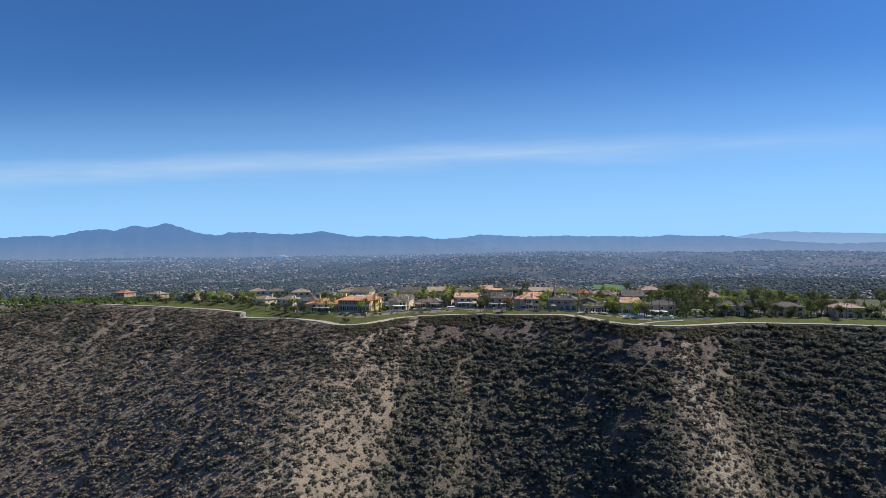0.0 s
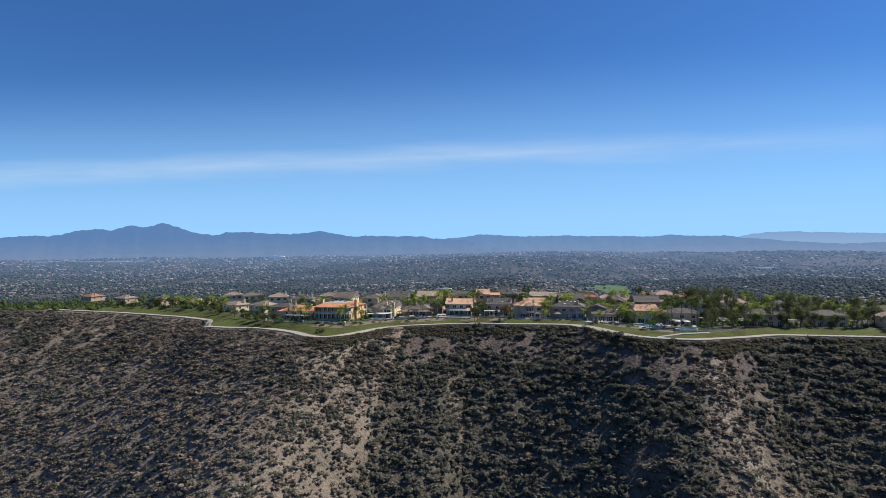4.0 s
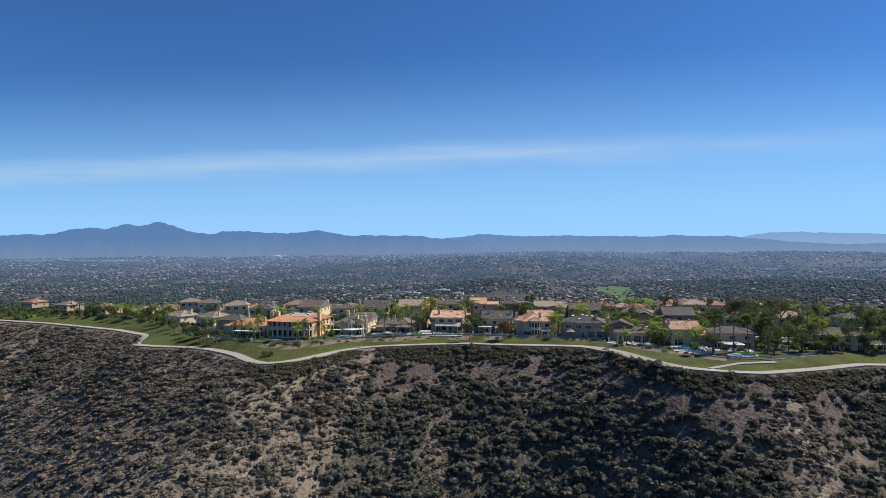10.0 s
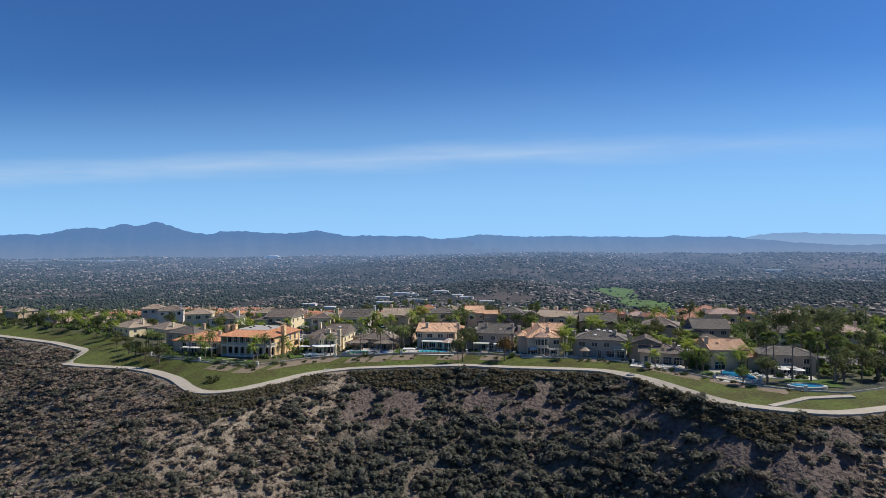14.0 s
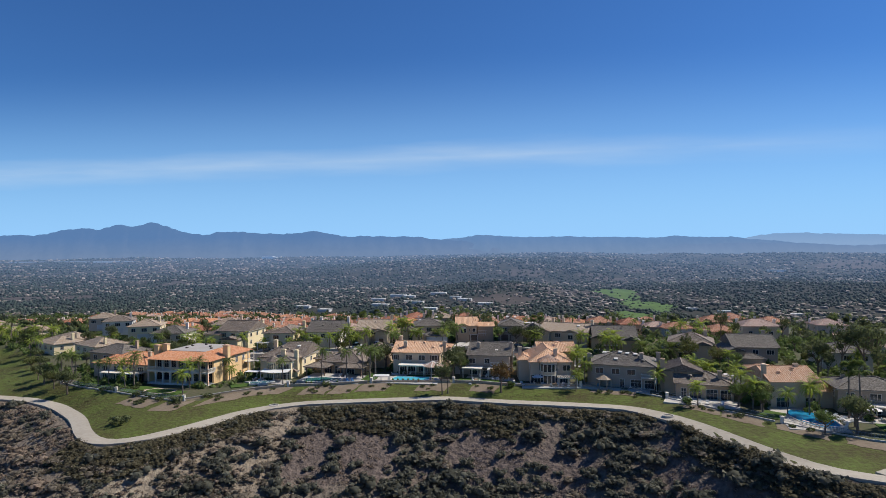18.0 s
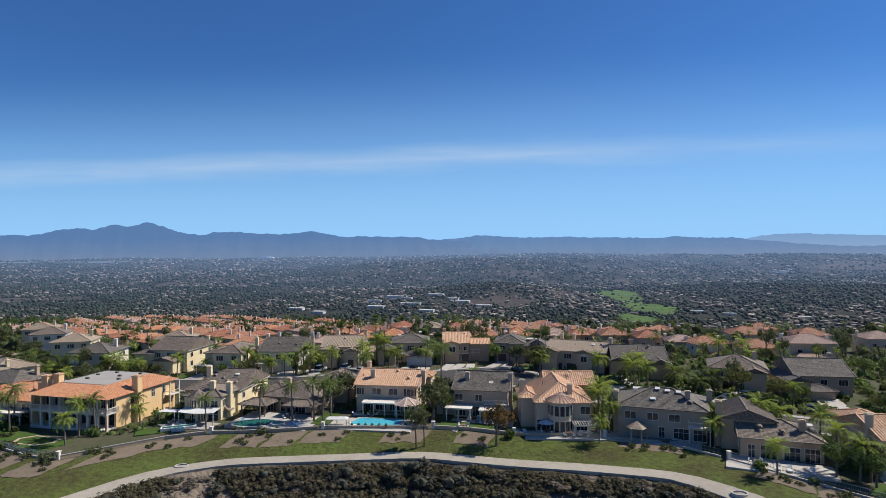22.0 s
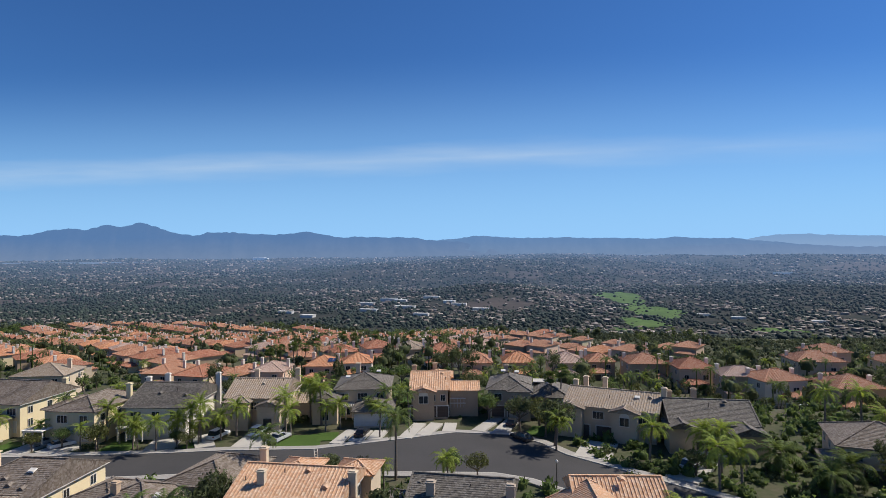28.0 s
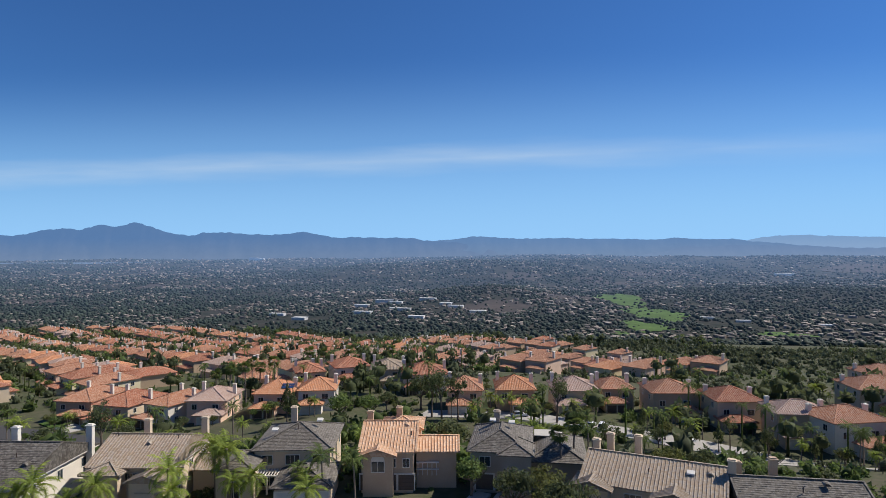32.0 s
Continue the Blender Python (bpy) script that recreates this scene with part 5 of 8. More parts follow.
tn = simple_house("wide_tan_house", 18.8, 411.0, 0.5, -20, 17.5, 12, "stucco_beige", "tile_tan", "wide beige house with tan barrel tile roof and tall chimney", 5.8, "x", (False, False), 0.40,
                  [(9.2, 4.6, 9.6), (-8.2, 8, 9.0), (-6.8, 11, 9.2), (-3.0, 11.5, 9.2)], [(3.0, 0.6, 4.6, 5, 5.6, "y", (False, False)), (-7.0, 0.4, 4.4, 4.5, 5.6, "y", (False, False))],
                  [(0.0, 4.8, 2.2, "garage_dark"), (-5, 2.6, 2.2, "garage_dark")], vent=[(4.5, 3.6, 7.3, "sky"), (6.8, 4.0, 7.4, "vent"), (-0.5, 2.8, 7.0, "pipe")])
window(tn, "front", (3.0, 0.6, 4.6, 5), 0, 3.2, 1.6, 1.5, arch=True)
simple_house("dark_gable_house", 35.8, 405.0, 0.0, -4, 15, 13, "stucco_tan", "tile_grey", "tan house with steep dark grey tile roof and front gables", 5.4, "x", (False, False), 0.46,
             [(-5.8, 9.5, 9.0), (-1.0, 11.0, 9.2)], [(-5.6, 0.4, 4.4, 5, 5.0, "y", (False, False)), (5.0, -0.4, 5.4, 6, 4.6, "y", (False, False))], [(-1.0, 4.6, 2.2, "garage_dark")], vent=[(0, 4, 7.6, "pipe"), (3, 5, 8.0, "vent")])
simple_house("brown_ridge_house", 57.5, 393.5, -0.3, -16, 14, 13, "stucco_beige", "tile_brown", "beige house with brown hipped roofs behind olive trees", 5.6, "x", (True, True), 0.42,
             [(4.5, 9, 8.8)], [(3.6, 0.2, 5.0, 6, 5.2, "y", (False, False)), (-6, 1.5, 5, 6, 3.2, "y", (True, True))], [(-1.4, 4.6, 2.2, "garage_dark")])
simple_house("big_grey_house", 75.0, 387.0, -0.5, -3, 13.6, 14, "stucco_grey", "tile_grey", "large grey house with steep dark tile roof and cream side gable", 5.6, "x", (False, False), 0.46,
             [(5.8, 11, 9.4)], [(-6.6, 3.0, 5.0, 12, 4.6, "y", (False, False)), (-2.5, -2.0, 6.4, 5, 2.9, "x", (True, True))], [(0, 0.1, 0.1, "garage_white")])
for x, y, z, rot, w, d, wl_, tl_, lab in ((98, 380, -0.8, -6, 14, 12, "stucco_white", "tile_grey", "white house with grey roof behind tall trees"),
                                         (122, 384, -1.0, -4, 14, 12, "stucco_beige", "tile_pink", "beige house with pinkish roof behind tall trees"),
                                         (150, 386, -1.5, 0, 14, 12, "stucco_beige", "tile_grey", "beige house with dark roof beyond the rim villas"),
                                         (-128, 372, -2.2, -16, 15, 11, "stucco_tan", "tile_grey", "tan house with dark roof behind the guest wing"),
                                         (-170, 398, -3.4, -30, 15, 11, "stucco_cream", "tile_tan", "cream house with weathered tan roof near the rim"),
                                         (-126, 404, -0.4, 6, 13, 12, "stucco_white", "tile_grey", "white house with grey roof beside the bend"),
                                         (-150, 428, -1.0, 20, 13, 12, "stucco_cream", "tile_tan", "cream house with tan roof above the street"),
                                         (-178, 452, -2.0, 25, 13, 12, "stucco_white", "tile_brown", "white house with brown roof on the slope"),
                                         (-205, 480, -4.0, 25, 13, 12, "stucco_beige", "tile_tan", "beige house with tan roof on the slope"),
                                         (-120, 440, -1.5, 12, 13, 12, "stucco_beige", "tile_tan", "beige house with tan roof among palms")):
    simple_house("street_house", x, y, z, rot, w, d, wl_, tl_, lab, 5.6, "x", (True, True), 0.40, [(w / 2 - 2, 7, 8.8)], garage=[(0, 4.8, 2.2, "garage_white")], ribs=False)
# ---------------------------------------------------------------- red-roofed rows down the slope
row_spec = (
    (-123.2, 498.3, -10.6, -2, 11.9, 17, "stucco_tan", "tile_rust", "tan house with long rust tile roof", "y"),
    (-108.4, 493.1, -10.6, -10, 12.6, 16, "stucco_beige", "tile_red", "beige house with red tile roof and corner bay", "y"),
    (-95.1, 493.2, -10.6, -18, 9.9, 17, "stucco_white", "tile_rust", "white-sided house with rust tile roof", "y"),
    (-80.8, 493.9, -10.6, 5, 11.6, 14, "stucco_pink", "tile_pink", "pinkish house with pale pink tile roof and garage", "y"),
    (-62.7, 495.4, -7.2, 5, 10.7, 13, "stucco_pink", "tile_orange", "pink house with orange tile roof and solar panel", "x"),
    (-50.2, 495.9, -7.2, 10, 10.5, 12, "stucco_white", "tile_orange", "white house with bright orange hipped tile roof", "x"),
    (-80.0, 529.0, -8.7, 20, 11.0, 13, "stucco_cream", "tile_rust", "cream house with rust hipped roof behind fan palms", "y"),
    (-63.6, 533.0, -9.0, 25, 10.0, 13, "stucco_beige", "tile_red", "beige house with red tile roof above the gully", "y"),
    (-50.5, 538.5, -9.2, 28, 12.5, 13, "stucco_white", "tile_red", "white-sided house with red hipped tile roof", "y"),
    (-37.8, 533.2, -9.2, 9, 11.6, 14, "stucco_beige", "tile_tan", "beige house with sun-bleached tan roof", "y"),
    (-23.8, 524.6, -8.6, 12, 14.6, 13, "stucco_white", "tile_red", "white house with dark red mottled tile roof", "y"),
    (-9.8, 499.0, -7.7, 5, 10.2, 13, "stucco_pink", "tile_rust", "pink house with rust hipped roof and white garages", "x"),
    (4.0, 501.5, -7.8, 4, 11.0, 13, "stucco_tan", "tile_orange", "tan house with orange hipped roof and arched window", "x"),
    (20.5, 502.0, -7.8, 5, 12.4, 13, "stucco_beige", "tile_pink", "beige house with pale pink hipped roof", "x"),
    (32.0, 506.0, -7.8, 5, 9.6, 11, "stucco_tan", "tile_rust", "tan house with rust roof in the trees", "x"),
    (45.0, 496.0, -7.5, 5, 12.6, 12, "stucco_tan", "tile_rust", "tan house with broad rust hipped roof", "x"),
    (57.5, 487.0, -7.0, 4, 11.6, 12, "stucco_beige", "tile_red", "beige house with red hipped roof", "x"),
    (66.5, 474.5, -6.6, -2, 12.4, 10, "stucco_tan", "tile_pink", "tan house with pale hipped roof and paired chimneys", "x"),
    (75.5, 469.0, -6.6, 14, 13.6, 11, "stucco_white", "tile_rust", "white house with pink-rust hipped roof and round window", "x"),
    (90.5, 461.0, -6.2, 4, 13.0, 12, "stucco_tan", "tile_rust", "tan house with rust hipped roof", "x"),
    (98.0, 441.0, -4.6, 0, 15.0, 11, "stucco_beige", "tile_pink", "low beige house with pinkish roof", "x"),
    (103.0, 507.0, -8.0, 0, 16.0, 13, "stucco_beige", "tile_rust", "beige house with rust roof by a turquoise pool", "x"),
    (120.0, 534.0, -9.0, 6, 14.0, 12, "stucco_pink", "tile_rust", "pink house with rust roof on the far slope", "x"),
    (130.0, 508.0, -8.0, 0, 14.0, 12, "stucco_beige", "tile_rust", "beige house with rust roof and side wing", "x"),
    (152.0, 498.0, -7.6, 0, 14.0, 12, "stucco_beige", "tile_pink", "beige house with pink roof at the slope's edge", "x"),
    (-140.1, 525.4, -11.4, -30, 11.6, 17, "stucco_cream", "tile_rust", "cream house with long rust roof", "y"),
    (-156.5, 538.5, -12.0, -32, 11.6, 17, "stucco_cream", "tile_red", "cream house with long red roof", "y"),
    (-172.9, 551.6, -12.8, -32, 11.6, 17, "stucco_pink", "tile_rust", "pink house with long rust roof", "y"),
)
for k, (x, y, z, rot, w, d, wl_, tl_, lab, al) in enumerate(row_spec):
    z = ground_at(x, y + 4) + 0.15
    gar = "garage_white" if k % 2 else "garage_dark"
    ho = simple_house("tile_roof_house", x, y, z, rot, w, d, wl_, tl_, lab, 6.8 if x > 40 else 5.8, al, (True, True), 0.44,
                      [(w / 2 - 0.6, d * 0.55, 8.9), (-w / 2 + 1.0, d * 0.75, 8.9)], group="red-roofed houses", chim_wall="stucco_white",
                      front_rows=[(3.3, 1.4, [(-w * 0.28, 1.3), (w * 0.22, 1.6)])], garage=None)
    fw = w * 0.62
    fx_, fy_ = (-w * 0.14 if k % 3 else w * 0.16), -1.6
    walls(ho, fx_, fy_, fw, 4.4, -0.8, 2.75, wl_)
    roof(ho, fx_, fy_ + 0.3, 2.75, fw, 5.0, 1.1, M[tl_], "x", (True, True))
    garage_door(ho, "front", (fx_, fy_, fw, 4.4), -fw * 0.2, 2.6, 2.1, gar)
    garage_door(ho, "front", (fx_, fy_, fw, 4.4), fw * 0.24, 2.4, 2.1, gar)
    if "solar" in lab:
        for i in range(2):
            for j in range(2):
                pn = part("solar_panel", Build().box(-0.8, 0.8, -0.5, 0.5, 0, 0.06), M["solar"], ho, "blue solar panel")
                pn.matrix_local = pose(3.0 + 1.7 * i, 2.2 + 1.1 * j, 7.1 + 0.46 * j, 22, 0, 0)

# the dense field of red roofs further down
proto = []
for k, (w, d, wl_, tl_) in enumerate(((11, 15, "stucco_cream", "tile_rust"), (10.5, 14, "stucco_pink", "tile_rust"), (12, 15, "stucco_beige", "tile_red"),
                                     (11, 14, "stucco_cream", "tile_rust"), (11.5, 16, "stucco_tan", "tile_red"), (10.5, 14, "stucco_pink", "tile_pink"), (11, 15, "stucco_cream", "tile_orange"), (12, 14, "stucco_tan", "tile_rust"))):
    ob = thing("terrace_house", pose(-700 - 30 * k, 1500, -300), "small stucco house with hipped orange-red tile roof", "house", "red roof field")
    walls(ob, 0, d / 2, w, d, -3.0, 5.4, wl_)
    roof(ob, 0, d / 2, 5.4, w, d, 2.3, M[tl_], "y", (True, True), ribs="inside", capped=False)
    walls(ob, w * 0.1, -1.4, w * 0.66, 4.0, -3.0, 2.7, wl_)
    roof(ob, w * 0.1, -1.2, 2.7, w * 0.66, 4.4, 1.0, M[tl_], "x", (True, True), ribs="inside", capped=False)
    part("chimney", Build().box(w / 2 - 1.1, w / 2 - 0.1, d * 0.6 - 0.4, d * 0.6 + 0.4, 4.5, 8.6).box(w / 2 - 1.2, w / 2, d * 0.6 - 0.5, d * 0.6 + 0.5, 8.6, 8.8), M["stucco_white"], ob)
    for piece in ("wall", "roof"):
        same = [o for o in ob.children if o.name.split(".")[0] == piece]
        if len(same) > 1:
            bm = bmesh.new()
            for o in same:
                extra = o.data.copy()
                extra.transform(o.matrix_basis)
                bm.from_mesh(extra)
            joined = bpy.data.meshes.new(piece)
            bm.to_mesh(joined)
            bm.free()
            joined.materials.append(same[0].data.materials[0])
            for o in same:
                bpy.data.objects.remove(o)
            part(piece, joined, None, ob)
    proto.append(ob)
frng = random.Random(21)
ux, uy, vx, vy = -0.78, 0.62, 0.62, 0.78
spots = []
for row in range(-2, 22):
    for col in range(-18, 46):
        x = -112 + ux * col * 14.0 + vx * row * 25 + frng.uniform(-2, 2)
        y = 515 + uy * col * 14.0 + vy * row * 25 + frng.uniform(-3, 3)
        left = x < -78 and 512 < y < 1000 and x > -520 and y < 805 + 0.52 * -x and (y > 545 or x < -150)
        mid = -112 < x < 88 and (652 if x < -40 else 600) < y < 880 and y < 860 - 0.4 * x and y < 940 - 2.6 * x
        if not (left or mid) or frng.random() < 0.17 or (x < -150 and y < 520 - 0.25 * (x + 150)) or (col + 3 * row) % 11 == 0:
            continue
        spots.append((x, y, row))
spots.sort(key=lambda p: math.hypot(p[0], p[1] - 320))
far_v, far_f, far_m, far_tiles = [], [], [], []
for i, (x, y, row) in enumerate(spots):
    src = proto[i % len(proto)] if row % 3 else proto[(i * 5 + 1) % len(proto)]
    if x > -70 and i % 5 < 3:
        src = proto[(5, 1, 7)[i % 3]]
    at = pose(x, y, ground_at(x, y) + 0.3, 0, 0, -37 + (180 if row % 2 else 0) + frng.uniform(-9, 9))
    if i < 250:
        copy_thing(src, at)
    else:
        for o in src.children:
            k, mat = len(far_v), o.data.materials[0]
            if mat not in far_tiles:
                far_tiles.append(mat)
            far_v += [tuple(at @ q.co) for q in o.data.vertices]
            far_f += [tuple(k + j for j in p.vertices) for p in o.data.polygons]
            far_m += [far_tiles.index(mat)] * len(o.data.polygons)
    FOOT.append((x, y - 7, 0, 13, 15))
field_me = bpy.data.meshes.new("roof_field")
field_me.from_pydata(far_v, [], far_f)
for mat in far_tiles:
    field_me.materials.append(mat)
field_me.polygons.foreach_set("material_index", far_m)
tagged(new("roof_field", field_me), "crowded orange-red tile roofs far down the slope", "houses", kind="stuff")
for ob in proto:
    for o in list(ob.children_recursive) + [ob]:
        bpy.data.objects.remove(o)
# ---------------------------------------------------------------- street, drives, trail
def strip(name, left, right, material, label, lift=0.1, thick=0.35, kind="structure", level=None, category="road"):
    """A sheet between two polylines, draped on the ground, with side faces."""
    def dense(line, n):
        line = [Vector(p) for p in line]
        out = []
        for a, b in zip(line, line[1:]):
            out += [a.lerp(b, i / n) for i in range(n)]
        return out + [line[-1]]
    n = 8 if len(left) < 40 else 1
    L, R = dense(left, n), dense(right, n)
    b = Build()
    zl = [(level if level is not None else ground_at(p.x, p.y)) + lift for p in L]
    zr = [(level if level is not None else ground_at(p.x, p.y)) + lift for p in R]
    k = len(b.v)
    m = len(L)
    for ps, zs, dz in ((L, zl, 0), (R, zr, 0), (L, zl, -thick), (R, zr, -thick)):
        b.v += [(p.x, p.y, z + dz) for p, z in zip(ps, zs)]
    for i in range(m - 1):
        b.f += [(i, i + 1, m + i + 1, m + i)[::-1], (i, i + 1, 2 * m + i + 1, 2 * m + i), (m + i + 1, m + i, 3 * m + i, 3 * m + i + 1)]
    b.f += [(0, m, 3 * m, 2 * m), (m - 1, 2 * m - 1, 4 * m - 1, 3 * m - 1)[::-1]]
    return solo(name, b, material, label, category, kind=kind)


def offset(line, by):
    out = []
    for i, p in enumerate(line):
        a, c = Vector(line[max(i - 1, 0)]), Vector(line[min(i + 1, len(line) - 1)])
        d = (c - a).normalized()
        out.append((p[0] - d.y * by, p[1] + d.x * by))
    return out


FAR = [(-140, 392.4), (-89, 394), (-59, 396.7), (-34, 400), (-21, 406.4), (-10, 412), (0, 411.7), (6, 407), (10, 401), (17.3, 395), (30, 385), (50, 371), (80, 360), (130, 355), (200, 353)]
NEAR = [(-140, 382.4), (-89, 384), (-59, 386.5), (-34, 389), (-23, 390), (-12, 391), (-2, 391.5), (4, 389.5), (7.6, 386.7), (12.9, 383.4), (24, 374.5), (46, 361.5), (78, 350.5), (130, 345.5), (200, 343.5)]
strip("road", FAR, NEAR, M["asphalt"], "curved dark asphalt residential street", 0.24)
strip("kerb_far", offset(FAR, 0.35), FAR, M["concrete_pale"], "pale concrete kerb", 0.36, category="kerb")
strip("kerb_near", NEAR, offset(NEAR, -0.35), M["concrete_pale"], "pale concrete kerb", 0.36, category="kerb")
strip("pavement_far", offset(FAR, 1.9), offset(FAR, 0.35), M["concrete"], "pale concrete pavement beside the street", 0.34, category="pavement")
strip("pavement_near", offset(NEAR, -0.35), offset(NEAR, -1.7), M["concrete"], "pale concrete pavement beside the street", 0.34, category="pavement")
strip("lower_road", [(-230, 464), (-180, 477), (-140, 493), (-124, 488), (-104, 482), (-92, 473)], [(-230, 442), (-180, 452), (-140, 461), (-114, 463), (-100, 461), (-92, 460)], M["asphalt"], "dark asphalt court in front of the tiled houses", 0.12)
strip("lower_court", [(-20, 500), (8, 500), (30, 486), (46, 476), (60, 464), (78, 449), (96, 436)], [(-22, 492), (4, 492), (26, 479), (42, 468), (56, 457), (73, 443), (92, 431)], M["concrete"], "narrow concrete drive below the bank", 0.14)
for k, (x0, y0, x1, y1, wide) in enumerate(((-14.2, 418.0, -15.9, 410.2, 2.6), (-11.4, 418.3, -11.4, 413.2, 2.5), (-17.6, 417.6, -19.0, 408.2, 2.6), (-2.2, 422.6, -5.6, 413.8, 2.6), (1.5, 422.6, -1.2, 413.8, 3.0),
                                           (-27.4, 412, -28.0, 405.4, 2.6), (-24.4, 412, -24.8, 407.0, 2.6), (-30.2, 412, -31.2, 404.0, 2.2),
                                           (-47.0, 411, -46.6, 400.4, 5.6), (-64.2, 405, -62.6, 399.2, 5.2), (-58.6, 407, -54.4, 400.2, 3.4), (-81.0, 401, -82.4, 396.6, 5.4), (-88, 402, -88.6, 396, 4.0),
                                           (-100, 404, -100.6, 395.8, 5.4), (17.0, 408.4, 14.2, 400.0, 6.0), (35.0, 404, 26.6, 391.4, 5.0), (56, 388, 47.5, 376.0, 5.4), (74, 384, 70, 366.0, 5.4),
                                           (-62, 372, -61.4, 384.0, 4.2), (-40.5, 378, -40, 386.2, 4.8), (-24, 378.6, -24, 387.6, 4.8), (-4, 375.4, -3, 389.0, 4.8), (15, 371, 14.6, 379.8, 4.6), (36, 361.5, 38, 364.2, 4.6))):
    d = Vector((x1 - x0, y1 - y0)).normalized()
    s = Vector((-d.y, d.x)) * wide / 2
    e = Vector((x1, y1)) + d * 0.6
    strip("driveway", [(x0 - s.x, y0 - s.y), (e.x - s.x, e.y - s.y)], [(x0 + s.x, y0 + s.y), (e.x + s.x, e.y + s.y)][0:2], M["concrete_pale"], "pale concrete driveway up to a garage", 0.385, category="driveway")

tx = np.arange(-700, 420, 3.0)
trail_mid = [(float(x), float(rim(x))) for x in tx]
strip("footpath", offset(trail_mid, 1.75), offset(trail_mid, -1.75), M["trail"], "winding pale gravel path along the canyon rim", 0.3, 0.9, category="path")
strip("side_path", [(59, 296.6), (70, 303.4), (82, 306)], [(60, 295.4), (70.6, 302.0), (82.5, 304.6)], M["trail"], "short pale path up to the yards", 0.35, 0.9, category="path")

# ring kerbs standing on the path
for x, y in ((33.9, 326.6), (-57.5, 334.6)):
    n = 14
    b = Build()
    for r, h in ((0.75, 0.0), (1.05, 0.0), (1.0, 0.45), (0.78, 0.45)):
        b.v += [(math.cos(2 * math.pi * i / n) * r * 1.25, math.sin(2 * math.pi * i / n) * r, h) for i in range(n)]
    for i in range(n):
        j = (i + 1) % n
        for k in range(4):
            q = (k + 1) % 4
            b.f.append((k * n + i, k * n + j, q * n + j, q * n + i))
    solo("drain_ring", b, M["concrete_pale"], "pale concrete ring round a drain on the path", "drain", m=pose(x, y, ground_at(x, y)))


# ---------------------------------------------------------------- yard walls and fences along the rim
def yard_wall(points, style, label):
    run = thing("yard_wall", pose(points[0][0], points[0][1], 0), label, "wall", "rim walls")
    o = Vector((points[0][0], points[0][1], 0))
    for a, b in zip(points, points[1:]):
        a, b = Vector((*a, ground_at(*a))) - o, Vector((*b, ground_at(*b))) - o
        up = Vector((0, 0, 1))
        if style == "wall":
            part("wall_panel", Build().beam(a + up * 0.1, b + up * 0.1, 0.25, 1.0), M["stucco_tan"], run)
            part("coping", Build().beam(a + up * 0.635, b + up * 0.635, 0.36, 0.07), M["concrete"], run)
        else:
            part("wall_panel", Build().beam(a + up * 0.0, b + up * 0.0, 0.25, 0.6), M["concrete_pale"], run)
            rails = Build().beam(a + up * 1.35, b + up * 1.35, 0.05, 0.05).beam(a + up * 0.7, b + up * 0.7, 0.04, 0.04)
            n = max(2, int((b - a).length / 0.22))
            for i in range(n):
                p = a.lerp(b, (i + 0.5) / n)
                rails.box(p.x - 0.012, p.x + 0.012, p.y - 0.012, p.y + 0.012, p.z + 0.5, p.z + 1.35)
            tagged(part("railing", rails, M["steel_rail"], run), kind="stuff")
        if a.length < 0.5 + abs(a.z):
            part("pillar", Build().box(a.x - 0.3, a.x + 0.3, a.y - 0.3, a.y + 0.3, a.z - 0.5, a.z + 1.35).box(a.x - 0.36, a.x + 0.36, a.y - 0.36, a.y + 0.36, a.z + 1.35, a.z + 1.48, 0.04), M["stucco_white"], run)


def edge_points(x0, x1, n, back=0.6):
    return [(x, float(yard_edge(x)) + back) for x in np.linspace(x0, x1, n)]


yard_wall(edge_points(-128, -104, 4), "rail", "dark iron railing on a low wall with white pillars")
yard_wall(edge_points(-104, -81, 4), "rail", "dark iron railing on a low wall with white pillars")
yard_wall(edge_points(-80, -60, 4), "wall", "low pale garden wall above the green bank")
yard_wall(edge_points(-59, -38, 4), "wall", "low tan garden wall above the green bank")
yard_wall(edge_points(-37, -16, 4), "wall", "low tan garden wall above the green bank")
yard_wall(edge_points(-15, 0, 3), "wall", "low tan garden wall above the green bank")
yard_wall(edge_points(1, 17.5, 3), "wall", "low tan garden wall above the green bank")
yard_wall(edge_points(18, 36, 4), "rail", "dark iron railing on a low wall with white pillars")
yard_wall(edge_points(37, 54, 4), "rail", "dark iron railing on a low wall with white pillars")
yard_wall(edge_points(55, 72, 4), "rail", "dark iron railing on a low wall with white pillars")
yard_wall(edge_points(73, 100, 4), "rail", "dark iron railing on a low wall with white pillars")


# planting beds of bare mulch with round bushes on the bank
def bank_z(x, y, dz=0.05):
    return ground_at(x, y) + dz


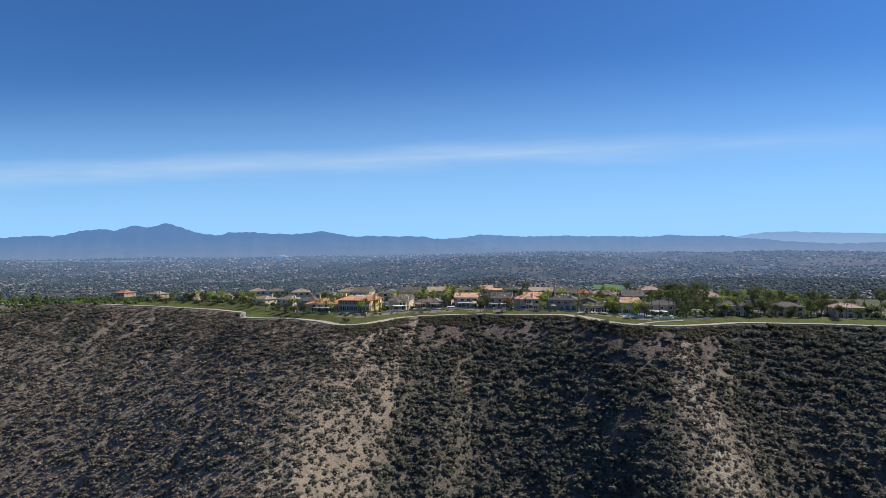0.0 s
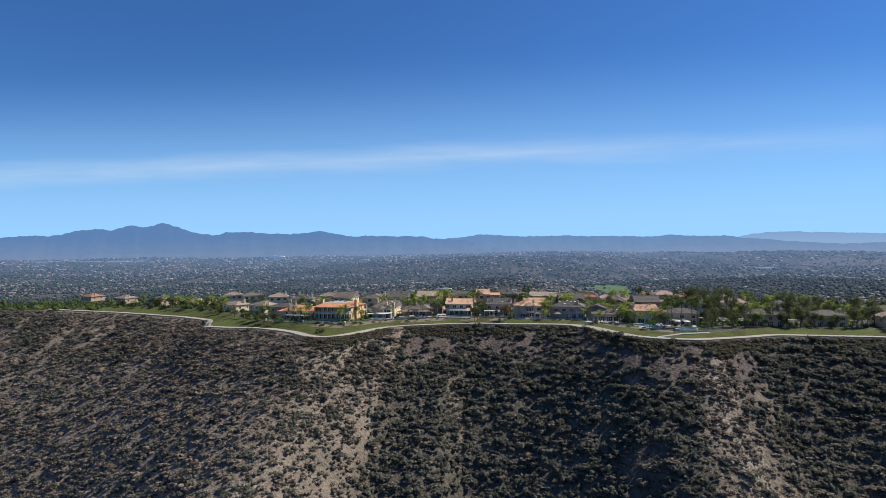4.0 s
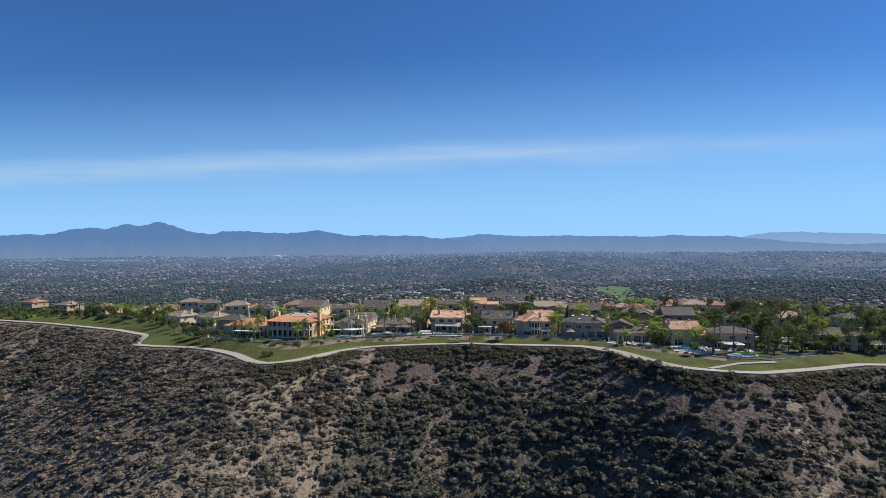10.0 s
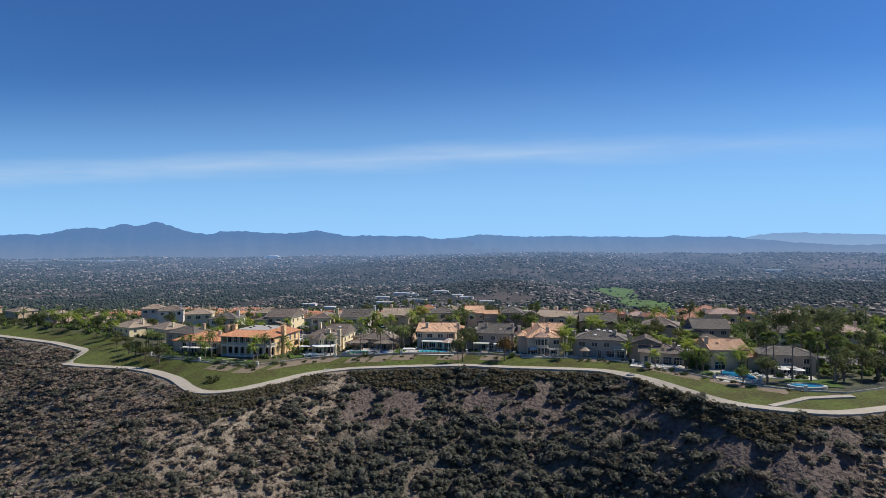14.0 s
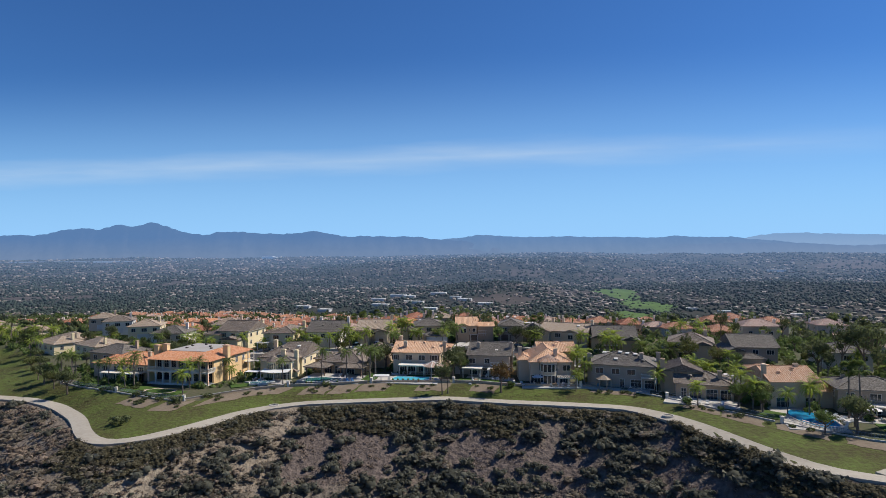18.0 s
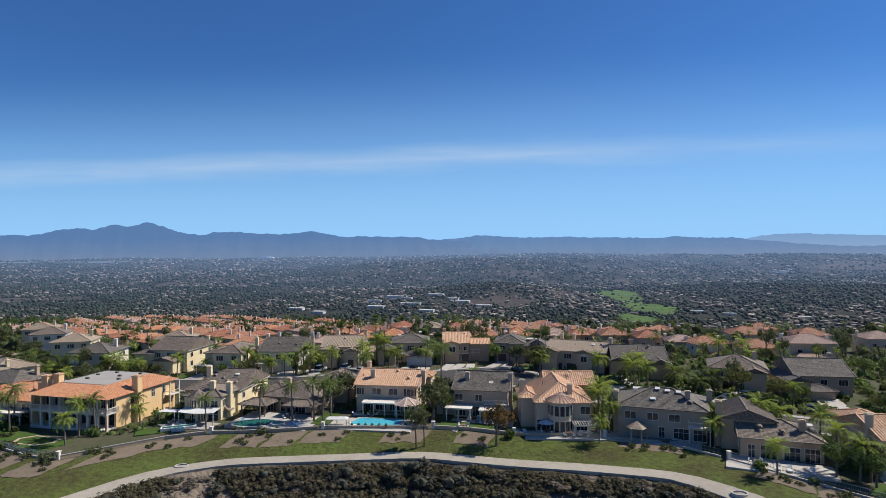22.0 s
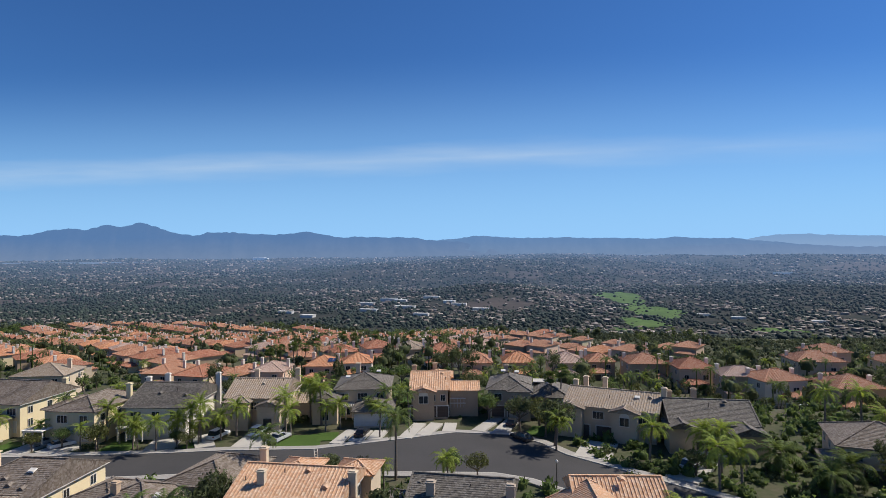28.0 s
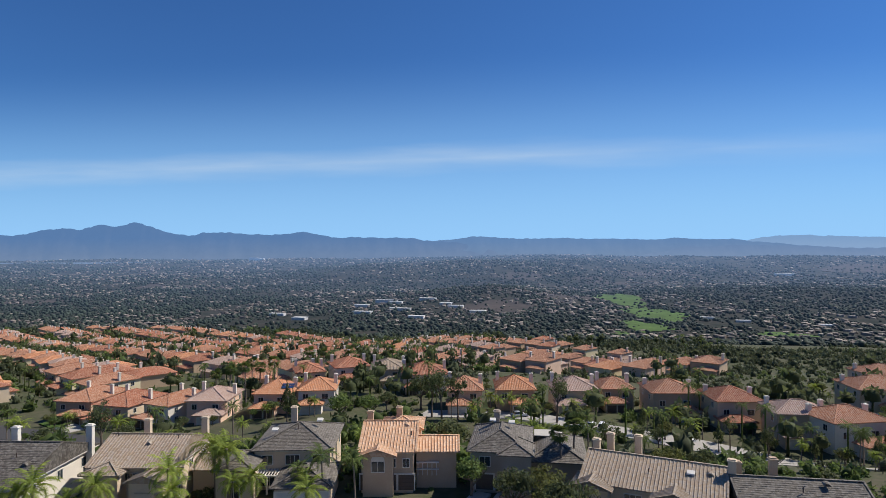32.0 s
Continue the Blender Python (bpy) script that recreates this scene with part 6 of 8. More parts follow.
bed_rng = random.Random(3)
for x0, depth, wide in ((-96, 5.5, 10), (-74, 6.0, 8), (-66, 5.0, 9), (-53, 5.0, 7), (-45.5, 5.5, 6), (-38.5, 5.0, 8), (-23, 5, 8), (-9, 5.0, 6.5), (21, 3.2, 5.5), (26, 3.4, 5.0), (40, 5.0, 6), (46, 6.0, 6), (54, 5.5, 7), (63, 4.5, 6), (-84, 6.0, 7)):
    b = Build()
    nx_, ny_ = 7, 4
    for j in range(ny_ + 1):
        for i in range(nx_ + 1):
            x = x0 + wide * i / nx_ - 0.5 * wide * j / ny_ * 0.5 + bed_rng.uniform(-.3, .3)
            y = float(yard_edge(x)) - 0.2 - depth * j / ny_ + bed_rng.uniform(-.4, .4) * (j == ny_)
            b.v.append((x, y, bank_z(x, y, 0.07)))
    for j in range(ny_):
        for i in range(nx_):
            k = j * (nx_ + 1) + i
            b.f.append((k, k + nx_ + 1, k + nx_ + 2, k + 1))
    solo("mulch_bed", b, M["mulch"], "bare tan mulch bed on the green bank", "planting bed", "mulch beds")


# ---------------------------------------------------------------- lawns, patios, pools
def patch_of(name, pts, material, label, category, lift=0.06, thick=0.25, kind=""):
    cx, cy = sum(p[0] for p in pts) / len(pts), sum(p[1] for p in pts) / len(pts)
    z = max(ground_at(*p) for p in pts) + lift
    b = Build().solid([(x - cx, y - cy, -thick - 0.5) for x, y in pts], [(x - cx, y - cy, 0) for x, y in pts])
    return solo(name, b, material, label, category, kind=kind, m=pose(cx, cy, z)), z


patch_of("lawn", [(-130.5, 494.5), (-123.5, 490.5), (-121.8, 494.5), (-128.0, 501.0)], M["lawn"], "mown green front lawn beside a court", "lawn", 0.1)
patch_of("driveway", [(-122.0, 489.5), (-115.0, 486.0), (-112.5, 490.5), (-120.0, 494.5)], M["concrete_pale"], "pale concrete driveway off the court", "driveway", 0.13, kind="structure")


def ring_of(cx, cy, rx, ry, n=20, turn=0.0, wob=0.0):
    out = []
    for i in range(n):
        a = 2 * math.pi * i / n
        r = 1 + wob * math.sin(2 * a + 0.6)
        x, y = rx * r * math.cos(a), ry * r * math.sin(a)
        out.append((cx + x * math.cos(turn) - y * math.sin(turn), cy + x * math.sin(turn) + y * math.cos(turn)))
    return out


def quad_of(cx, cy, w, d, turn):
    c, s = math.cos(radians(turn)), math.sin(radians(turn))
    return [(cx + c * x - s * y, cy + s * x + c * y) for x, y in ((-w / 2, -d / 2), (w / 2, -d / 2), (w / 2, d / 2), (-w / 2, d / 2))]


PAVED = []


def pool(pts, water, label, z, cx, cy, coping=0.45, cop="concrete_pale", rise=0.12):
    for px, py, w, d, turn, top in PAVED:
        c, s = math.cos(radians(-turn)), math.sin(radians(-turn))
        if abs(c * (cx - px) - s * (cy - py)) < w / 2 and abs(s * (cx - px) + c * (cy - py)) < d / 2:
            z = max(z, top + 0.01)
    ob = thing("swimming_pool", pose(cx, cy, z), label, "swimming pool", "pools")
    loc = [(x - cx, y - cy) for x, y in pts]
    n = len(loc)
    outer = []
    for x, y in loc:
        r = math.hypot(x, y)
        outer.append((x * (1 + coping / r), y * (1 + coping / r)))
    b = Build()
    for ring, h in ((loc, -0.4), (outer, -0.4), (outer, rise), (loc, rise)):
        b.v += [(x, y, h) for x, y in ring]
    for i in range(n):
        j = (i + 1) % n
        for k in range(4):
            m = (k + 1) % 4
            b.f.append((k * n + i, k * n + j, m * n + j, m * n + i))
    part("coping", b, M[cop], ob, "pale coping round the pool")
    part("water", Build().solid([(x, y, -0.4) for x, y in loc], [(x, y, rise - 0.07) for x, y in loc]), M[water], ob, "clear still pool water")
    return ob


for k, (cx, cy, w, d, t) in enumerate(((-94.5, 343.0, 19, 7, -20), (-113, 350.5, 20, 6, -22), (-72.0, 350, 7, 4, 30), (-38.6, 359, 3.6, 9.0, -3), (-24, 360.4, 10, 2.6, -3), (-8.5, 355.2, 11, 4.6, -12), (79, 318.5, 12, 9, -8), (55.5, 327.5, 4.5, 6, -40),
                        (-71, 400.5, 5.5, 6, 4), (-57.6, 403, 3, 6, 4), (-38.6, 405, 8, 7, 14), (-34, 408, 4, 5, 14), (6.0, 415, 4, 6, -20), (-93, 400, 4, 6, 2), (-107, 401, 8, 7, 2),
                        (-12, 437.5, 8, 4, 5), (-26, 437, 8, 5, 5), (10, 440, 10, 4, 0), (-50, 430, 10, 4, 5), (-4, 437, 5, 4, 5))):
    patch_of("lawn", quad_of(cx, cy, w, d, t), M["lawn"], "mown green garden lawn", "lawn", 0.07 + 0.008 * k)
for cx, cy, w, d, t in ((-67, 354.6, 12, 5, -12), (-48.5, 356.5, 18, 11, -8), (-27.8, 355.0, 17.5, 8.4, -2), (-26.6, 362.3, 14, 3.4, -3), (-5.5, 358.2, 13, 4, -6), (10.5, 350.8, 15, 5.0, 2), (26.5, 349.5, 17, 5.4, -15),
                        (44.0, 337.0, 16, 7.0, -20), (61.5, 325.5, 11, 18, -8), (76, 325.5, 13, 5, -10)):
    PAVED.append((cx, cy, w, d, t, patch_of("patio", quad_of(cx, cy, w, d, t), M["concrete_pale" if cx > -60 and cx != -67 else "concrete"], "pale paved garden patio", "patio", 0.05 + 0.006 * len(PAVED), kind="structure")[1]))
pool(quad_of(-27.0, 355.6, 9.2, 4.4, -2)[:1] + [(-22.6, 353.3), (-22.0, 355.9), (-22.4, 358.8), (-31.4, 359.1), (-32.4, 355.9)], "pool_water", "bright turquoise pool with pale coping behind a house", ground_at(-27, 356) + 0.12, -27.2, 355.6)
pool(ring_of(-52.4, 354.0, 4.0, 2.9, 22, -0.05, 0.16), "pool_green", "dark green kidney-shaped pool with pale deck", ground_at(-51, 353) + 0.12, -52.4, 354.0)
pool(ring_of(-47.3, 353.6, 1.25, 1.1, 14), "pool_green", "round raised spa beside the kidney pool", ground_at(-47, 353) + 0.2, -47.3, 353.6, 0.4, rise=0.35)
pool([(-95.5, 341.6), (-90.6, 340.6), (-88.4, 342.4), (-88.8, 344.6), (-94.4, 345.8), (-96.4, 344.0)], "pool_green", "long octagonal green pool with brick coping", ground_at(-92, 343) + 0.14, -92.4, 343.2, 0.7, "paving")
pool(ring_of(62.6, 325.0, 3.4, 7.4, 26, 0.25, 0.12), "pool_deep", "deep blue curved pool beside a balustrade", ground_at(62, 325) + 0.16, 62.6, 325.0, 0.5)
pool(ring_of(75.2, 313.4, 3.6, 2.4, 20, -0.2, 0.15), "pool_deep", "blue freeform pool with white edge", ground_at(75, 314) + 0.3, 75.2, 313.4, 0.8, rise=0.3)
pool(ring_of(26.5, 350.2, 4.6, 1.2, 18, -0.26, 0.1), "pool_green", "narrow dark lap pool along the fence", ground_at(26, 350) + 0.16, 26.5, 350.2, 0.5)
pool(ring_of(96, 507, 5.0, 3.0, 16), "pool_water", "turquoise pool behind a far tiled house", ground_at(96, 507) + 0.3, 96, 507)
pool(ring_of(1.8, 348.8 + 3.0, 1.6, 1.1, 14), "pool_green", "small round spa on a patio", ground_at(2, 351) + 0.2, 1.8, 351.8)

# cross-shaped fountain basin in front of the cream house
fb = thing("fountain", pose(-67.6, 351.6, ground_at(-67.6, 351.6) + 0.15, 0, 0, 28), "white cross-shaped reflecting basin in a paved garden", "fountain")
bs = Build()
for x0, x1, y0, y1 in ((-3.4, 3.4, -1.0, -0.7), (-3.4, 3.4, 0.7, 1.0), (-3.4, -3.1, -0.7, 0.7), (3.1, 3.4, -0.7, 0.7), (-1.3, 1.3, -2.3, -2.0), (-1.3, 1.3, 2.0, 2.3), (-1.3, -1.0, -2.0, -1.0), (1.0, 1.3, -2.0, -1.0), (-1.3, -1.0, 1.0, 2.0), (1.0, 1.3, 1.0, 2.0)):
    bs.box(x0, x1, y0, y1, 0, 0.55)
part("basin_rim", bs, M["trim_white"], fb)
part("water", Build().box(-3.1, 3.1, -0.7, 0.7, 0, 0.42).box(-1.0, 1.0, -2.0, -0.7, 0, 0.42).box(-1.0, 1.0, 0.7, 2.0, 0, 0.42), M["pool_green"], fb, "dark still water")

# balustrade round the big pool
bal = thing("balustrade", pose(62.6, 325.0, ground_at(62, 325) - 0.1), "white curved stone balustrade below the big pool", "balustrade")
pts = [p for p in ring_of(0, 0, 4.6, 8.8, 60, 0.25, 0.1) if p[1] < -3.5 or (p[0] > 3.2 and p[1] < 2)]
pts.sort(key=lambda p: math.atan2(p[1], p[0]))
for a, b in zip(pts, pts[1:]):
    if math.dist(a, b) < 2:
        part("top_rail", Build().beam((*a, 1.05), (*b, 1.05), 0.3, 0.12), M["trim_white"], bal)
        part("baluster", Build().tube(a[0], a[1], -0.6, 1.0, 0.10, 0.08, 6), M["trim_white"], bal)


# ---------------------------------------------------------------- garden furniture
def lounger(x, y, turn, colour="canvas"):
    ob = thing("sun_lounger", pose(x, y, ground_at(x, y) + 0.08, 0, 0, turn), "low sun lounger with pale cushion on a patio", "lounger", "sun loungers")
    part("seat", Build().box(-0.33, 0.33, -0.95, 0.35, 0.28, 0.42), M[colour], ob)
    part("backrest", Build().solid([(-.33, .35, .3), (.33, .35, .3), (.33, .42, .42), (-.33, .42, .42)], [(-.33, .85, .75), (.33, .85, .75), (.33, .9, .87), (-.33, .9, .87)]), M[colour], ob)
    for sx in (-.28, .28):
        for sy in (-.85, .3):
            part("leg", Build().box(sx - .03, sx + .03, sy - .03, sy + .03, 0, .28), M["wood"], ob)


def table_set(x, y, umbrella=False, colour="canvas"):
    z = ground_at(x, y) + 0.08
    ob = thing("garden_table", pose(x, y, z), "round garden table on a patio", "table", "garden tables")
    part("tabletop", Build().tube(0, 0, 0.7, 0.75, 0.65, n=12), M["wood"], ob)
    part("pedestal", Build().tube(0, 0, 0, 0.7, 0.08), M["iron"], ob)
    for i in range(4):
        a = math.pi / 4 + math.pi / 2 * i
        ch = thing("garden_chair", pose(x + 1.15 * math.cos(a), y + 1.15 * math.sin(a), z, 0, 0, math.degrees(a) - 90), "small pale garden chair at a table", "chair", "garden chairs")
        part("seat", Build().box(-.25, .25, -.25, .25, .4, .46), M[colour], ch)
        part("backrest", Build().box(-.25, .25, .21, .26, .46, .92), M[colour], ch)
        part("leg", Build().box(-.24, -.19, -.24, -.19, 0, .4).box(.19, .24, -.24, -.19, 0, .4).box(-.24, -.19, .19, .24, 0, .4).box(.19, .24, .19, .24, 0, .4), M["iron"], ch)
    if umbrella:
        um = thing("parasol", pose(x, y, z), "pale fabric parasol over a garden table", "parasol", "parasols")
        part("canopy", Build().tube(0, 0, 2.15, 2.75, 1.6, 0.05, 8), M["canvas"], um)
        part("pole", Build().tube(0, 0, 0.75, 2.2, 0.04), M["wood"], um)


for x, y, t in ((-43.9, 352.6, 25), (-42.6, 352.8, 25), (-32.6, 361, 90), (-31, 353.0, 95), (66.8, 329, -60), (67.6, 327, -65), (68.2, 324.8, -70), (68.4, 322.6, -75), (3.2, 350.4, 20), (13.6, 350.6, -10), (15.0, 350.2, -10),
                (22.5, 350.8, -15), (24.2, 353.0, -15), (30.5, 349.8, -15), (-55.8, 355.6, 10), (43, 335.5, -20), (44.6, 335.0, -20), (47.6, 334.0, -20), (-4.6, 356.6, 0), (-3.4, 356.4, 0)):
    lounger(x, y, t, "cushion_blue" if x < -42 or 22 < x < 25 else "canvas")
for x, y, u in ((7.2, 351.2, True), (11.4, 350.2, False), (16.2, 351.4, False), (-9.0, 353.6, False), (-46.6, 358.6, False), (-29.0, 361.6, False), (-70.4, 355.2, False), (40.6, 337.6, False), (75.0, 326.0, True), (78.6, 325.2, True), (27.4, 352.4, False), (-7.4, 359.2, False)):
    table_set(x, y, u)
cab = thing("cabana", pose(-34.8, 353.8, ground_at(-35, 354) + 0.08, 0, 0, 4), "low white draped cabana beside the pool", "cabana")
part("roof_cloth", Build().box(-2.2, 2.2, -1.0, 1.0, 1.35, 1.45).solid([(-2.2, -1, 1.45), (2.2, -1, 1.45), (2.2, 1, 1.45), (-2.2, 1, 1.45)], [(-1.6, -.2, 1.75), (1.6, -.2, 1.75), (1.6, .2, 1.75), (-1.6, .2, 1.75)]), M["canvas"], cab)
for sx in (-2.1, 0, 2.1):
    for sy in (-.9, .9):
        part("post", Build().box(sx - .06, sx + .06, sy - .06, sy + .06, 0, 1.35), M["trim_white"], cab)
for x, y in ((-31.4, 352.5), (-30, 352.5), (-28.6, 352.5), (-27.2, 352.5), (-25.8, 352.5), (-24.4, 352.5), (-53, 349.6), (-54.6, 350.2), (-49.6, 349.8), (-46, 350), (-20.6, 353.4)):
    pt = thing("plant_pot", pose(x, y, ground_at(x, y) + 0.06), "clay pot with a small clipped plant", "plant pot", "plant pots")
    part("pot", Build().tube(0, 0, 0, 0.5, 0.2, 0.28), M["tile_rust"], pt)
    part("plant", Build().tube(0, 0, 0.5, 0.75, 0.24, 0.3).tube(0, 0, 0.75, 1.0, 0.3, 0.1), M["leaf_mid"], pt)
for i in range(10):
    st = patch_of("stepping_stone", quad_of(-10.6 + i * 0.16, 351.8 + i * 0.62, 0.9, 0.45, -12), M["concrete_pale"], "pale stepping stone across a lawn", "stepping stone", 0.12, 0.1)[0]
    tagged(st, group="stepping stones")


# ---------------------------------------------------------------- cars
PAINT = {}


def car_mesh(paint):
    key = paint
    if key not in PAINT:
        PAINT[key] = shade("car_paint_" + str(len(PAINT)), paint, [c * 0.9 for c in paint], 1, 8, 0.25, 0.0, spec=0.6)
    return PAINT[key]


def car(x, y, z, turn, paint, label, long=4.7, high=1.45, van=False):
    ob = thing("car", pose(x, y, z, 0, 0, turn), label, "car", "parked cars")
    L, W = long / 2, 0.92
    m = car_mesh(paint)
    b = Build()
    b.solid([(-L, -W, .28), (L, -W, .28), (L, W, .28), (-L, W, .28)], [(-L + .05, -W + .02, .62), (L - .05, -W + .02, .62), (L - .05, W - .02, .62), (-L + .05, W - .02, .62)])
    b.solid([(-L + .05, -W + .02, .62), (L - .05, -W + .02, .62), (L - .05, W - .02, .62), (-L + .05, W - .02, .62)],
            [(-L + .15, -W + .08, .88), (L - .35, -W + .1, .82), (L - .35, W - .1, .82), (-L + .15, W - .08, .88)])
    part("body", b, m, ob)
    r0, r1 = (-L + .25, L - 1.35) if van else (-L + .55, L - 1.45)
    part("cabin_glass", Build().solid([(r0, -.8, .86), (r1, -.8, .84), (r1, .8, .84), (r0, .8, .86)], [(r0 + .35, -.64, high - .06), (r1 - .75, -.64, high - .06), (r1 - .75, .64, high - .06), (r0 + .35, .64, high - .06)]), M["glass"], ob)
    part("roof_panel", Build().solid([(r0 + .33, -.66, high - .06), (r1 - .73, -.66, high - .06), (r1 - .73, .66, high - .06), (r0 + .33, .66, high - .06)], [(r0 + .42, -.58, high), (r1 - .82, -.58, high), (r1 - .82, .58, high), (r0 + .42, .58, high)]), m, ob)
    for sx in (-L + .85, L - .9):
        for sy in (-1, 1):
            n = 12
            ring = [(sx + .33 * math.cos(2 * math.pi * i / n), .33 + .33 * math.sin(2 * math.pi * i / n)) for i in range(n)]
            wb = Build().solid([(a, sy * .72 - .11, c) for a, c in ring], [(a, sy * .72 + .22 - .11, c) for a, c in ring])
            wo = part("wheel", wb, M["rubber"], ob)
            rg = [(sx + .19 * math.cos(2 * math.pi * i / n), .33 + .19 * math.sin(2 * math.pi * i / n)) for i in range(n)]
            part("rim", Build().solid([(a, sy * .84 - .02, c) for a, c in rg], [(a, sy * .84 + .02, c) for a, c in rg]), M["chrome"], wo)
    for sy in (-.6, .6):
        part("headlight", Build().box(L - .08, L - .02, sy - .18, sy + .18, .6, .72), M["trim_white"], ob)
        part("tail_light", Build().box(-L + .0, -L + .06, sy - .15, sy + .15, .65, .78), M["tile_red"], ob)


white, black, silver, blue, grey_p = (0.78, 0.78, 0.77), (0.02, 0.02, 0.025), (0.45, 0.46, 0.47), (0.03, 0.06, 0.14), (0.12, 0.125, 0.13)
for x, y, t, p, lab, van in ((-87.1, 401.6, 70, silver, "silver saloon parked on a driveway", False), (-82.2, 400.2, 55, white, "white saloon parked on a driveway", False), (-54.6, 405.8, 80, white, "white pickup-like van parked on a driveway", True),
                             (-47.6, 408.0, 82, white, "white van parked in front of garages", True), (-42.2, 405.0, 75, silver, "silver car half hidden by palms", False), (-27.6, 412.6 - 3.5, 85, black, "black car parked on a driveway", False),
                             (0.9, 418.2, 80, black, "black car parked before a garage", False), (2.6, 409.0, 130, black, "black car parked at the kerb", False), (-61.6, 379.4, 80, silver, "silver car beside a cream house", False),
                             (29.4, 396.6, 50, white, "white van under palm trees", True), (69.5, 444.6, 130, white, "white car on the lower drive", False), (21.8, 485.2, 70, white, "white car below the bank", False),
                             (24.4, 483.6, 70, white, "white van below the bank", True), (41.0, 473.0, 60, white, "white van in the shade below the bank", True), (4.8, 494.6, 20, silver, "silver car on the lower drive", False),
                             (-100, 401, 88, grey_p, "dark grey car parked on a driveway", False), (56, 384.6, 60, blue, "dark blue car parked beside olive trees", False), (-21.0, 383.8, 90, grey_p, "dark grey car beside a garage", False),
                             (-134.5, 490.4, -20, grey_p, "dark grey car in the court", False), (66, 374, 55, blue, "dark blue car at a garage", False)):
    car(x, y, ground_at(x, y) + (0.26 if y < 430 else 0.16), t, p, lab, 4.9 if van else 4.6, 1.75 if van else 1.42, van)

# street lamp and ladder
lp = thing("street_lamp", pose(7.2, 386.0, ground_at(7.2, 386) + 0.1), "slim dark street lamp with a pale globe", "street lamp")
part("pole", Build().tube(0, 0, 0, 4.0, 0.09, 0.06), M["iron"], lp)
part("globe", Build().tube(0, 0, 4.0, 4.3, 0.12, 0.24).tube(0, 0, 4.3, 4.55, 0.24, 0.05), M["trim_white"], lp)

# hedge and mesh fence on the bank behind the street houses
hf = thing("bank_fence", pose(20, 462, 0), "dark mesh fence along the green bank", "fence")
o = Vector((20, 462, 0))
fl = [(-8, 470), (6, 469), (20, 463), (36, 458), (52, 446), (66, 434)]
for a, b in zip(fl, fl[1:]):
    a, b = Vector((*a, ground_at(*a))) - o, Vector((*b, ground_at(*b))) - o
    for i in range(6):
        p = a.lerp(b, i / 6)
        part("post", Build().box(p.x - .05, p.x + .05, p.y - .05, p.y + .05, p.z, p.z + 1.6), M["iron"], hf)
    part("top_rail", Build().beam(a + Vector((0, 0, 1.55)), b + Vector((0, 0, 1.55)), 0.06, 0.06), M["iron"], hf)
    part("mid_rail", Build().beam(a + Vector((0, 0, 0.8)), b + Vector((0, 0, 0.8)), 0.05, 0.05), M["iron"], hf)
# ---------------------------------------------------------------- trees
def mesh_of(name, v, f, material):
    me = bpy.data.meshes.new(name)
    me.from_pydata(v, [], f)
    me.materials.append(material)
    me.update()
    return me


def palm_crown(seed, fronds, length, droop, leaflets, width, up=0.9):
    r = random.Random(seed)
    v, f = [], []
    for i in range(fronds):
        az = 2 * math.pi * i / fronds * 2.4 + r.uniform(-.3, .3)
        el = up * (1 - i / fronds * 1.35) + r.uniform(-.12, .12)
        L = length * r.uniform(0.85, 1.1)
        pts = []
        p = Vector((0, 0, 0))
        for k in range(9):
            pts.append(p.copy())
            d = Vector((math.cos(az) * math.cos(el), math.sin(az) * math.cos(el), math.sin(el)))
            p += d * L / 8
            el -= droop / 8 * (0.6 + k * 0.12)
        side = Vector((-math.sin(az), math.cos(az), 0))
        for k in range(leaflets):
            t = 0.12 + 0.88 * k / (leaflets - 1)
            a = min(int(t * 8), 7)
            q = pts[a].lerp(pts[a + 1], t * 8 - a)
            ax = (pts[a + 1] - pts[a]).normalized()
            w = width * math.sin(math.pi * min(1, 0.18 + 0.8 * t)) * r.uniform(.8, 1.15)
            for s in (-1, 1):
                tip = q + side * s * w + ax * w * 0.45 + Vector((0, 0, -w * r.uniform(0.25, 0.6)))
                n = len(v)
                h = L / leaflets * 0.42
                v += [tuple(q - ax * h), tuple(q + ax * h), tuple(tip)]
                f.append((n, n + 1, n + 2))
    return v, f


def fan_crown(seed, leaves, reach):
    r = random.Random(seed)
    v, f = [], []
    for i in range(leaves):
        az, el = r.uniform(0, 2 * math.pi), 1.2 - 2.0 * (i + 0.5) / leaves
        d = Vector((math.cos(az) * math.cos(el), math.sin(az) * math.cos(el), math.sin(el)))
        c = d * reach * 0.55
        side = Vector((-math.sin(az), math.cos(az), 0))
        upv = side.cross(d)
        for k in range(9):
            a = -1.5 + 3.0 * k / 8
            tip = c + (d * math.cos(a) + side * math.sin(a)) * reach * 0.5 + Vector((0, 0, -0.15 * reach * r.random()))
            e = (d * math.cos(a + .17) + side * math.sin(a + .17)) * reach * 0.28
            g = (d * math.cos(a - .17) + side * math.sin(a - .17)) * reach * 0.28
            n = len(v)
            v += [tuple(c * 0.9), tuple(c + g), tuple(tip), tuple(c + e)]
            f.append((n, n + 1, n + 2, n + 3))
    return v, f


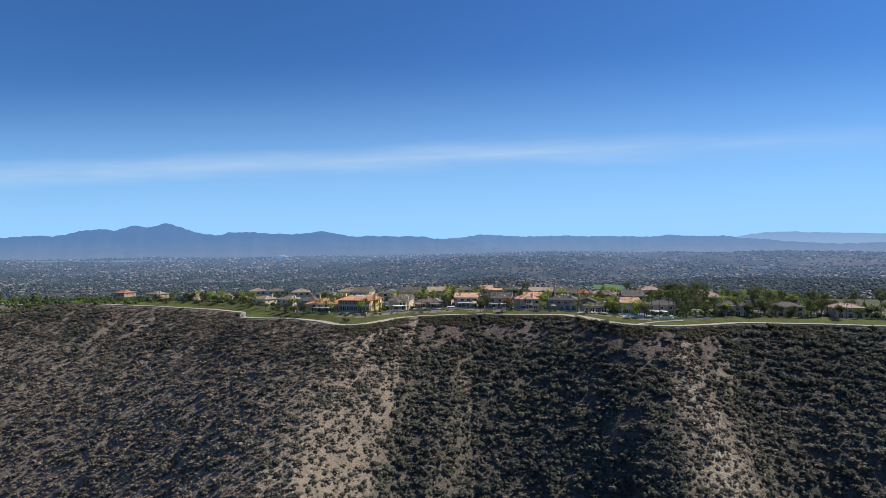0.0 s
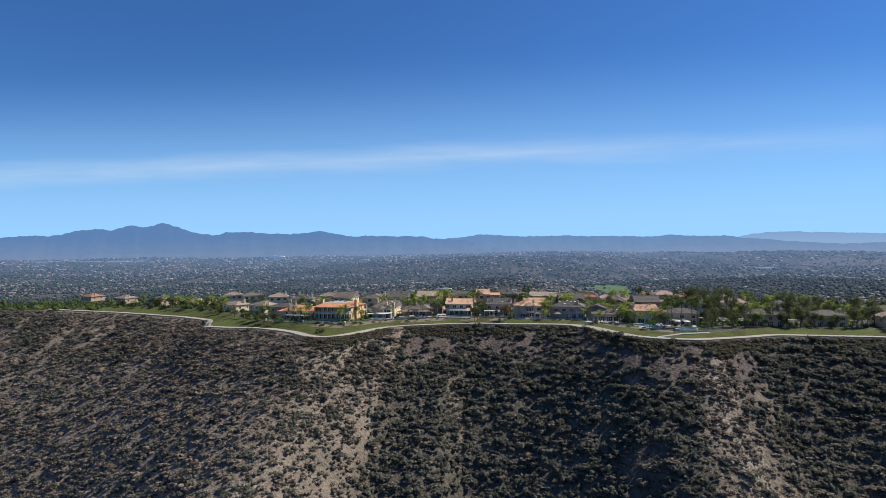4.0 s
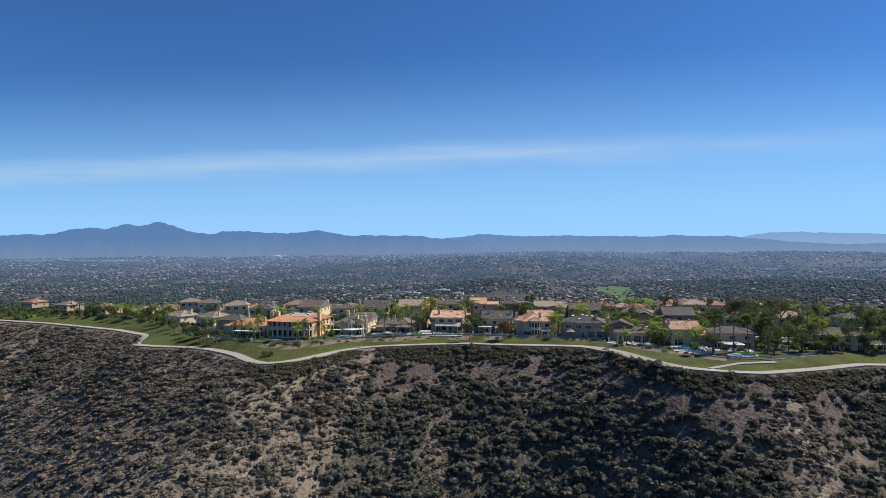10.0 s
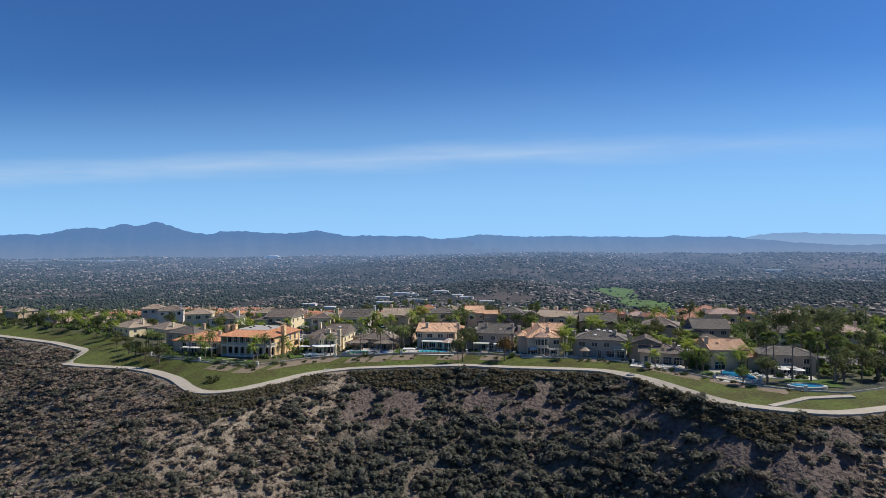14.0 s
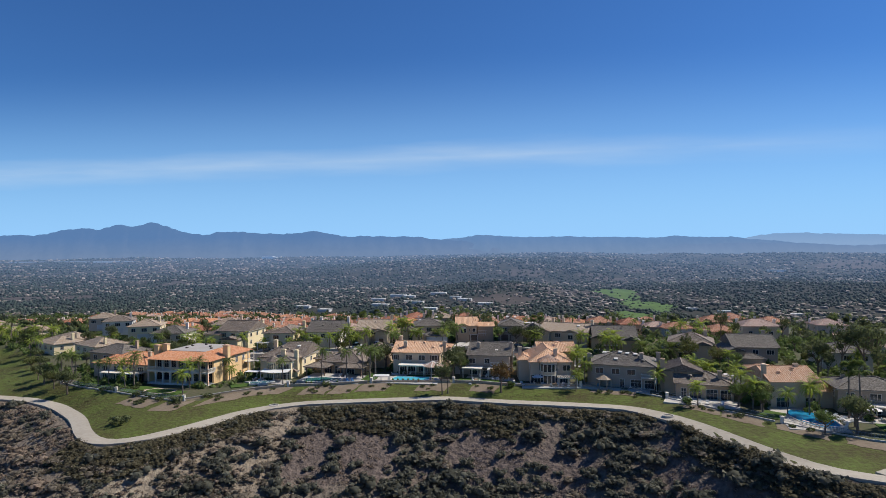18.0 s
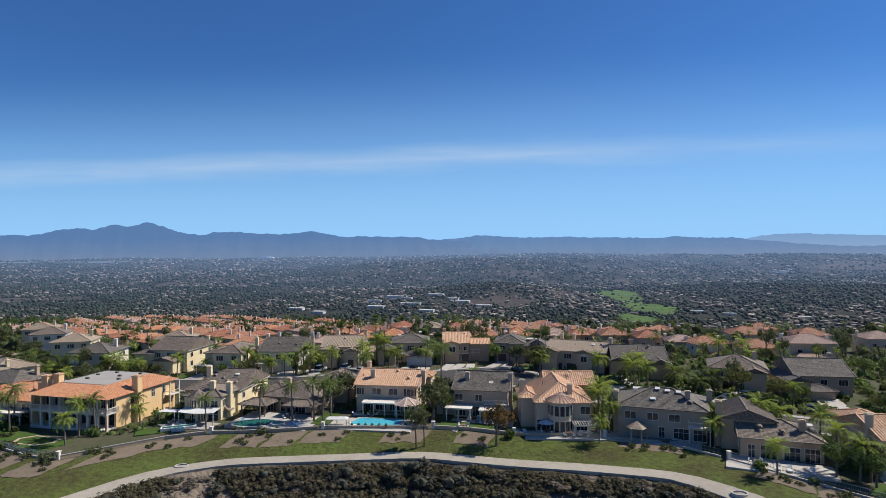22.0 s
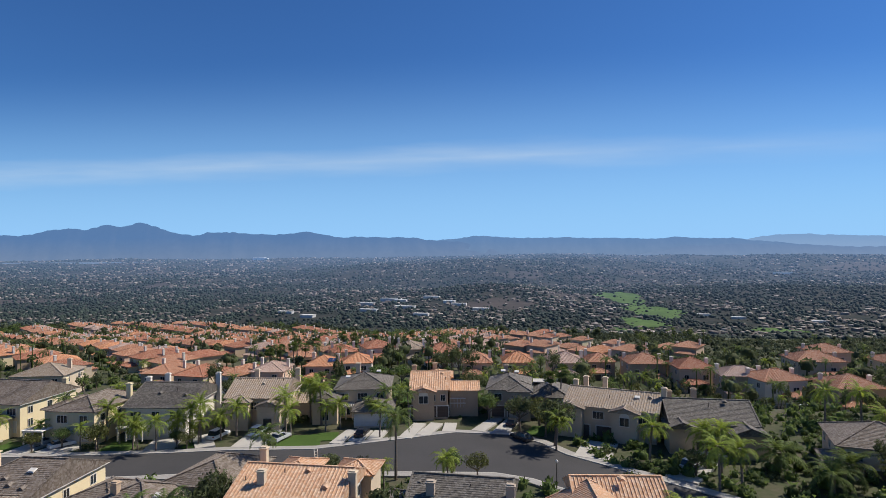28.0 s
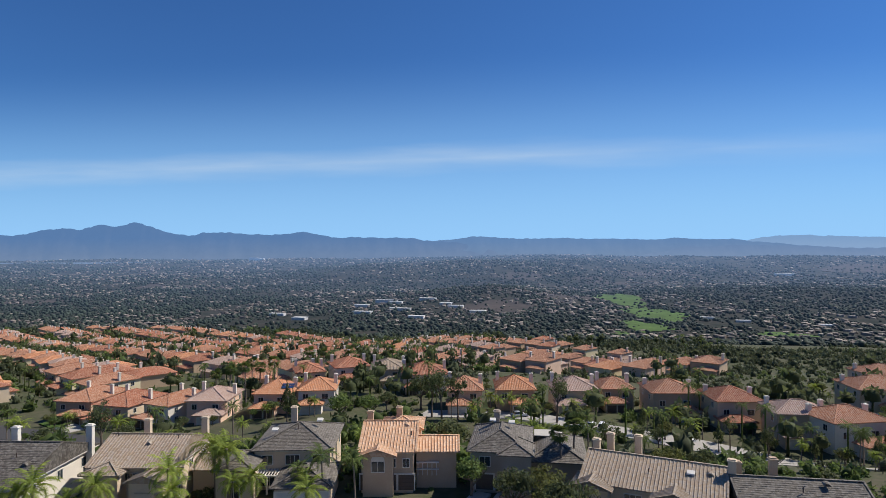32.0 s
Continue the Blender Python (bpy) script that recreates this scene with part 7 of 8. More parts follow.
def leafy_crown(seed, blobs, spread, size, leaves, leaf_size, flat=0.75):
    """Leaf sprays gathered round several limb ends, with gaps between them."""
    r = random.Random(seed)
    v, f = [], []
    for b in range(blobs):
        a, u = r.uniform(0, 2 * math.pi), r.random()
        rad = spread * math.sqrt(u)
        c = Vector((rad * math.cos(a), rad * math.sin(a), (r.random() - 0.35) * spread * flat * (1.35 - u)))
        s = size * r.uniform(0.65, 1.2)
        for i in range(leaves):
            d = Vector((r.gauss(0, 1), r.gauss(0, 1), r.gauss(0, 1) * 0.8 + 0.15)).normalized()
            p = c + d * s * r.uniform(0.55, 1.0)
            t = d.cross(Vector((r.uniform(-1, 1), r.uniform(-1, 1), r.uniform(-1, 1)))).normalized()
            w = d.cross(t).normalized() * 0.6 + d * r.uniform(-.5, .5)
            h = leaf_size * r.uniform(0.6, 1.25)
            n = len(v)
            v += [tuple(p - t * h), tuple(p - w * h * .7), tuple(p + t * h), tuple(p + w * h * .7)]
            f.append((n, n + 1, n + 2, n + 3))
    return v, f


def trunk_build(high, r0, r1, lean=(0.0, 0.0), limbs=0, seed=0, spread=1.5):
    r = random.Random(seed)
    b = Build()
    n = 4
    for i in range(n):
        t0, t1 = i / n, (i + 1) / n
        b.tube(lean[0] * t0 * t0, lean[1] * t0 * t0, high * t0 - (0.3 if i == 0 else 0), high * t1, r0 + (r1 - r0) * t0, r0 + (r1 - r0) * t1, 7, (lean[0] * (t1 * t1 - t0 * t0), lean[1] * (t1 * t1 - t0 * t0)))
    for i in range(limbs):
        a = 2 * math.pi * i / limbs + r.uniform(-.4, .4)
        z = high * r.uniform(0.6, 0.95)
        b.beam((lean[0] * .7, lean[1] * .7, z), (lean[0] + spread * math.cos(a), lean[1] + spread * math.sin(a), high + spread * r.uniform(.3, .8)), r1 * 1.2, r1 * 1.2)
    return b


TREES = {}


def tree_kind(key, name, label, category, group, trunk, trunk_mat, crown, crown_mat, at):
    TREES[key] = (name, label, category, group, trunk.mesh("trunk", M[trunk_mat]), mesh_of("crown", *crown, M[crown_mat]), at)


def plant(key, x, y, size=1.0, turn=None, z=None, high=1.0):
    name, label, category, group, tm, cm, at = TREES[key]
    r = rng.uniform(0, 360) if turn is None else turn
    ob = thing(name, pose(x, y, ground_at(x, y) if z is None else z, 0, 0, r) @ Matrix.Diagonal((size, size, size * high, 1)), label, category, group)
    part("trunk", tm, None, ob)
    c = part("crown", cm, None, ob)
    c.location = at
    return ob


tree_kind("queen", "palm_tree", "feathery green palm with slim grey trunk", "palm tree", "garden palms", trunk_build(6.6, .2, .13, (.3, .1)), "palm_bark", palm_crown(1, 24, 3.6, 1.75, 18, .62, 1.15), "leaf_palm", (.3, .1, 6.5))
tree_kind("queen2", "palm_tree", "dark green feather palm with slim trunk", "palm tree", "garden palms", trunk_build(8.2, .2, .13, (-.3, .25)), "palm_bark", palm_crown(2, 22, 3.3, 1.9, 17, .58, 1.1), "leaf_palm_dark", (-.3, .25, 8.1))
tree_kind("king", "palm_tree", "yellow-green leaning palm with feathery crown", "palm tree", "garden palms", trunk_build(5.2, .18, .13, (.1, -.3)), "palm_bark", palm_crown(3, 26, 3.3, 2.0, 18, .62, 1.25), "leaf_palm", (.1, -.3, 5.1))
tree_kind("fan", "fan_palm", "tall fan palm with thin bare trunk", "palm tree", "fan palms", trunk_build(11.5, .24, .15, (.3, .3)), "palm_bark", fan_crown(4, 44, 2.4), "leaf_palm_dark", (.3, .3, 11.5))
tree_kind("date", "date_palm", "broad date palm with long arching fronds", "palm tree", "garden palms", trunk_build(2.6, .38, .32), "palm_bark", palm_crown(5, 30, 4.0, 1.7, 15, .75, 1.25), "leaf_palm_dark", (0, 0, 2.6))
tree_kind("round", "broadleaf_tree", "dense round dark green garden tree", "tree", "garden trees", trunk_build(2.2, .2, .12, (.1, 0), 5, 1), "bark", leafy_crown(11, 22, 1.5, .95, 50, .20), "leaf_mid", (.1, 0, 3.2))
tree_kind("dark", "broadleaf_tree", "dark green spreading garden tree", "tree", "garden trees", trunk_build(3.0, .26, .14, (.2, .1), 6, 2, 1.8), "bark", leafy_crown(12, 28, 2.3, 1.15, 48, .25), "leaf_dark", (.2, .1, 4.6))
tree_kind("olive", "olive_tree", "soft grey-green rounded tree", "tree", "garden trees", trunk_build(2.4, .22, .12, (-.2, .1), 5, 3), "bark", leafy_crown(13, 24, 2.0, 1.1, 46, .22), "leaf_olive", (-.2, .1, 3.7))
tree_kind("euc", "eucalyptus_tree", "tall open eucalyptus with hanging foliage", "tree", "tall trees", trunk_build(7.5, .26, .10, (.4, .2), 7, 4, 2.0), "bark", leafy_crown(14, 28, 2.2, 1.0, 42, .26, 1.7), "leaf_dark", (.4, .2, 8.4))
tree_kind("rust", "rusty_tree", "tree with dense rust-brown and olive foliage", "tree", "garden trees", trunk_build(3.0, .2, .1, (.1, .1), 6, 5), "bark", leafy_crown(15, 28, 1.7, 1.05, 46, .22, 1.1), "leaf_rust", (.1, .1, 4.0))
tree_kind("conifer", "conifer_tree", "narrow dark green garden conifer", "tree", "tall trees", trunk_build(4.0, .18, .06), "bark",
          (lambda vf: ([(x * (1.15 - max(0, z + 3) / 7), y * (1.15 - max(0, z + 3) / 7), z) for x, y, z in vf[0]], vf[1]))(leafy_crown(16, 26, 1.4, .8, 34, .3, 3.4)), "leaf_dark", (0, 0, 4.2))
BUSH = {"bush": (mesh_of("bush", *leafy_crown(17, 7, .55, .5, 26, .22), M["leaf_mid"]), "round clipped green garden bush"),
        "bush2": (mesh_of("bush", *leafy_crown(18, 7, .75, .5, 26, .23, .5), M["leaf_dark"]), "low dark green garden bush")}


def bush(key, x, y, size):
    me, label = BUSH[key]
    ob = new("bush", me)
    ob.matrix_world = pose(x, y, ground_at(x, y) + 0.4 * size, 0, 0, rng.uniform(0, 360)) @ Matrix.Diagonal((size, size, size, 1))
    return tagged(ob, label, "bush", "garden bushes")


for key, x, y, s in (("queen", -85.4, 345.9, 1.0), ("queen2", -83.2, 347.6, .9), ("king", -84.6, 341.0, 1.0), ("queen2", -103.2, 349.0, .9), ("queen2", -52.3, 356.5, 1.0), ("queen2", -45.0, 355.8, .95), ("queen2", -40.7, 357, 1.0),
                     ("queen2", -38.6, 356.6, .95), ("queen2", -37.4, 358.4, 1.0), ("queen", 17.9, 356.5, 1.05), ("king", 19.2, 353.0, 1.1), ("queen", 18.4, 361.5, 1.1), ("king", 20.0, 366, 1.2), ("king", 36.6, 346.0, .9),
                     ("queen", 54.2, 345.5, 1.0), ("king", 53.2, 331.5, 1.1), ("queen", 52.6, 337, 1.0), ("queen2", -35.8, 382.0, 1.05), ("king", -18.4, 384.6, .7), ("queen2", -17.2, 388.0, 1.25), ("queen", -23.9, 396.8 + 11, .9),
                     ("queen2", -87.7, 408.2, .9), ("queen", -58.6, 402.6, 1.0), ("queen", -56.6, 402.8, 1.1), ("king", -60.6, 401.6, 1.0), ("king", -51.6, 407.0, 1.1), ("queen", -42.6, 409, 1.1), ("king", -41.0, 407.4, 1.0),
                     ("king", 23.4, 398.6, 1.2), ("king", 31.6, 396.0, 1.25), ("queen", 33.4, 394.4, 1.1), ("date", 42.8, 396.4, 1.2), ("date", 50.6, 391.0, 1.25), ("date", 46.6, 388, 1.1), ("fan", 70.6, 326.8, .9), ("fan", 72.2, 325.4, .95),
                     ("fan", 75.2, 321.6, 1.0), ("fan", 79.6, 320.6, 1.0), ("fan", 82.6, 323.0, 1.0), ("fan", 86.0, 321.0, .95), ("queen2", -131.3, 357.2, .9), ("queen2", -128.8, 359.0, .85), ("queen2", -114.9, 350.5, .8), ("queen2", -112.3, 351.2, .85),
                     ("queen", -109.2, 353.0, .9), ("queen2", -106.5, 354.0, 1.0), ("king", 42.1, 333.6, .9), ("king", 59.0, 328.2, .9), ("king", -26.6, 416.2, .8), ("queen2", -24.2, 416.4, .9), ("queen2", -28.2, 417.8, .6),
                     ("queen2", -19.8, 417.0, .8), ("fan", 9.4, 425.0, .75), ("fan", 11.4, 428.4, .8), ("queen", -93.1, 474.0, .9), ("queen2", -83.0, 473.4, 1.0), ("queen2", -64.0, 474.6, .9), ("fan", -88.0, 515.0, .9), ("fan", -85.0, 518.0, .95),
                     ("fan", -79.2, 516.6, 1.0), ("fan", -76.6, 521, .9), ("fan", -72.6, 524, 1.0), ("fan", -82.0, 528, 1.0), ("fan", -70, 552, 1.0), ("fan", -66, 556, .9), ("fan", -40, 556, .9), ("fan", -58, 560, .9),
                     ("queen", -121, 474, .9), ("queen", -117.5, 473, .9), ("queen2", -126, 478, .9), ("queen", -76.2, 404.2, 1.0), ("queen", -72.2, 402.2, .8), ("king", -66.6, 399.0, .8), ("queen", -95, 399.4, .9),
                     ("king", -33.0, 413.4, 1.0), ("king", -35.6, 412.0, .9), ("queen", -37.5, 415.5, 1.2), ("queen", -40.4, 417.5, 1.2), ("king", -53.6, 404.6, .9), ("king", 66.5, 333.5, .9), ("queen", 69, 336, .9),
                     ("king", 16.6, 347.6, .8), ("queen2", -61.6, 351.4, .8), ("king", -76.6, 352.6, .8), ("queen2", -79, 356, .7), ("queen", 47, 352.5, 1.0), ("king", 49.6, 350.5, 1.1), ("king", 38.4, 352.6, 1.0)):
    plant(key, x, y, s)
for key, x, y, s in (("rust", -2.3, 346.0, 1.3), ("euc", -17.2, 345.0, .72), ("euc", -15.8, 346.0, .66), ("dark", -15.6, 357.6, 1.25), ("round", -13.6, 360.6, 1.2), ("dark", -14.4, 365.0, 1.2), 
                     ("round", -8.5, 391.6 - 3.4, 1.0), ("dark", 2.4, 402.6 + 11.4, 1.1), ("olive", 7.2, 411.6, 1.2), ("dark", 8.5, 391.6 + 14, 1.3), ("olive", 6.4, 418.6, 1.1), ("king", 8.5, 393.6 + 9.6, 1.1), ("round", -3.8, 421.2, 1.25), ("dark", -7.8, 433.6, 1.2),
                     ("olive", 54.6, 385.0, 1.35), ("olive", 61.6, 379.0, 1.2), ("round", 66.6, 379.6, 1.0), ("dark", 86, 372, 1.6), ("euc", 90, 368, 1.3), ("euc", 95, 366, 1.4), ("euc", 101, 371, 1.3), ("euc", 107, 369, 1.4), ("euc", 112, 374, 1.3),
                     ("euc", 88, 345, 1.2), ("euc", 93, 338, 1.2), ("euc", 97, 345, 1.3), ("euc", 101, 335, 1.2), ("dark", 92, 329, 1.3), ("dark", 99, 326, 1.2), ("euc", 128, 342, 1.3), ("euc", 133, 338, 1.2), ("dark", 129, 330, 1.4), ("euc", 158, 340, 1.2),
                     ("dark", 157, 330, 1.4), ("euc", 188, 335, 1.3), ("dark", 187, 327, 1.4), ("round", 60, 314.6, 1.0), ("dark", 55.0, 332.0, 1.0), ("round", 54.4, 329.4, 1.1), ("dark", 66.6, 316, 1.1), ("dark", 68.5, 320.5, 1.0), ("round", 50.8, 333.4, 1.2),
                     ("dark", -38.8, 364.0, 1.1), ("dark", -36.6, 369, 1.2), ("round", -58.2, 372, .55), ("dark", -120, 345, 1.0), ("dark", -135, 355, .9), ("olive", -141, 360, .9),
                     ("olive", -128, 350, 1.0), ("dark", -148, 370, .8), ("olive", -155, 374, .9), ("dark", -140, 380, .7), ("queen", -137, 369, .9), ("dark", -163, 386, .8), ("queen2", -172, 394, .9), ("queen", -118, 384, .8),
                     ("conifer", -52.6, 480, 1.4), ("conifer", -50.4, 478, 1.2), ("round", -40.0, 482, 1.6), ("round", -33, 485, 1.5), ("euc", -15, 488, 1.1), ("euc", -11, 490, 1.0), ("euc", -18, 492, 1.1), ("dark", -22, 500, 1.4), ("euc", 14, 489, 1.0),
                     ("conifer", 33, 480, .9), ("conifer", 46, 468, .8), ("euc", 49, 470, .6), ("conifer", 61, 459, .7), ("olive", 65, 456, .7), ("euc", 54, 463, .6), ("conifer", 82, 453, .9), ("olive", 37, 476, .8), ("conifer", 67, 449, .8),
                     ("dark", -103, 377, 1.2), ("dark", -98, 379, 1.1), ("dark", -112, 384, 1.1), ("dark", -88, 379, 1.0), ("queen2", -120, 388, 1.0)):
    plant(key, x, y, s)


def inside_house(x, y, margin):
    for hx, hy, rot, w, d in FOOT:
        if abs(x - hx) > 26 or abs(y - hy) > 30:
            continue
        c, s = math.cos(radians(-rot)), math.sin(radians(-rot))
        lx, ly = c * (x - hx) - s * (y - hy), s * (x - hx) + c * (y - hy)
        if abs(lx) < w / 2 + margin and -margin < ly < d + margin:
            return True
    return False


fxs, fys, nxs, nys = [p[0] for p in FAR], [p[1] for p in FAR], [p[0] for p in NEAR], [p[1] for p in NEAR]


def on_street(x, y, margin=2.2):
    return np.interp(x, nxs, nys) - margin < y < np.interp(x, fxs, fys) + margin


def open_yard(x, y):
    """Lawns, patios, pools and drives stay clear."""
    if on_street(x, y) or y < float(yard_edge(x)) + 1.0:
        return True
    if -100 < x < 90 and y < float(yard_edge(x)) + 14 and not (-120 < x < -100):
        return True
    return -105 < x < 12 and 396 < y < 421


trng = random.Random(31)
made = 0
for k in range(5000):
    x, y = trng.uniform(-230, 170), trng.uniform(325, 545)
    if made < 46:
        x, y = trng.uniform(-225, -96), trng.uniform(340, 430)
    elif made < 112:
        x, y = trng.uniform(84, 190), trng.uniform(318, 400)
    if y < float(yard_edge(x)) + 2 or inside_house(x, y, 1.6) or open_yard(x, y) or y > 560:
        continue
    if -166 < x < -134 and y < 404:
        continue
    if y > 432 and trng.random() < 0.3:
        continue
    key = trng.choice(["queen", "queen2", "king", "dark", "round", "olive", "dark", "queen", "conifer", "euc", "round"])
    plant(key, x, y, trng.uniform(.65, 1.15) * (0.8 if y > 432 else 0.72 if x < -96 else 1.0))
    made += 1
    if made > 330:
        break
for ob in [o for o in bpy.data.objects if o.name.split(".")[0] in ("villa", "tile_roof_house")]:
    at = ob.matrix_world.translation
    near = ob.name.startswith("villa")
    for k in range(3 if near else 2):
        x, y = at.x + trng.uniform(-9, 9), at.y - trng.uniform(2.5, 6.0) if near else at.y - trng.uniform(4.5, 8)
        if inside_house(x, y, 0.8) or y < float(yard_edge(x)) + 0.5 or on_street(x, y, 1):
            continue
        plant(trng.choice(["dark", "round", "queen2", "olive", "king"] if near else ["olive", "queen", "round", "king", "queen2"]), x, y, trng.uniform(.5, .8))
for k in range(40):
    x, y = trng.uniform(-140, -56), trng.uniform(395.5, 404)
    if not inside_house(x, y, 0.6) and not on_street(x, y, 1.0):
        plant(trng.choice(["king", "round", "olive", "queen"]), x, y, trng.uniform(.6, .95))
for k in range(130):
    x = trng.uniform(-390, -165)
    y = float(yard_edge(x)) + trng.uniform(1, 30)
    if not inside_house(x, y, 0.8):
        plant(trng.choice(["queen", "dark", "round", "olive", "queen2", "queen"]), x, y, trng.uniform(.65, 1.1))
for key, x, y, s in (("euc", 84, 318, 1.1), ("dark", 88, 321, 1.3), ("euc", 93, 322, 1.2), ("dark", 98, 323, 1.4), ("euc", 104, 327, 1.3), ("dark", 109, 327.5, 1.3), ("euc", 115, 327, 1.2), ("dark", 121, 328, 1.4), ("euc", 126, 327, 1.2),
                     ("dark", 134, 328, 1.4), ("dark", 142, 327, 1.3), ("euc", 149, 327, 1.2), ("dark", 164, 326, 1.4), ("round", 171, 324, 1.4), ("dark", 180, 324, 1.4), ("dark", 196, 322, 1.4), ("dark", 210, 322, 1.5)):
    plant(key, x, y, s * 0.72)
for k in range(22):
    x = -18 + 5.2 * k + trng.uniform(-1.5, 1.5)
    y = float(np.interp(x, [-21, 6, 28, 44, 58, 75, 94], [496, 496, 482, 472, 460, 446, 433])) + trng.choice((5.6, 6.4, -5.8))
    if not inside_house(x, y, 0.8):
        plant(trng.choice(["queen", "king", "queen2", "olive", "king"]), x, y, trng.uniform(.5, .8))
# bushes round the houses, along walls and on the beds
made = 0
for k in range(2500):
    x, y = trng.uniform(-130, 100), trng.uniform(318, 436)
    e = float(yard_edge(x))
    if inside_house(x, y, 0.7) or on_street(x, y, 1.8) or y < e - 0.5:
        continue
    near_wall = y < e + 1.6
    if -35 < x < 12 and 404 < y < 423:
        continue
    if open_yard(x, y) and not near_wall and not inside_house(x, y, 2.2):
        continue
    bush(trng.choice(["bush", "bush2"]), x, y, trng.uniform(.7, 1.6))
    made += 1
    if made > 330:
        break
bush("bush2", -87.6, 319.6, 2.1)
for k in range(60):
    x = trng.choice((-96, -74, -66, -53, -45.5, -38.5, -23, -9, 21, 26, 40, 46, 54, 63, -84)) + trng.uniform(0, 7)
    y = float(yard_edge(x)) - trng.uniform(0.6, 4.5)
    bush("bush2", x, y, trng.uniform(.45, .8))


# ---------------------------------------------------------------- growth that nobody could count
def scatter(name, label, category, templates, xs, ys, zs, sizes, material, squash=(0.7, 1.0), seed=0):
    """One object made of many turned and scaled copies of a few small shapes."""
    r = np.random.RandomState(seed)
    vs, fs, base = [], [], 0
    pick = r.randint(len(templates), size=len(xs))
    turn = r.rand(len(xs)) * 6.283
    sq = r.uniform(*squash, len(xs))
    for k, (tv, tf) in enumerate(templates):
        idx = np.nonzero(pick == k)[0]
        if not len(idx):
            continue
        c, s = np.cos(turn[idx])[:, None], np.sin(turn[idx])[:, None]
        sz = np.asarray(sizes)[idx][:, None]
        x = (tv[:, 0] * c - tv[:, 1] * s) * sz + np.asarray(xs)[idx][:, None]
        y = (tv[:, 0] * s + tv[:, 1] * c) * sz + np.asarray(ys)[idx][:, None]
        z = tv[:, 2] * sz * sq[idx][:, None] + np.asarray(zs)[idx][:, None]
        vs.append(np.stack([x, y, z], -1).reshape(-1, 3))
        fs.append((tf[None] + (base + np.arange(len(idx)) * len(tv))[:, None, None]).reshape(-1, 3))
        base += len(idx) * len(tv)
    v, f = np.concatenate(vs), np.concatenate(fs)
    me = bpy.data.meshes.new(name)
    me.vertices.add(len(v))
    me.vertices.foreach_set("co", v.ravel())
    me.loops.add(f.size)
    me.loops.foreach_set("vertex_index", f.ravel().astype(np.int32))
    me.polygons.add(len(f))
    me.polygons.foreach_set("loop_start", np.arange(0, f.size, 3))
    me.polygons.foreach_set("loop_total", np.full(len(f), 3))
    me.materials.append(material)
    me.update(calc_edges=True)
    return tagged(new(name, me), label, category, kind="stuff")


def tuft(seed, sprays, size, core=1, shaggy=True):
    """A small shrub: a lumpy core and sprays of leaf all over it, pointed outwards or lying close."""
    r = np.random.RandomState(seed)
    v, f = [], []
    if core:
        bm = bmesh.new()
        bmesh.ops.create_icosphere(bm, subdivisions=core, radius=0.72 if shaggy else 0.86)
        for q in bm.verts:
            q.co *= 0.75 + 0.5 * r.rand()
            q.co.z = max(q.co.z, -0.3) + 0.35
        bm.verts.ensure_lookup_table()
        v += [tuple(q.co) for q in bm.verts]
        f += [tuple(q.index for q in p.verts) for p in bm.faces if max(q.co.z for q in p.verts) > 0.06]
        bm.free()
    for i in range(sprays):
        d = r.randn(3)
        d[2] = abs(d[2]) * 0.9 + 0.05
        d /= np.linalg.norm(d)
        p = d * r.uniform(0.55, 0.95)
        p[2] += 0.3
        t = np.cross(d, r.randn(3))
        t /= np.linalg.norm(t)
        n = len(v)
        if not shaggy:
            p = d * r.uniform(0.72, 1.04) * np.array([1, 1, 0.85])
            p[2] += 0.3
            nrm = d + r.randn(3) * 0.45
            t = np.cross(nrm, r.randn(3))
            t /= np.linalg.norm(t)
            w = np.cross(nrm, t)
            w /= np.linalg.norm(w)
            v += [tuple(p - t * size - w * size * .6), tuple(p + t * size - w * size * .6), tuple(p + w * size)]
            f.append((n, n + 1, n + 2))
            continue
        tip = p + (d * 0.6 + r.randn(3) * 0.35) * size
        v += [tuple(p - t * size * .55), tuple(p + t * size * .55), tuple(tip)]
        f.append((n, n + 1, n + 2))
    return np.array(v), np.array(f)


def mound(seed, lobes, leaves, size, tall=1.0):
    """A wide shrub of several soft lobes: a small dark heart in each and loose leaf tips all over."""
    r = np.random.RandomState(seed)
    v, f = [], []
    for b in range(lobes):
        a, far = 6.283 * (b + r.rand() * 0.7) / lobes, (0.0 if b == 0 else r.uniform(0.35, 0.62))
        c = np.array([far * np.cos(a), far * np.sin(a), r.uniform(0.22, 0.5) * tall])
        rad = r.uniform(0.34, 0.52)
        bm = bmesh.new()
        bmesh.ops.create_icosphere(bm, subdivisions=1, radius=rad * 0.8)
        k = len(v)
        v += [tuple(c + np.array(q.co) * (0.8 + 0.4 * r.rand())) for q in bm.verts]
        f += [tuple(q.index + k for q in p.verts) for p in bm.faces if p.normal.z > -0.4]
        bm.free()
        for i in range(leaves):
            d = r.randn(3)
            d[2] = abs(d[2]) * 0.9 - 0.1
            d /= np.linalg.norm(d)
            p = c + d * rad * r.uniform(0.75, 1.15)
            nrm = d + r.randn(3) * 0.6
            t = np.cross(nrm, r.randn(3))
            t /= np.linalg.norm(t)
            w = np.cross(nrm, t)
            w /= np.linalg.norm(w)
            n, h = len(v), size * r.uniform(0.6, 1.3)
            v += [tuple(p - t * h - w * h * .5), tuple(p + t * h - w * h * .5), tuple(p + w * h)]
            f.append((n, n + 1, n + 2))
    return np.array(v), np.array(f)


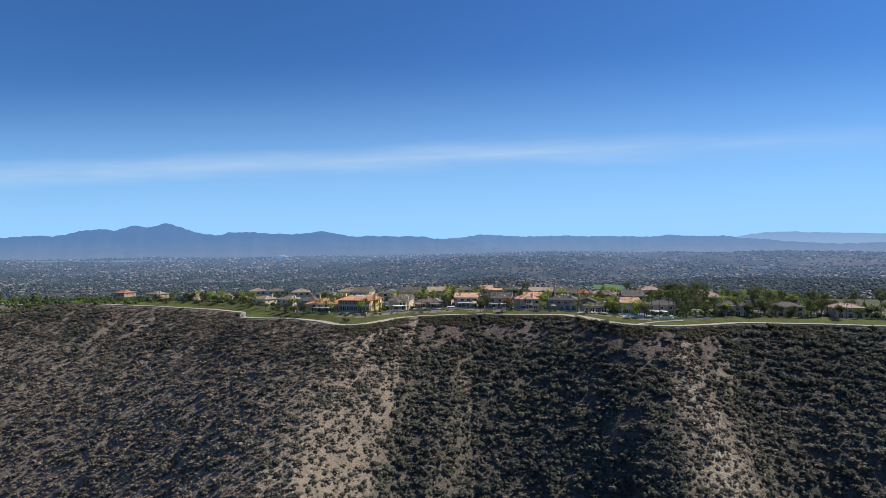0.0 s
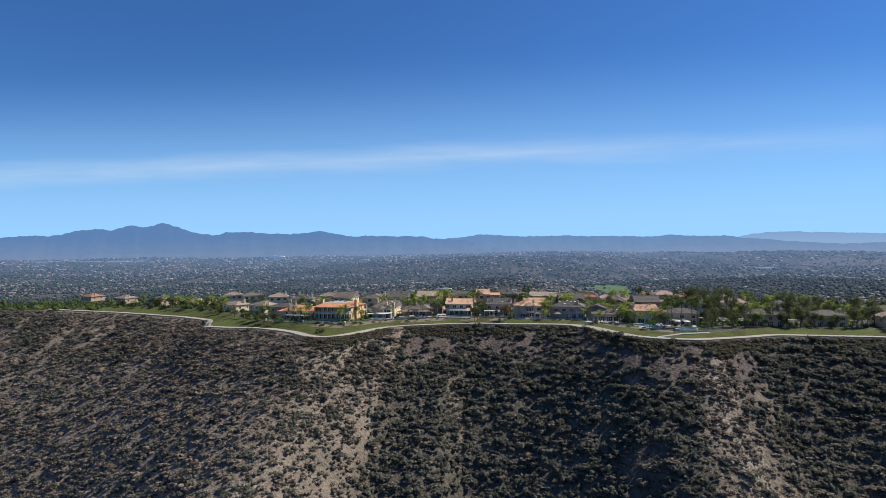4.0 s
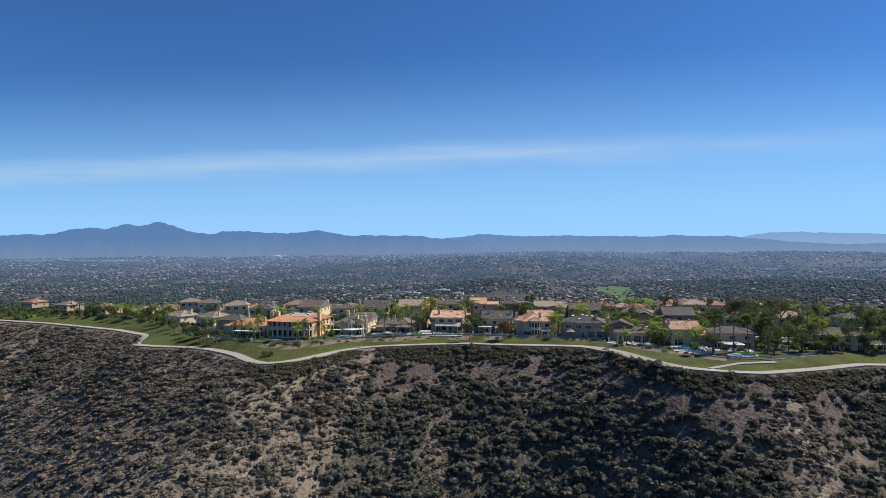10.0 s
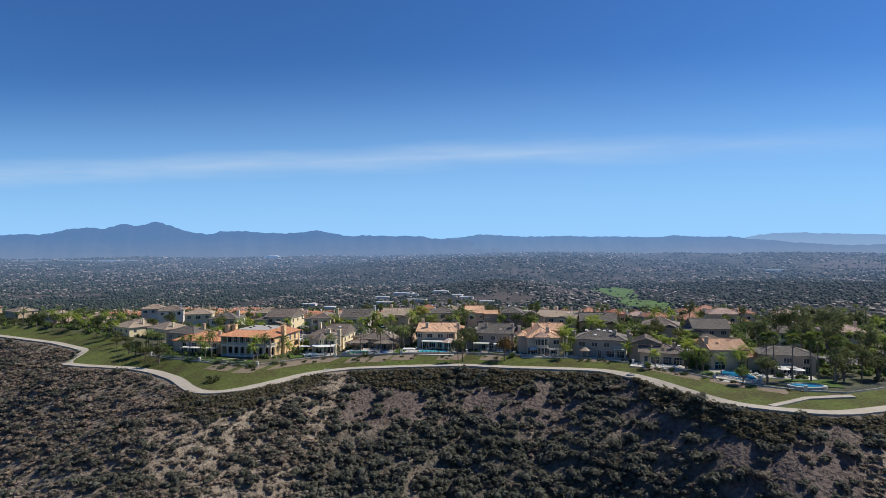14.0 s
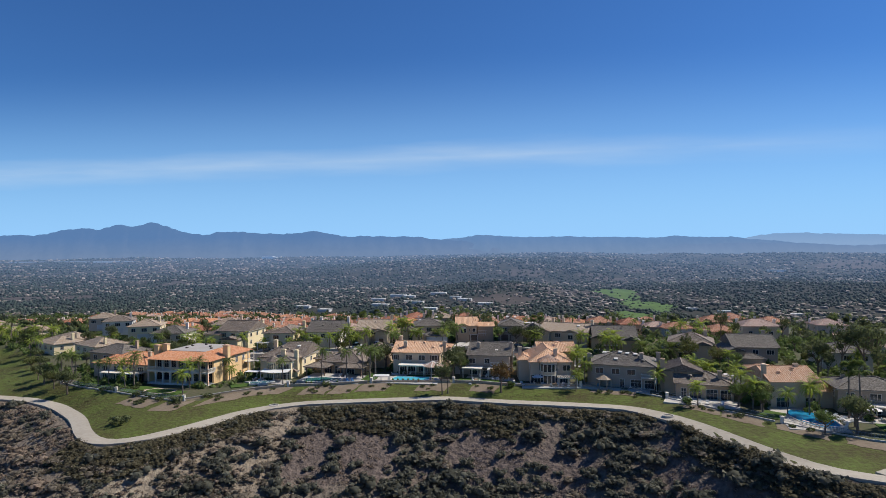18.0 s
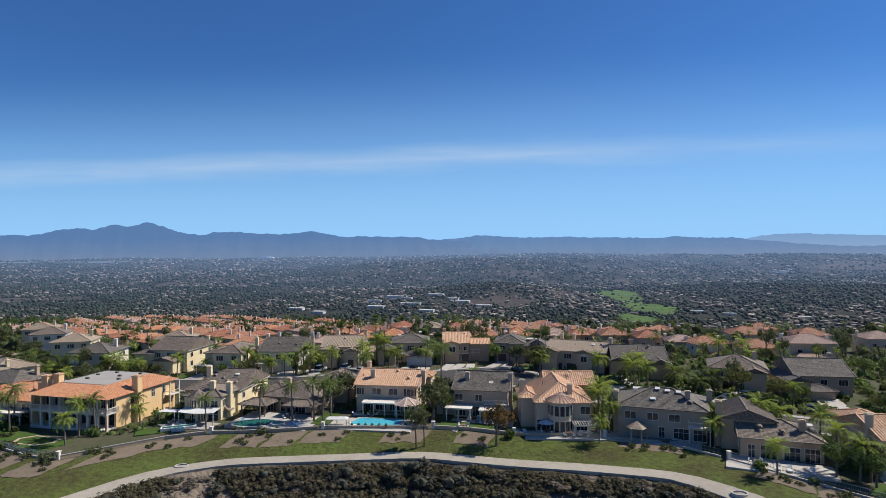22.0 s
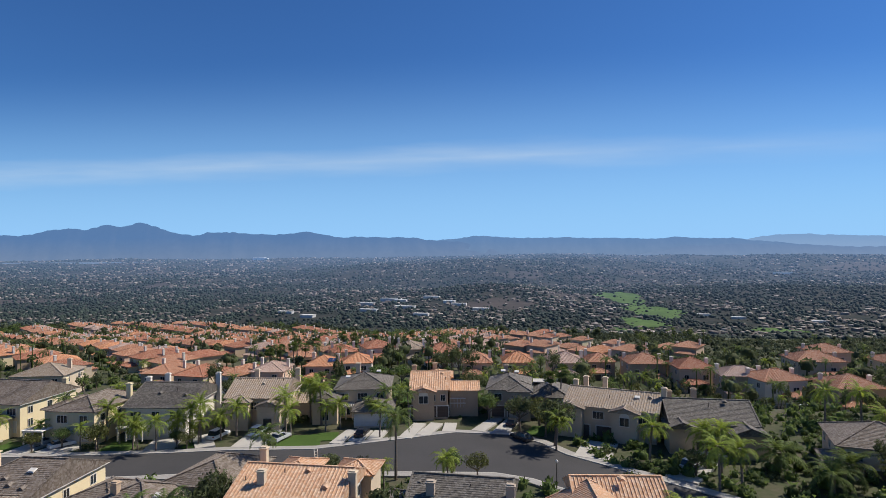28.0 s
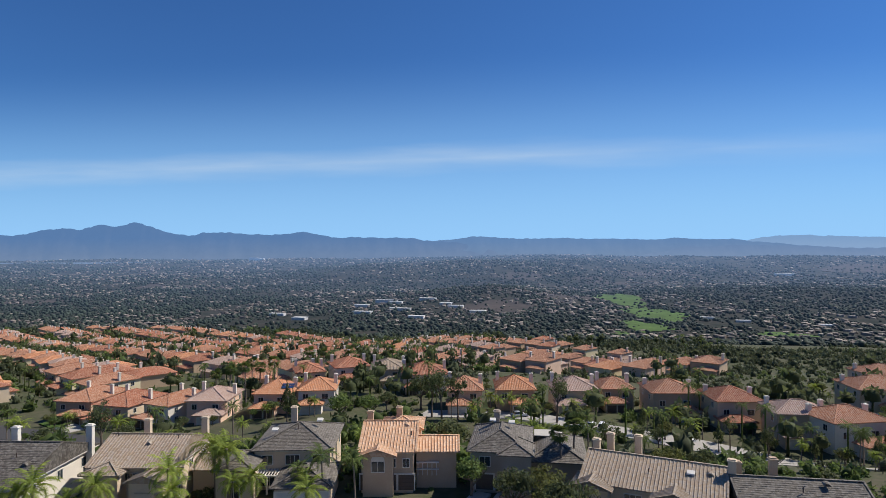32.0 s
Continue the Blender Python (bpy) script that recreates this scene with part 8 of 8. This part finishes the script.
srng = np.random.RandomState(77)
N = 86000
sx, sy = srng.uniform(-400, 260, N), srng.uniform(190, 470, N)
u = rim(sx) - sy
# dense growth only as far down as the camera's view reaches
keep = (u > 3.4) & (u < 215) & (terrain(sx, sy) > 20 - 0.46 * sy)
sx, sy, u = sx[keep], sy[keep], u[keep]
spur_s, scree_s = bareness(sx, sy)
clump = 0.55 * field(sx, sy, 7, 30) + 0.45 * field(sx, sy, 22, 37)
green_side = ramp01(-54, -44, sx + 0.05 * u) * (1 - 0.95 * spur_s)
dens = np.where(green_side > 0.5, 0.85 + 0.5 * clump, 0.45 + 1.25 * clump) * (1 + 0.5 * spur_s) * (1 - 0.85 * scree_s) * (1 - 0.3 * ramp01(120, 180, u))
ok = srng.rand(len(sx)) < dens * 0.74
sx, sy, u, green_side, spur_s, clump = sx[ok], sy[ok], u[ok], green_side[ok], spur_s[ok], clump[ok]
gully = green_side > 0.5
size = np.exp(srng.randn(len(sx)) * 0.33).clip(0.5, 2.0) * np.where(gully, 1.75, 1.6) * np.where(spur_s > 0.4, 0.85, 1.0) * np.where(u < 9, 0.8, 1.0)
sz_ = terrain(sx, sy) - 0.2
tint = srng.rand(len(sx)) + 0.5 * (field(sx, sy, 30, 51) - 0.5)
kind_ = np.where(gully, np.where(tint < 0.86, 0, 1), np.where(tint < 0.20, 0, np.where(tint < 0.74, 1, 2)))
near_rim = u < 48
tight = [mound(140 + i, 4, 14, 0.17) for i in range(7)]
loose = [mound(160 + i, 3, 8, 0.23, 0.8) for i in range(7)]
for k, (name, label, mat) in enumerate((("canyon_scrub", "dark green bushy scrub on the canyon side", "scrub_green"), ("sage_scrub", "grey-olive sage scrub on the canyon side", "scrub_grey"), ("dry_scrub", "dry reddish-brown scrub on the canyon side", "scrub_brown"))):
    for side, templates in ((near_rim, tight), (~near_rim, loose)):
        sel = (kind_ == k) & side
        scatter(name, label, "scrub", templates, sx[sel], sy[sel], sz_[sel], size[sel], M[mat], (0.6, 1.0) if k == 0 else (0.30, 0.58), seed=k + 1)
# a thick belt of chaparral just below the trail
N = 5200
bx = srng.uniform(-210, 150, N)
bu = 2.9 + 9.5 * srng.rand(N) ** 1.3
bys = rim(bx) - bu
keep = field(bx, bys * 0.6, 12, 44) + 0.25 * (bx > -50) - 0.04 * bu > 0.33
bx, bys = bx[keep], bys[keep]
thick_ = [mound(180 + i, 5, 14, 0.15, 0.7) for i in range(6)]
size_ = srng.uniform(0.9, 2.1, len(bx))
for name, label, sel, mat, sc in (("rim_scrub", "dense olive-green chaparral along the trail's edge", bx > -92, "scrub_olive", 1.0), ("rim_brush", "low dry purple-brown brush below the trail", bx <= -92, "scrub_brown", 0.6)):
    scatter(name, label, "scrub", thick_, bx[sel], bys[sel], terrain(bx[sel], bys[sel]) - 0.25, size_[sel] * sc, M[mat], (0.4, 0.75), seed=14)

# brittle twigs and dead brush on the bare slope
N = 14000
jx = srng.uniform(-190, 120, N)
ju = 4 + 62 * srng.rand(N)
jy = rim(jx) - ju
keep = field(jx, jy, 4, 49) + 0.5 * field(jx, jy, 15, 50) > 0.62
jx, jy = jx[keep], jy[keep]
brush = [tuft(200 + i, 12, 0.75, 0) for i in range(5)]
scatter("dead_brush", "brittle grey-brown dead brush on the slope", "brush", brush, jx, jy, terrain(jx, jy) - 0.12, srng.uniform(0.2, 0.5, len(jx)), M["scrub_brown"], (0.5, 1.0), seed=16)
# thin scrub over the canyon floor, where the camera does not look
N = 8000
qx, qy = srng.uniform(-420, 420, N), srng.uniform(-260, 330, N)
uq = rim(qx) - qy
keep = (uq > 20) & ((qy < 206) | (terrain(qx, qy) <= 20 - 0.445 * qy)) & (field(qx, qy, 30, 48) > 0.3)
qx, qy = qx[keep], qy[keep]
floor_tuft = [tuft(180 + i, 6, 0.4, 1, False) for i in range(5)]
scatter("floor_scrub", "open grey-green scrub over the canyon floor", "scrub", floor_tuft, qx, qy, terrain(qx, qy) - 0.2, 1.1 * np.exp(srng.randn(len(qx)) * 0.4).clip(0.5, 2.4), M["scrub_green"], (0.5, 1.0), seed=15)

# low fill of shrubs between the houses down the slope, and woods beyond
N = 17000
wx, wy = srng.uniform(-650, 420, N), srng.uniform(436, 1000, N)
near_house = np.zeros(N, bool)
boxes = np.array([(f[0], f[1] + f[4] / 2, 5.6 if f[2] == 0 and f[3] == 13 else max(f[3], f[4]) * 0.55) for f in FOOT])
for hx, hy, hr in boxes:
    near_house |= (np.abs(wx - hx) < hr) & (np.abs(wy - hy) < hr)
court = (np.abs(wx + 124) < 32) & (wy > 458) & (wy < 496) | (np.abs(wy - np.interp(wx, [-21, 6, 28, 44, 58, 75, 94], [496, 496, 482, 472, 460, 446, 433])) < 6.5) & (wx > -24) & (wx < 96)
# shrubs left out here to fit the camera's view towards the pond
view_gap = ((wx - 265) / 120) ** 2 + ((wy - 930) / 75) ** 2 < 1
keep = ~near_house & ~court & ~view_gap & (field(wx, wy, 24, 33) + 0.25 * ramp01(560, 640, wy) + 0.14 * (1 - ramp01(540, 570, wy)) + 0.3 * ramp01(30, 60, wx) * ramp01(500, 520, wy) > 0.38)
wx, wy = wx[keep], wy[keep]
woods = [tuft(60 + i, 20, 0.5) for i in range(4)]


def on_stem(crown, stem, r):
    """A crown lifted onto a slim square stem, as one small shape."""
    v, f = np.array(crown[0], float), np.array(crown[1])
    k = len(v)
    ring = [(r, r), (-r, r), (-r, -r), (r, -r)]
    post = np.array([(x, y, 0) for x, y in ring] + [(x * 0.6, y * 0.6, stem) for x, y in ring])
    side = [t for i in range(4) for t in ((k + i, k + (i + 1) % 4, k + 4 + (i + 1) % 4), (k + i, k + 4 + (i + 1) % 4, k + 4 + i))]
    return np.concatenate([v + (0, 0, stem), post]), np.concatenate([f, np.array(side)])


tall = srng.uniform(1.1, 2.7, len(wx)) * (0.75 + 0.5 * ramp01(540, 700, wy))
wz = terrain(wx, wy) - 0.2
half = (field(wx, wy, 30, 35) > 0.5) & (wy > 520) | (wy > 600 + 60 * field(wx, wy, 40, 36)) & (wx > -60) | (wx > 12) & (field(wx, wy, 18, 38) > 0.36)
tall = np.where(srng.rand(len(wx)) < 0.25, tall * 1.75, tall) * np.where((wx > 0) & (wy > 530), 0.55, 1.0)
scatter("hillside_shrubs", "mixed dark shrubs and small trees between houses", "shrubs", woods, wx[half], wy[half], wz[half], tall[half], M["leaf_hill"], (0.8, 1.6), seed=3)
scatter("hillside_bushes", "mixed light green bushes between houses", "shrubs", woods, wx[~half], wy[~half], wz[~half], tall[~half] * 0.9, M["leaf_mid"], (0.7, 1.3), seed=13)
# trees and palms standing between the roofs down the slope
N = 2600
gx_, gy_ = srng.uniform(-430, 210, N), srng.uniform(462, 900, N)
blocked = np.zeros(N, bool)
for hx, hy, hr in boxes:
    blocked |= (np.abs(gx_ - hx) < hr + 0.6) & (np.abs(gy_ - hy) < hr + 0.6)
keep = ~blocked & (field(gx_, gy_, 34, 71) > 0.42 + 0.3 * ((gx_ > 0) & (gy_ > 530))) & ~((np.abs(gx_ + 124) < 32) & (gy_ > 458) & (gy_ < 496))
gx_, gy_ = gx_[keep], gy_[keep]
palmy = srng.rand(len(gx_)) < 0.36
gz_ = terrain(gx_, gy_) - 0.2
lifted = [on_stem(tuft(220 + i, 26, 0.5), 1.5, 0.10) for i in range(4)]
slender = [on_stem(palm_crown(230 + i, 11, 2.5, 1.9, 9, 0.55), 8.2, 0.16) for i in range(3)]
scatter("slope_trees", "dark garden trees standing between the red-roofed houses", "trees", lifted, gx_[~palmy], gy_[~palmy], gz_[~palmy], srng.uniform(1.9, 3.2, (~palmy).sum()), M["leaf_dark"], (0.9, 1.3), seed=21)
scatter("slope_palms", "slim feather palms standing between the red-roofed houses", "palm trees", slender, gx_[palmy], gy_[palmy], gz_[palmy], srng.uniform(0.8, 1.25, palmy.sum()), M["leaf_palm_dark"], (0.9, 1.25), seed=22)
# thick planting in the gardens
N = 7000
hx_, hy_ = srng.uniform(-240, 190, N), srng.uniform(330, 440, N)
sel = [i for i in range(N) if hy_[i] > float(yard_edge(hx_[i])) + 1 and not inside_house(hx_[i], hy_[i], 0.6) and not open_yard(hx_[i], hy_[i])]
hx_, hy_ = hx_[sel], hy_[sel]
scatter("garden_planting", "dense mixed green planting between houses", "planting", woods, hx_, hy_, terrain(hx_, hy_) - 0.1, srng.uniform(.5, 1.5, len(hx_)), M["leaf_mid"], (0.6, 1.4), seed=4)
# ice plant carpet on the bank
N = 15000
ix = srng.uniform(-200, 120, N)
iy = rim(ix) + 1.9 + srng.rand(N) * (yard_edge(ix) - rim(ix) - 2.2)
mat_ = [tuft(80 + i, 12, 0.42, 0) for i in range(5)]
scatter("ground_cover", "low succulent ground cover on the bank", "ground cover", mat_, ix, iy, terrain(ix, iy) - 0.12, srng.uniform(.35, .7, N), M["cover_green"], (0.10, 0.2), seed=5)

# ---------------------------------------------------------------- the valley
blob = [tuft(100 + i, 0, 0.6) for i in range(5)]
golf_lobes = ((335, 2145, 58, 230), (332, 1740, 58, 170), (258, 1500, 38, 90), (463, 1409, 44, 30), (192, 1385, 20, 22))


def on_golf(x, y, reach):
    return np.any([((x - cx) / rx) ** 2 + ((y - cy) / ry) ** 2 < reach for cx, cy, rx, ry in golf_lobes], axis=0)


def grassy(x, y):
    """The dry open slopes of the valley."""
    out = np.zeros(len(x), bool)
    for cx, cy, rx, ry in ((-20, 1850, 95, 110), (-330, 2420, 130, 120), (-150, 2700, 150, 110), (60, 3050, 110, 90), (1950, 3700, 330, 190), (2300, 3600, 380, 260), (-1560, 2150, 190, 75)):
        out |= ((x - cx) / rx) ** 2 + ((y - cy) / ry) ** 2 < 0.55 + 0.8 * field(x, y, 60, 23)
    return out


def built(x, y):
    """Where the town's streets lie: 0 in the woods, 1 among houses."""
    woods_ = np.exp(-(((x - 980) / 420) ** 2) - ((y - 2150) / 520) ** 2)
    return ramp01(0.40, 0.5, 0.6 * field(x, y, 260, 41) + 0.4 * field(x, y, 110, 47) + 0.02 - 0.6 * woods_ + 0.3 * np.exp(-(((x + 2000) / 380) ** 2) - ((y - 3300) / 320) ** 2))


N = 100000
dist = 1000 * (4900 / 1000) ** (srng.rand(N) ** 0.95)
ang = srng.uniform(-0.98, 0.80, N)
vx_, vy_ = dist * ang * 0.98, dist + 120
clear = -0.02 + 0.24 * built(vx_, vy_) + 2.0 * (0.5 - field(vx_, vy_ * 0.30, 80, 40)) + 1.1 * (0.5 - field(vx_, vy_ * 0.4, 32, 62)) - 0.3 * np.exp(-(((vx_ - 980) / 420) ** 2) - ((vy_ - 2150) / 520) ** 2)
keep = np.where(on_golf(vx_, vy_, 0.85), srng.rand(N) < 0.10, np.where(grassy(vx_, vy_), srng.rand(N) < 0.08 + 0.22 * (vy_ > 3000), srng.rand(N) > clear))
vx_, vy_ = vx_[keep], vy_[keep]
vs_ = np.exp(srng.randn(len(vx_)) * 0.45).clip(0.4, 2.2) * 4.1 * (0.85 + 0.35 * ramp01(1300, 4200, vy_))
scatter("valley_trees", "dark woods and street trees across the valley, haze painted as glow", "woods", blob, vx_, vy_, terrain(vx_, vy_) - 0.5, vs_, M["scrub_far"], (0.55, 1.2), seed=6)


def cottage(w, d, h, rise):
    v = [(-w, -d, 0), (w, -d, 0), (w, d, 0), (-w, d, 0), (-w, -d, h), (w, -d, h), (w, d, h), (-w, d, h), (-w * .7, 0, h + rise), (w * .7, 0, h + rise)]
    q = [(0, 1, 5), (0, 5, 4), (1, 2, 6), (1, 6, 5), (2, 3, 7), (2, 7, 6), (3, 0, 4), (3, 4, 7)]
    k = [(4, 5, 9), (4, 9, 8), (6, 7, 8), (6, 8, 9), (7, 4, 8), (5, 6, 9)]
    roofv = [tuple(np.array(v[i]) + (0, 0, .2)) for i in range(4, 10)]
    return np.array(v + roofv), np.array(q + [tuple(i + 6 for i in t) for t in k])


cott = [cottage(6, 5, 4, 2.2), cottage(8, 5, 3.4, 1.8), cottage(5, 6, 5.5, 2.2), cottage(8, 5, 4, 1.6), cottage(11, 6, 5, 0.5)]
N = 12500
dist = 1150 * (4750 / 1150) ** (srng.rand(N) ** 0.85)
ang = srng.uniform(-0.98, 0.80, N)
tx_, ty_ = dist * ang * 0.98, dist + 120
keep = (srng.rand(N) < 0.07 + 0.75 * built(tx_, ty_)) & ~on_golf(tx_, ty_, 1.2) & ~(grassy(tx_, ty_) & (srng.rand(N) < 0.93))
tx_, ty_ = tx_[keep], ty_[keep]
turn_ = 0.9 * (field(tx_, ty_, 380, 52) - 0.5)
row_ = 46.0
across = np.round((ty_ + turn_ * tx_) / row_) * row_ + srng.choice((-11.0, 11.0), len(tx_)) + srng.uniform(-6, 6, len(tx_))
ty_ = across - turn_ * tx_
tx_ = np.round(tx_ / 15) * 15 + srng.uniform(-3, 3, len(tx_))
ts_ = srng.uniform(.42, .8, len(tx_)) * (1 + 0.35 * ramp01(1500, 4000, ty_))
scatter("valley_town", "town of small pale and tan roofs across the valley", "town", cott, tx_, ty_, terrain(tx_, ty_), ts_, M["town"], (0.9, 1.2), seed=8)
for x, y, w, d, h in ((-210, 2006, 46, 16, 8), (-326, 2009, 60, 14, 9), (-290, 1960, 34, 12, 8), (-150, 1900, 30, 16, 7), (-120, 1840, 38, 14, 7), (-370, 1900, 40, 12, 8), (-250, 1790, 52, 14, 7), (-330, 1740, 44, 16, 7),
                      (-60, 1720, 36, 14, 7), (-190, 1650, 34, 14, 7), (-440, 1620, 30, 18, 7), (-520, 1700, 36, 14, 7), (1307, 3376, 70, 22, 12), (1360, 3420, 40, 20, 9), (-1740, 4480, 90, 30, 20), (-1690, 4460, 40, 26, 14),
                      (600, 1550, 30, 9, 4), (420, 1660, 28, 10, 5), (470, 1600, 26, 10, 5)):
    shed = thing("valley_hall", pose(x, y, ground_at(x, y) - 1.5, 0, 0, -8), "long pale flat-roofed building in the valley", "building", "valley halls")
    part("wall", Build().box(-w / 2, w / 2, -d / 2, d / 2, 0, h), M["shed_white"], shed)
    part("roof", Build().box(-w / 2 - 0.6, w / 2 + 0.6, -d / 2 - 0.6, d / 2 + 0.6, h, h + 0.7, 0.2), M["shed_white"], shed)


def drape(name, ring, material, label, category, lift=0.6, rings=6):
    """A patch following the ground inside a closed ring."""
    cx, cy = sum(p[0] for p in ring) / len(ring), sum(p[1] for p in ring) / len(ring)
    b = Build()
    b.v.append((cx, cy, ground_at(cx, cy) + lift))
    n = len(ring)
    for k in range(1, rings + 1):
        for x, y in ring:
            px, py = cx + (x - cx) * k / rings, cy + (y - cy) * k / rings
            b.v.append((px, py, ground_at(px, py) + lift))
    for i in range(n):
        b.f.append((0, 1 + i, 1 + (i + 1) % n))
    for k in range(rings - 1):
        for i in range(n):
            j = (i + 1) % n
            b.f.append((1 + k * n + i, 1 + (k + 1) * n + i, 1 + (k + 1) * n + j, 1 + k * n + j))
    return solo(name, b, material, label, category, kind="structure")


for k, (gx_, gy_, grx, gry) in enumerate(golf_lobes):
    ring = []
    for i in range(40):
        a = 2 * math.pi * i / 40
        wob = 1 + 0.22 * math.sin(3 * a + k) + 0.12 * math.sin(7 * a + 2 * k)
        ring.append((gx_ + grx * wob * math.cos(a), gy_ + gry * wob * math.sin(a)))
    drape("fairway_" + "abcde"[k], ring, M["fairway"], "bright green golf fairway in the valley", "fairway", 1.2)
drape("water", ring_of(372, 1296, 34, 16, 24, 0.1, 0.15), M["lake"], "dark blue pond beside the golf course", "pond", 1.0)

# a ladder leaning on the back of the peach-roofed house
lad = thing("ladder", pose(-27.0, 379.6, 0.3), "white metal ladder leaning against the house's eaves", "ladder")
for sx in (-0.24, 0.24):
    part("rail", Build().beam((sx, 0.9, 0.0), (sx, -0.9, 7.6), 0.07, 0.09), M["trim_white"], lad)
for i in range(18):
    t = (i + 0.7) / 18.6
    part("rung", Build().beam((-0.24, 0.9 - 1.8 * t, 7.6 * t), (0.24, 0.9 - 1.8 * t, 7.6 * t), 0.05, 0.05), M["trim_white"], lad)
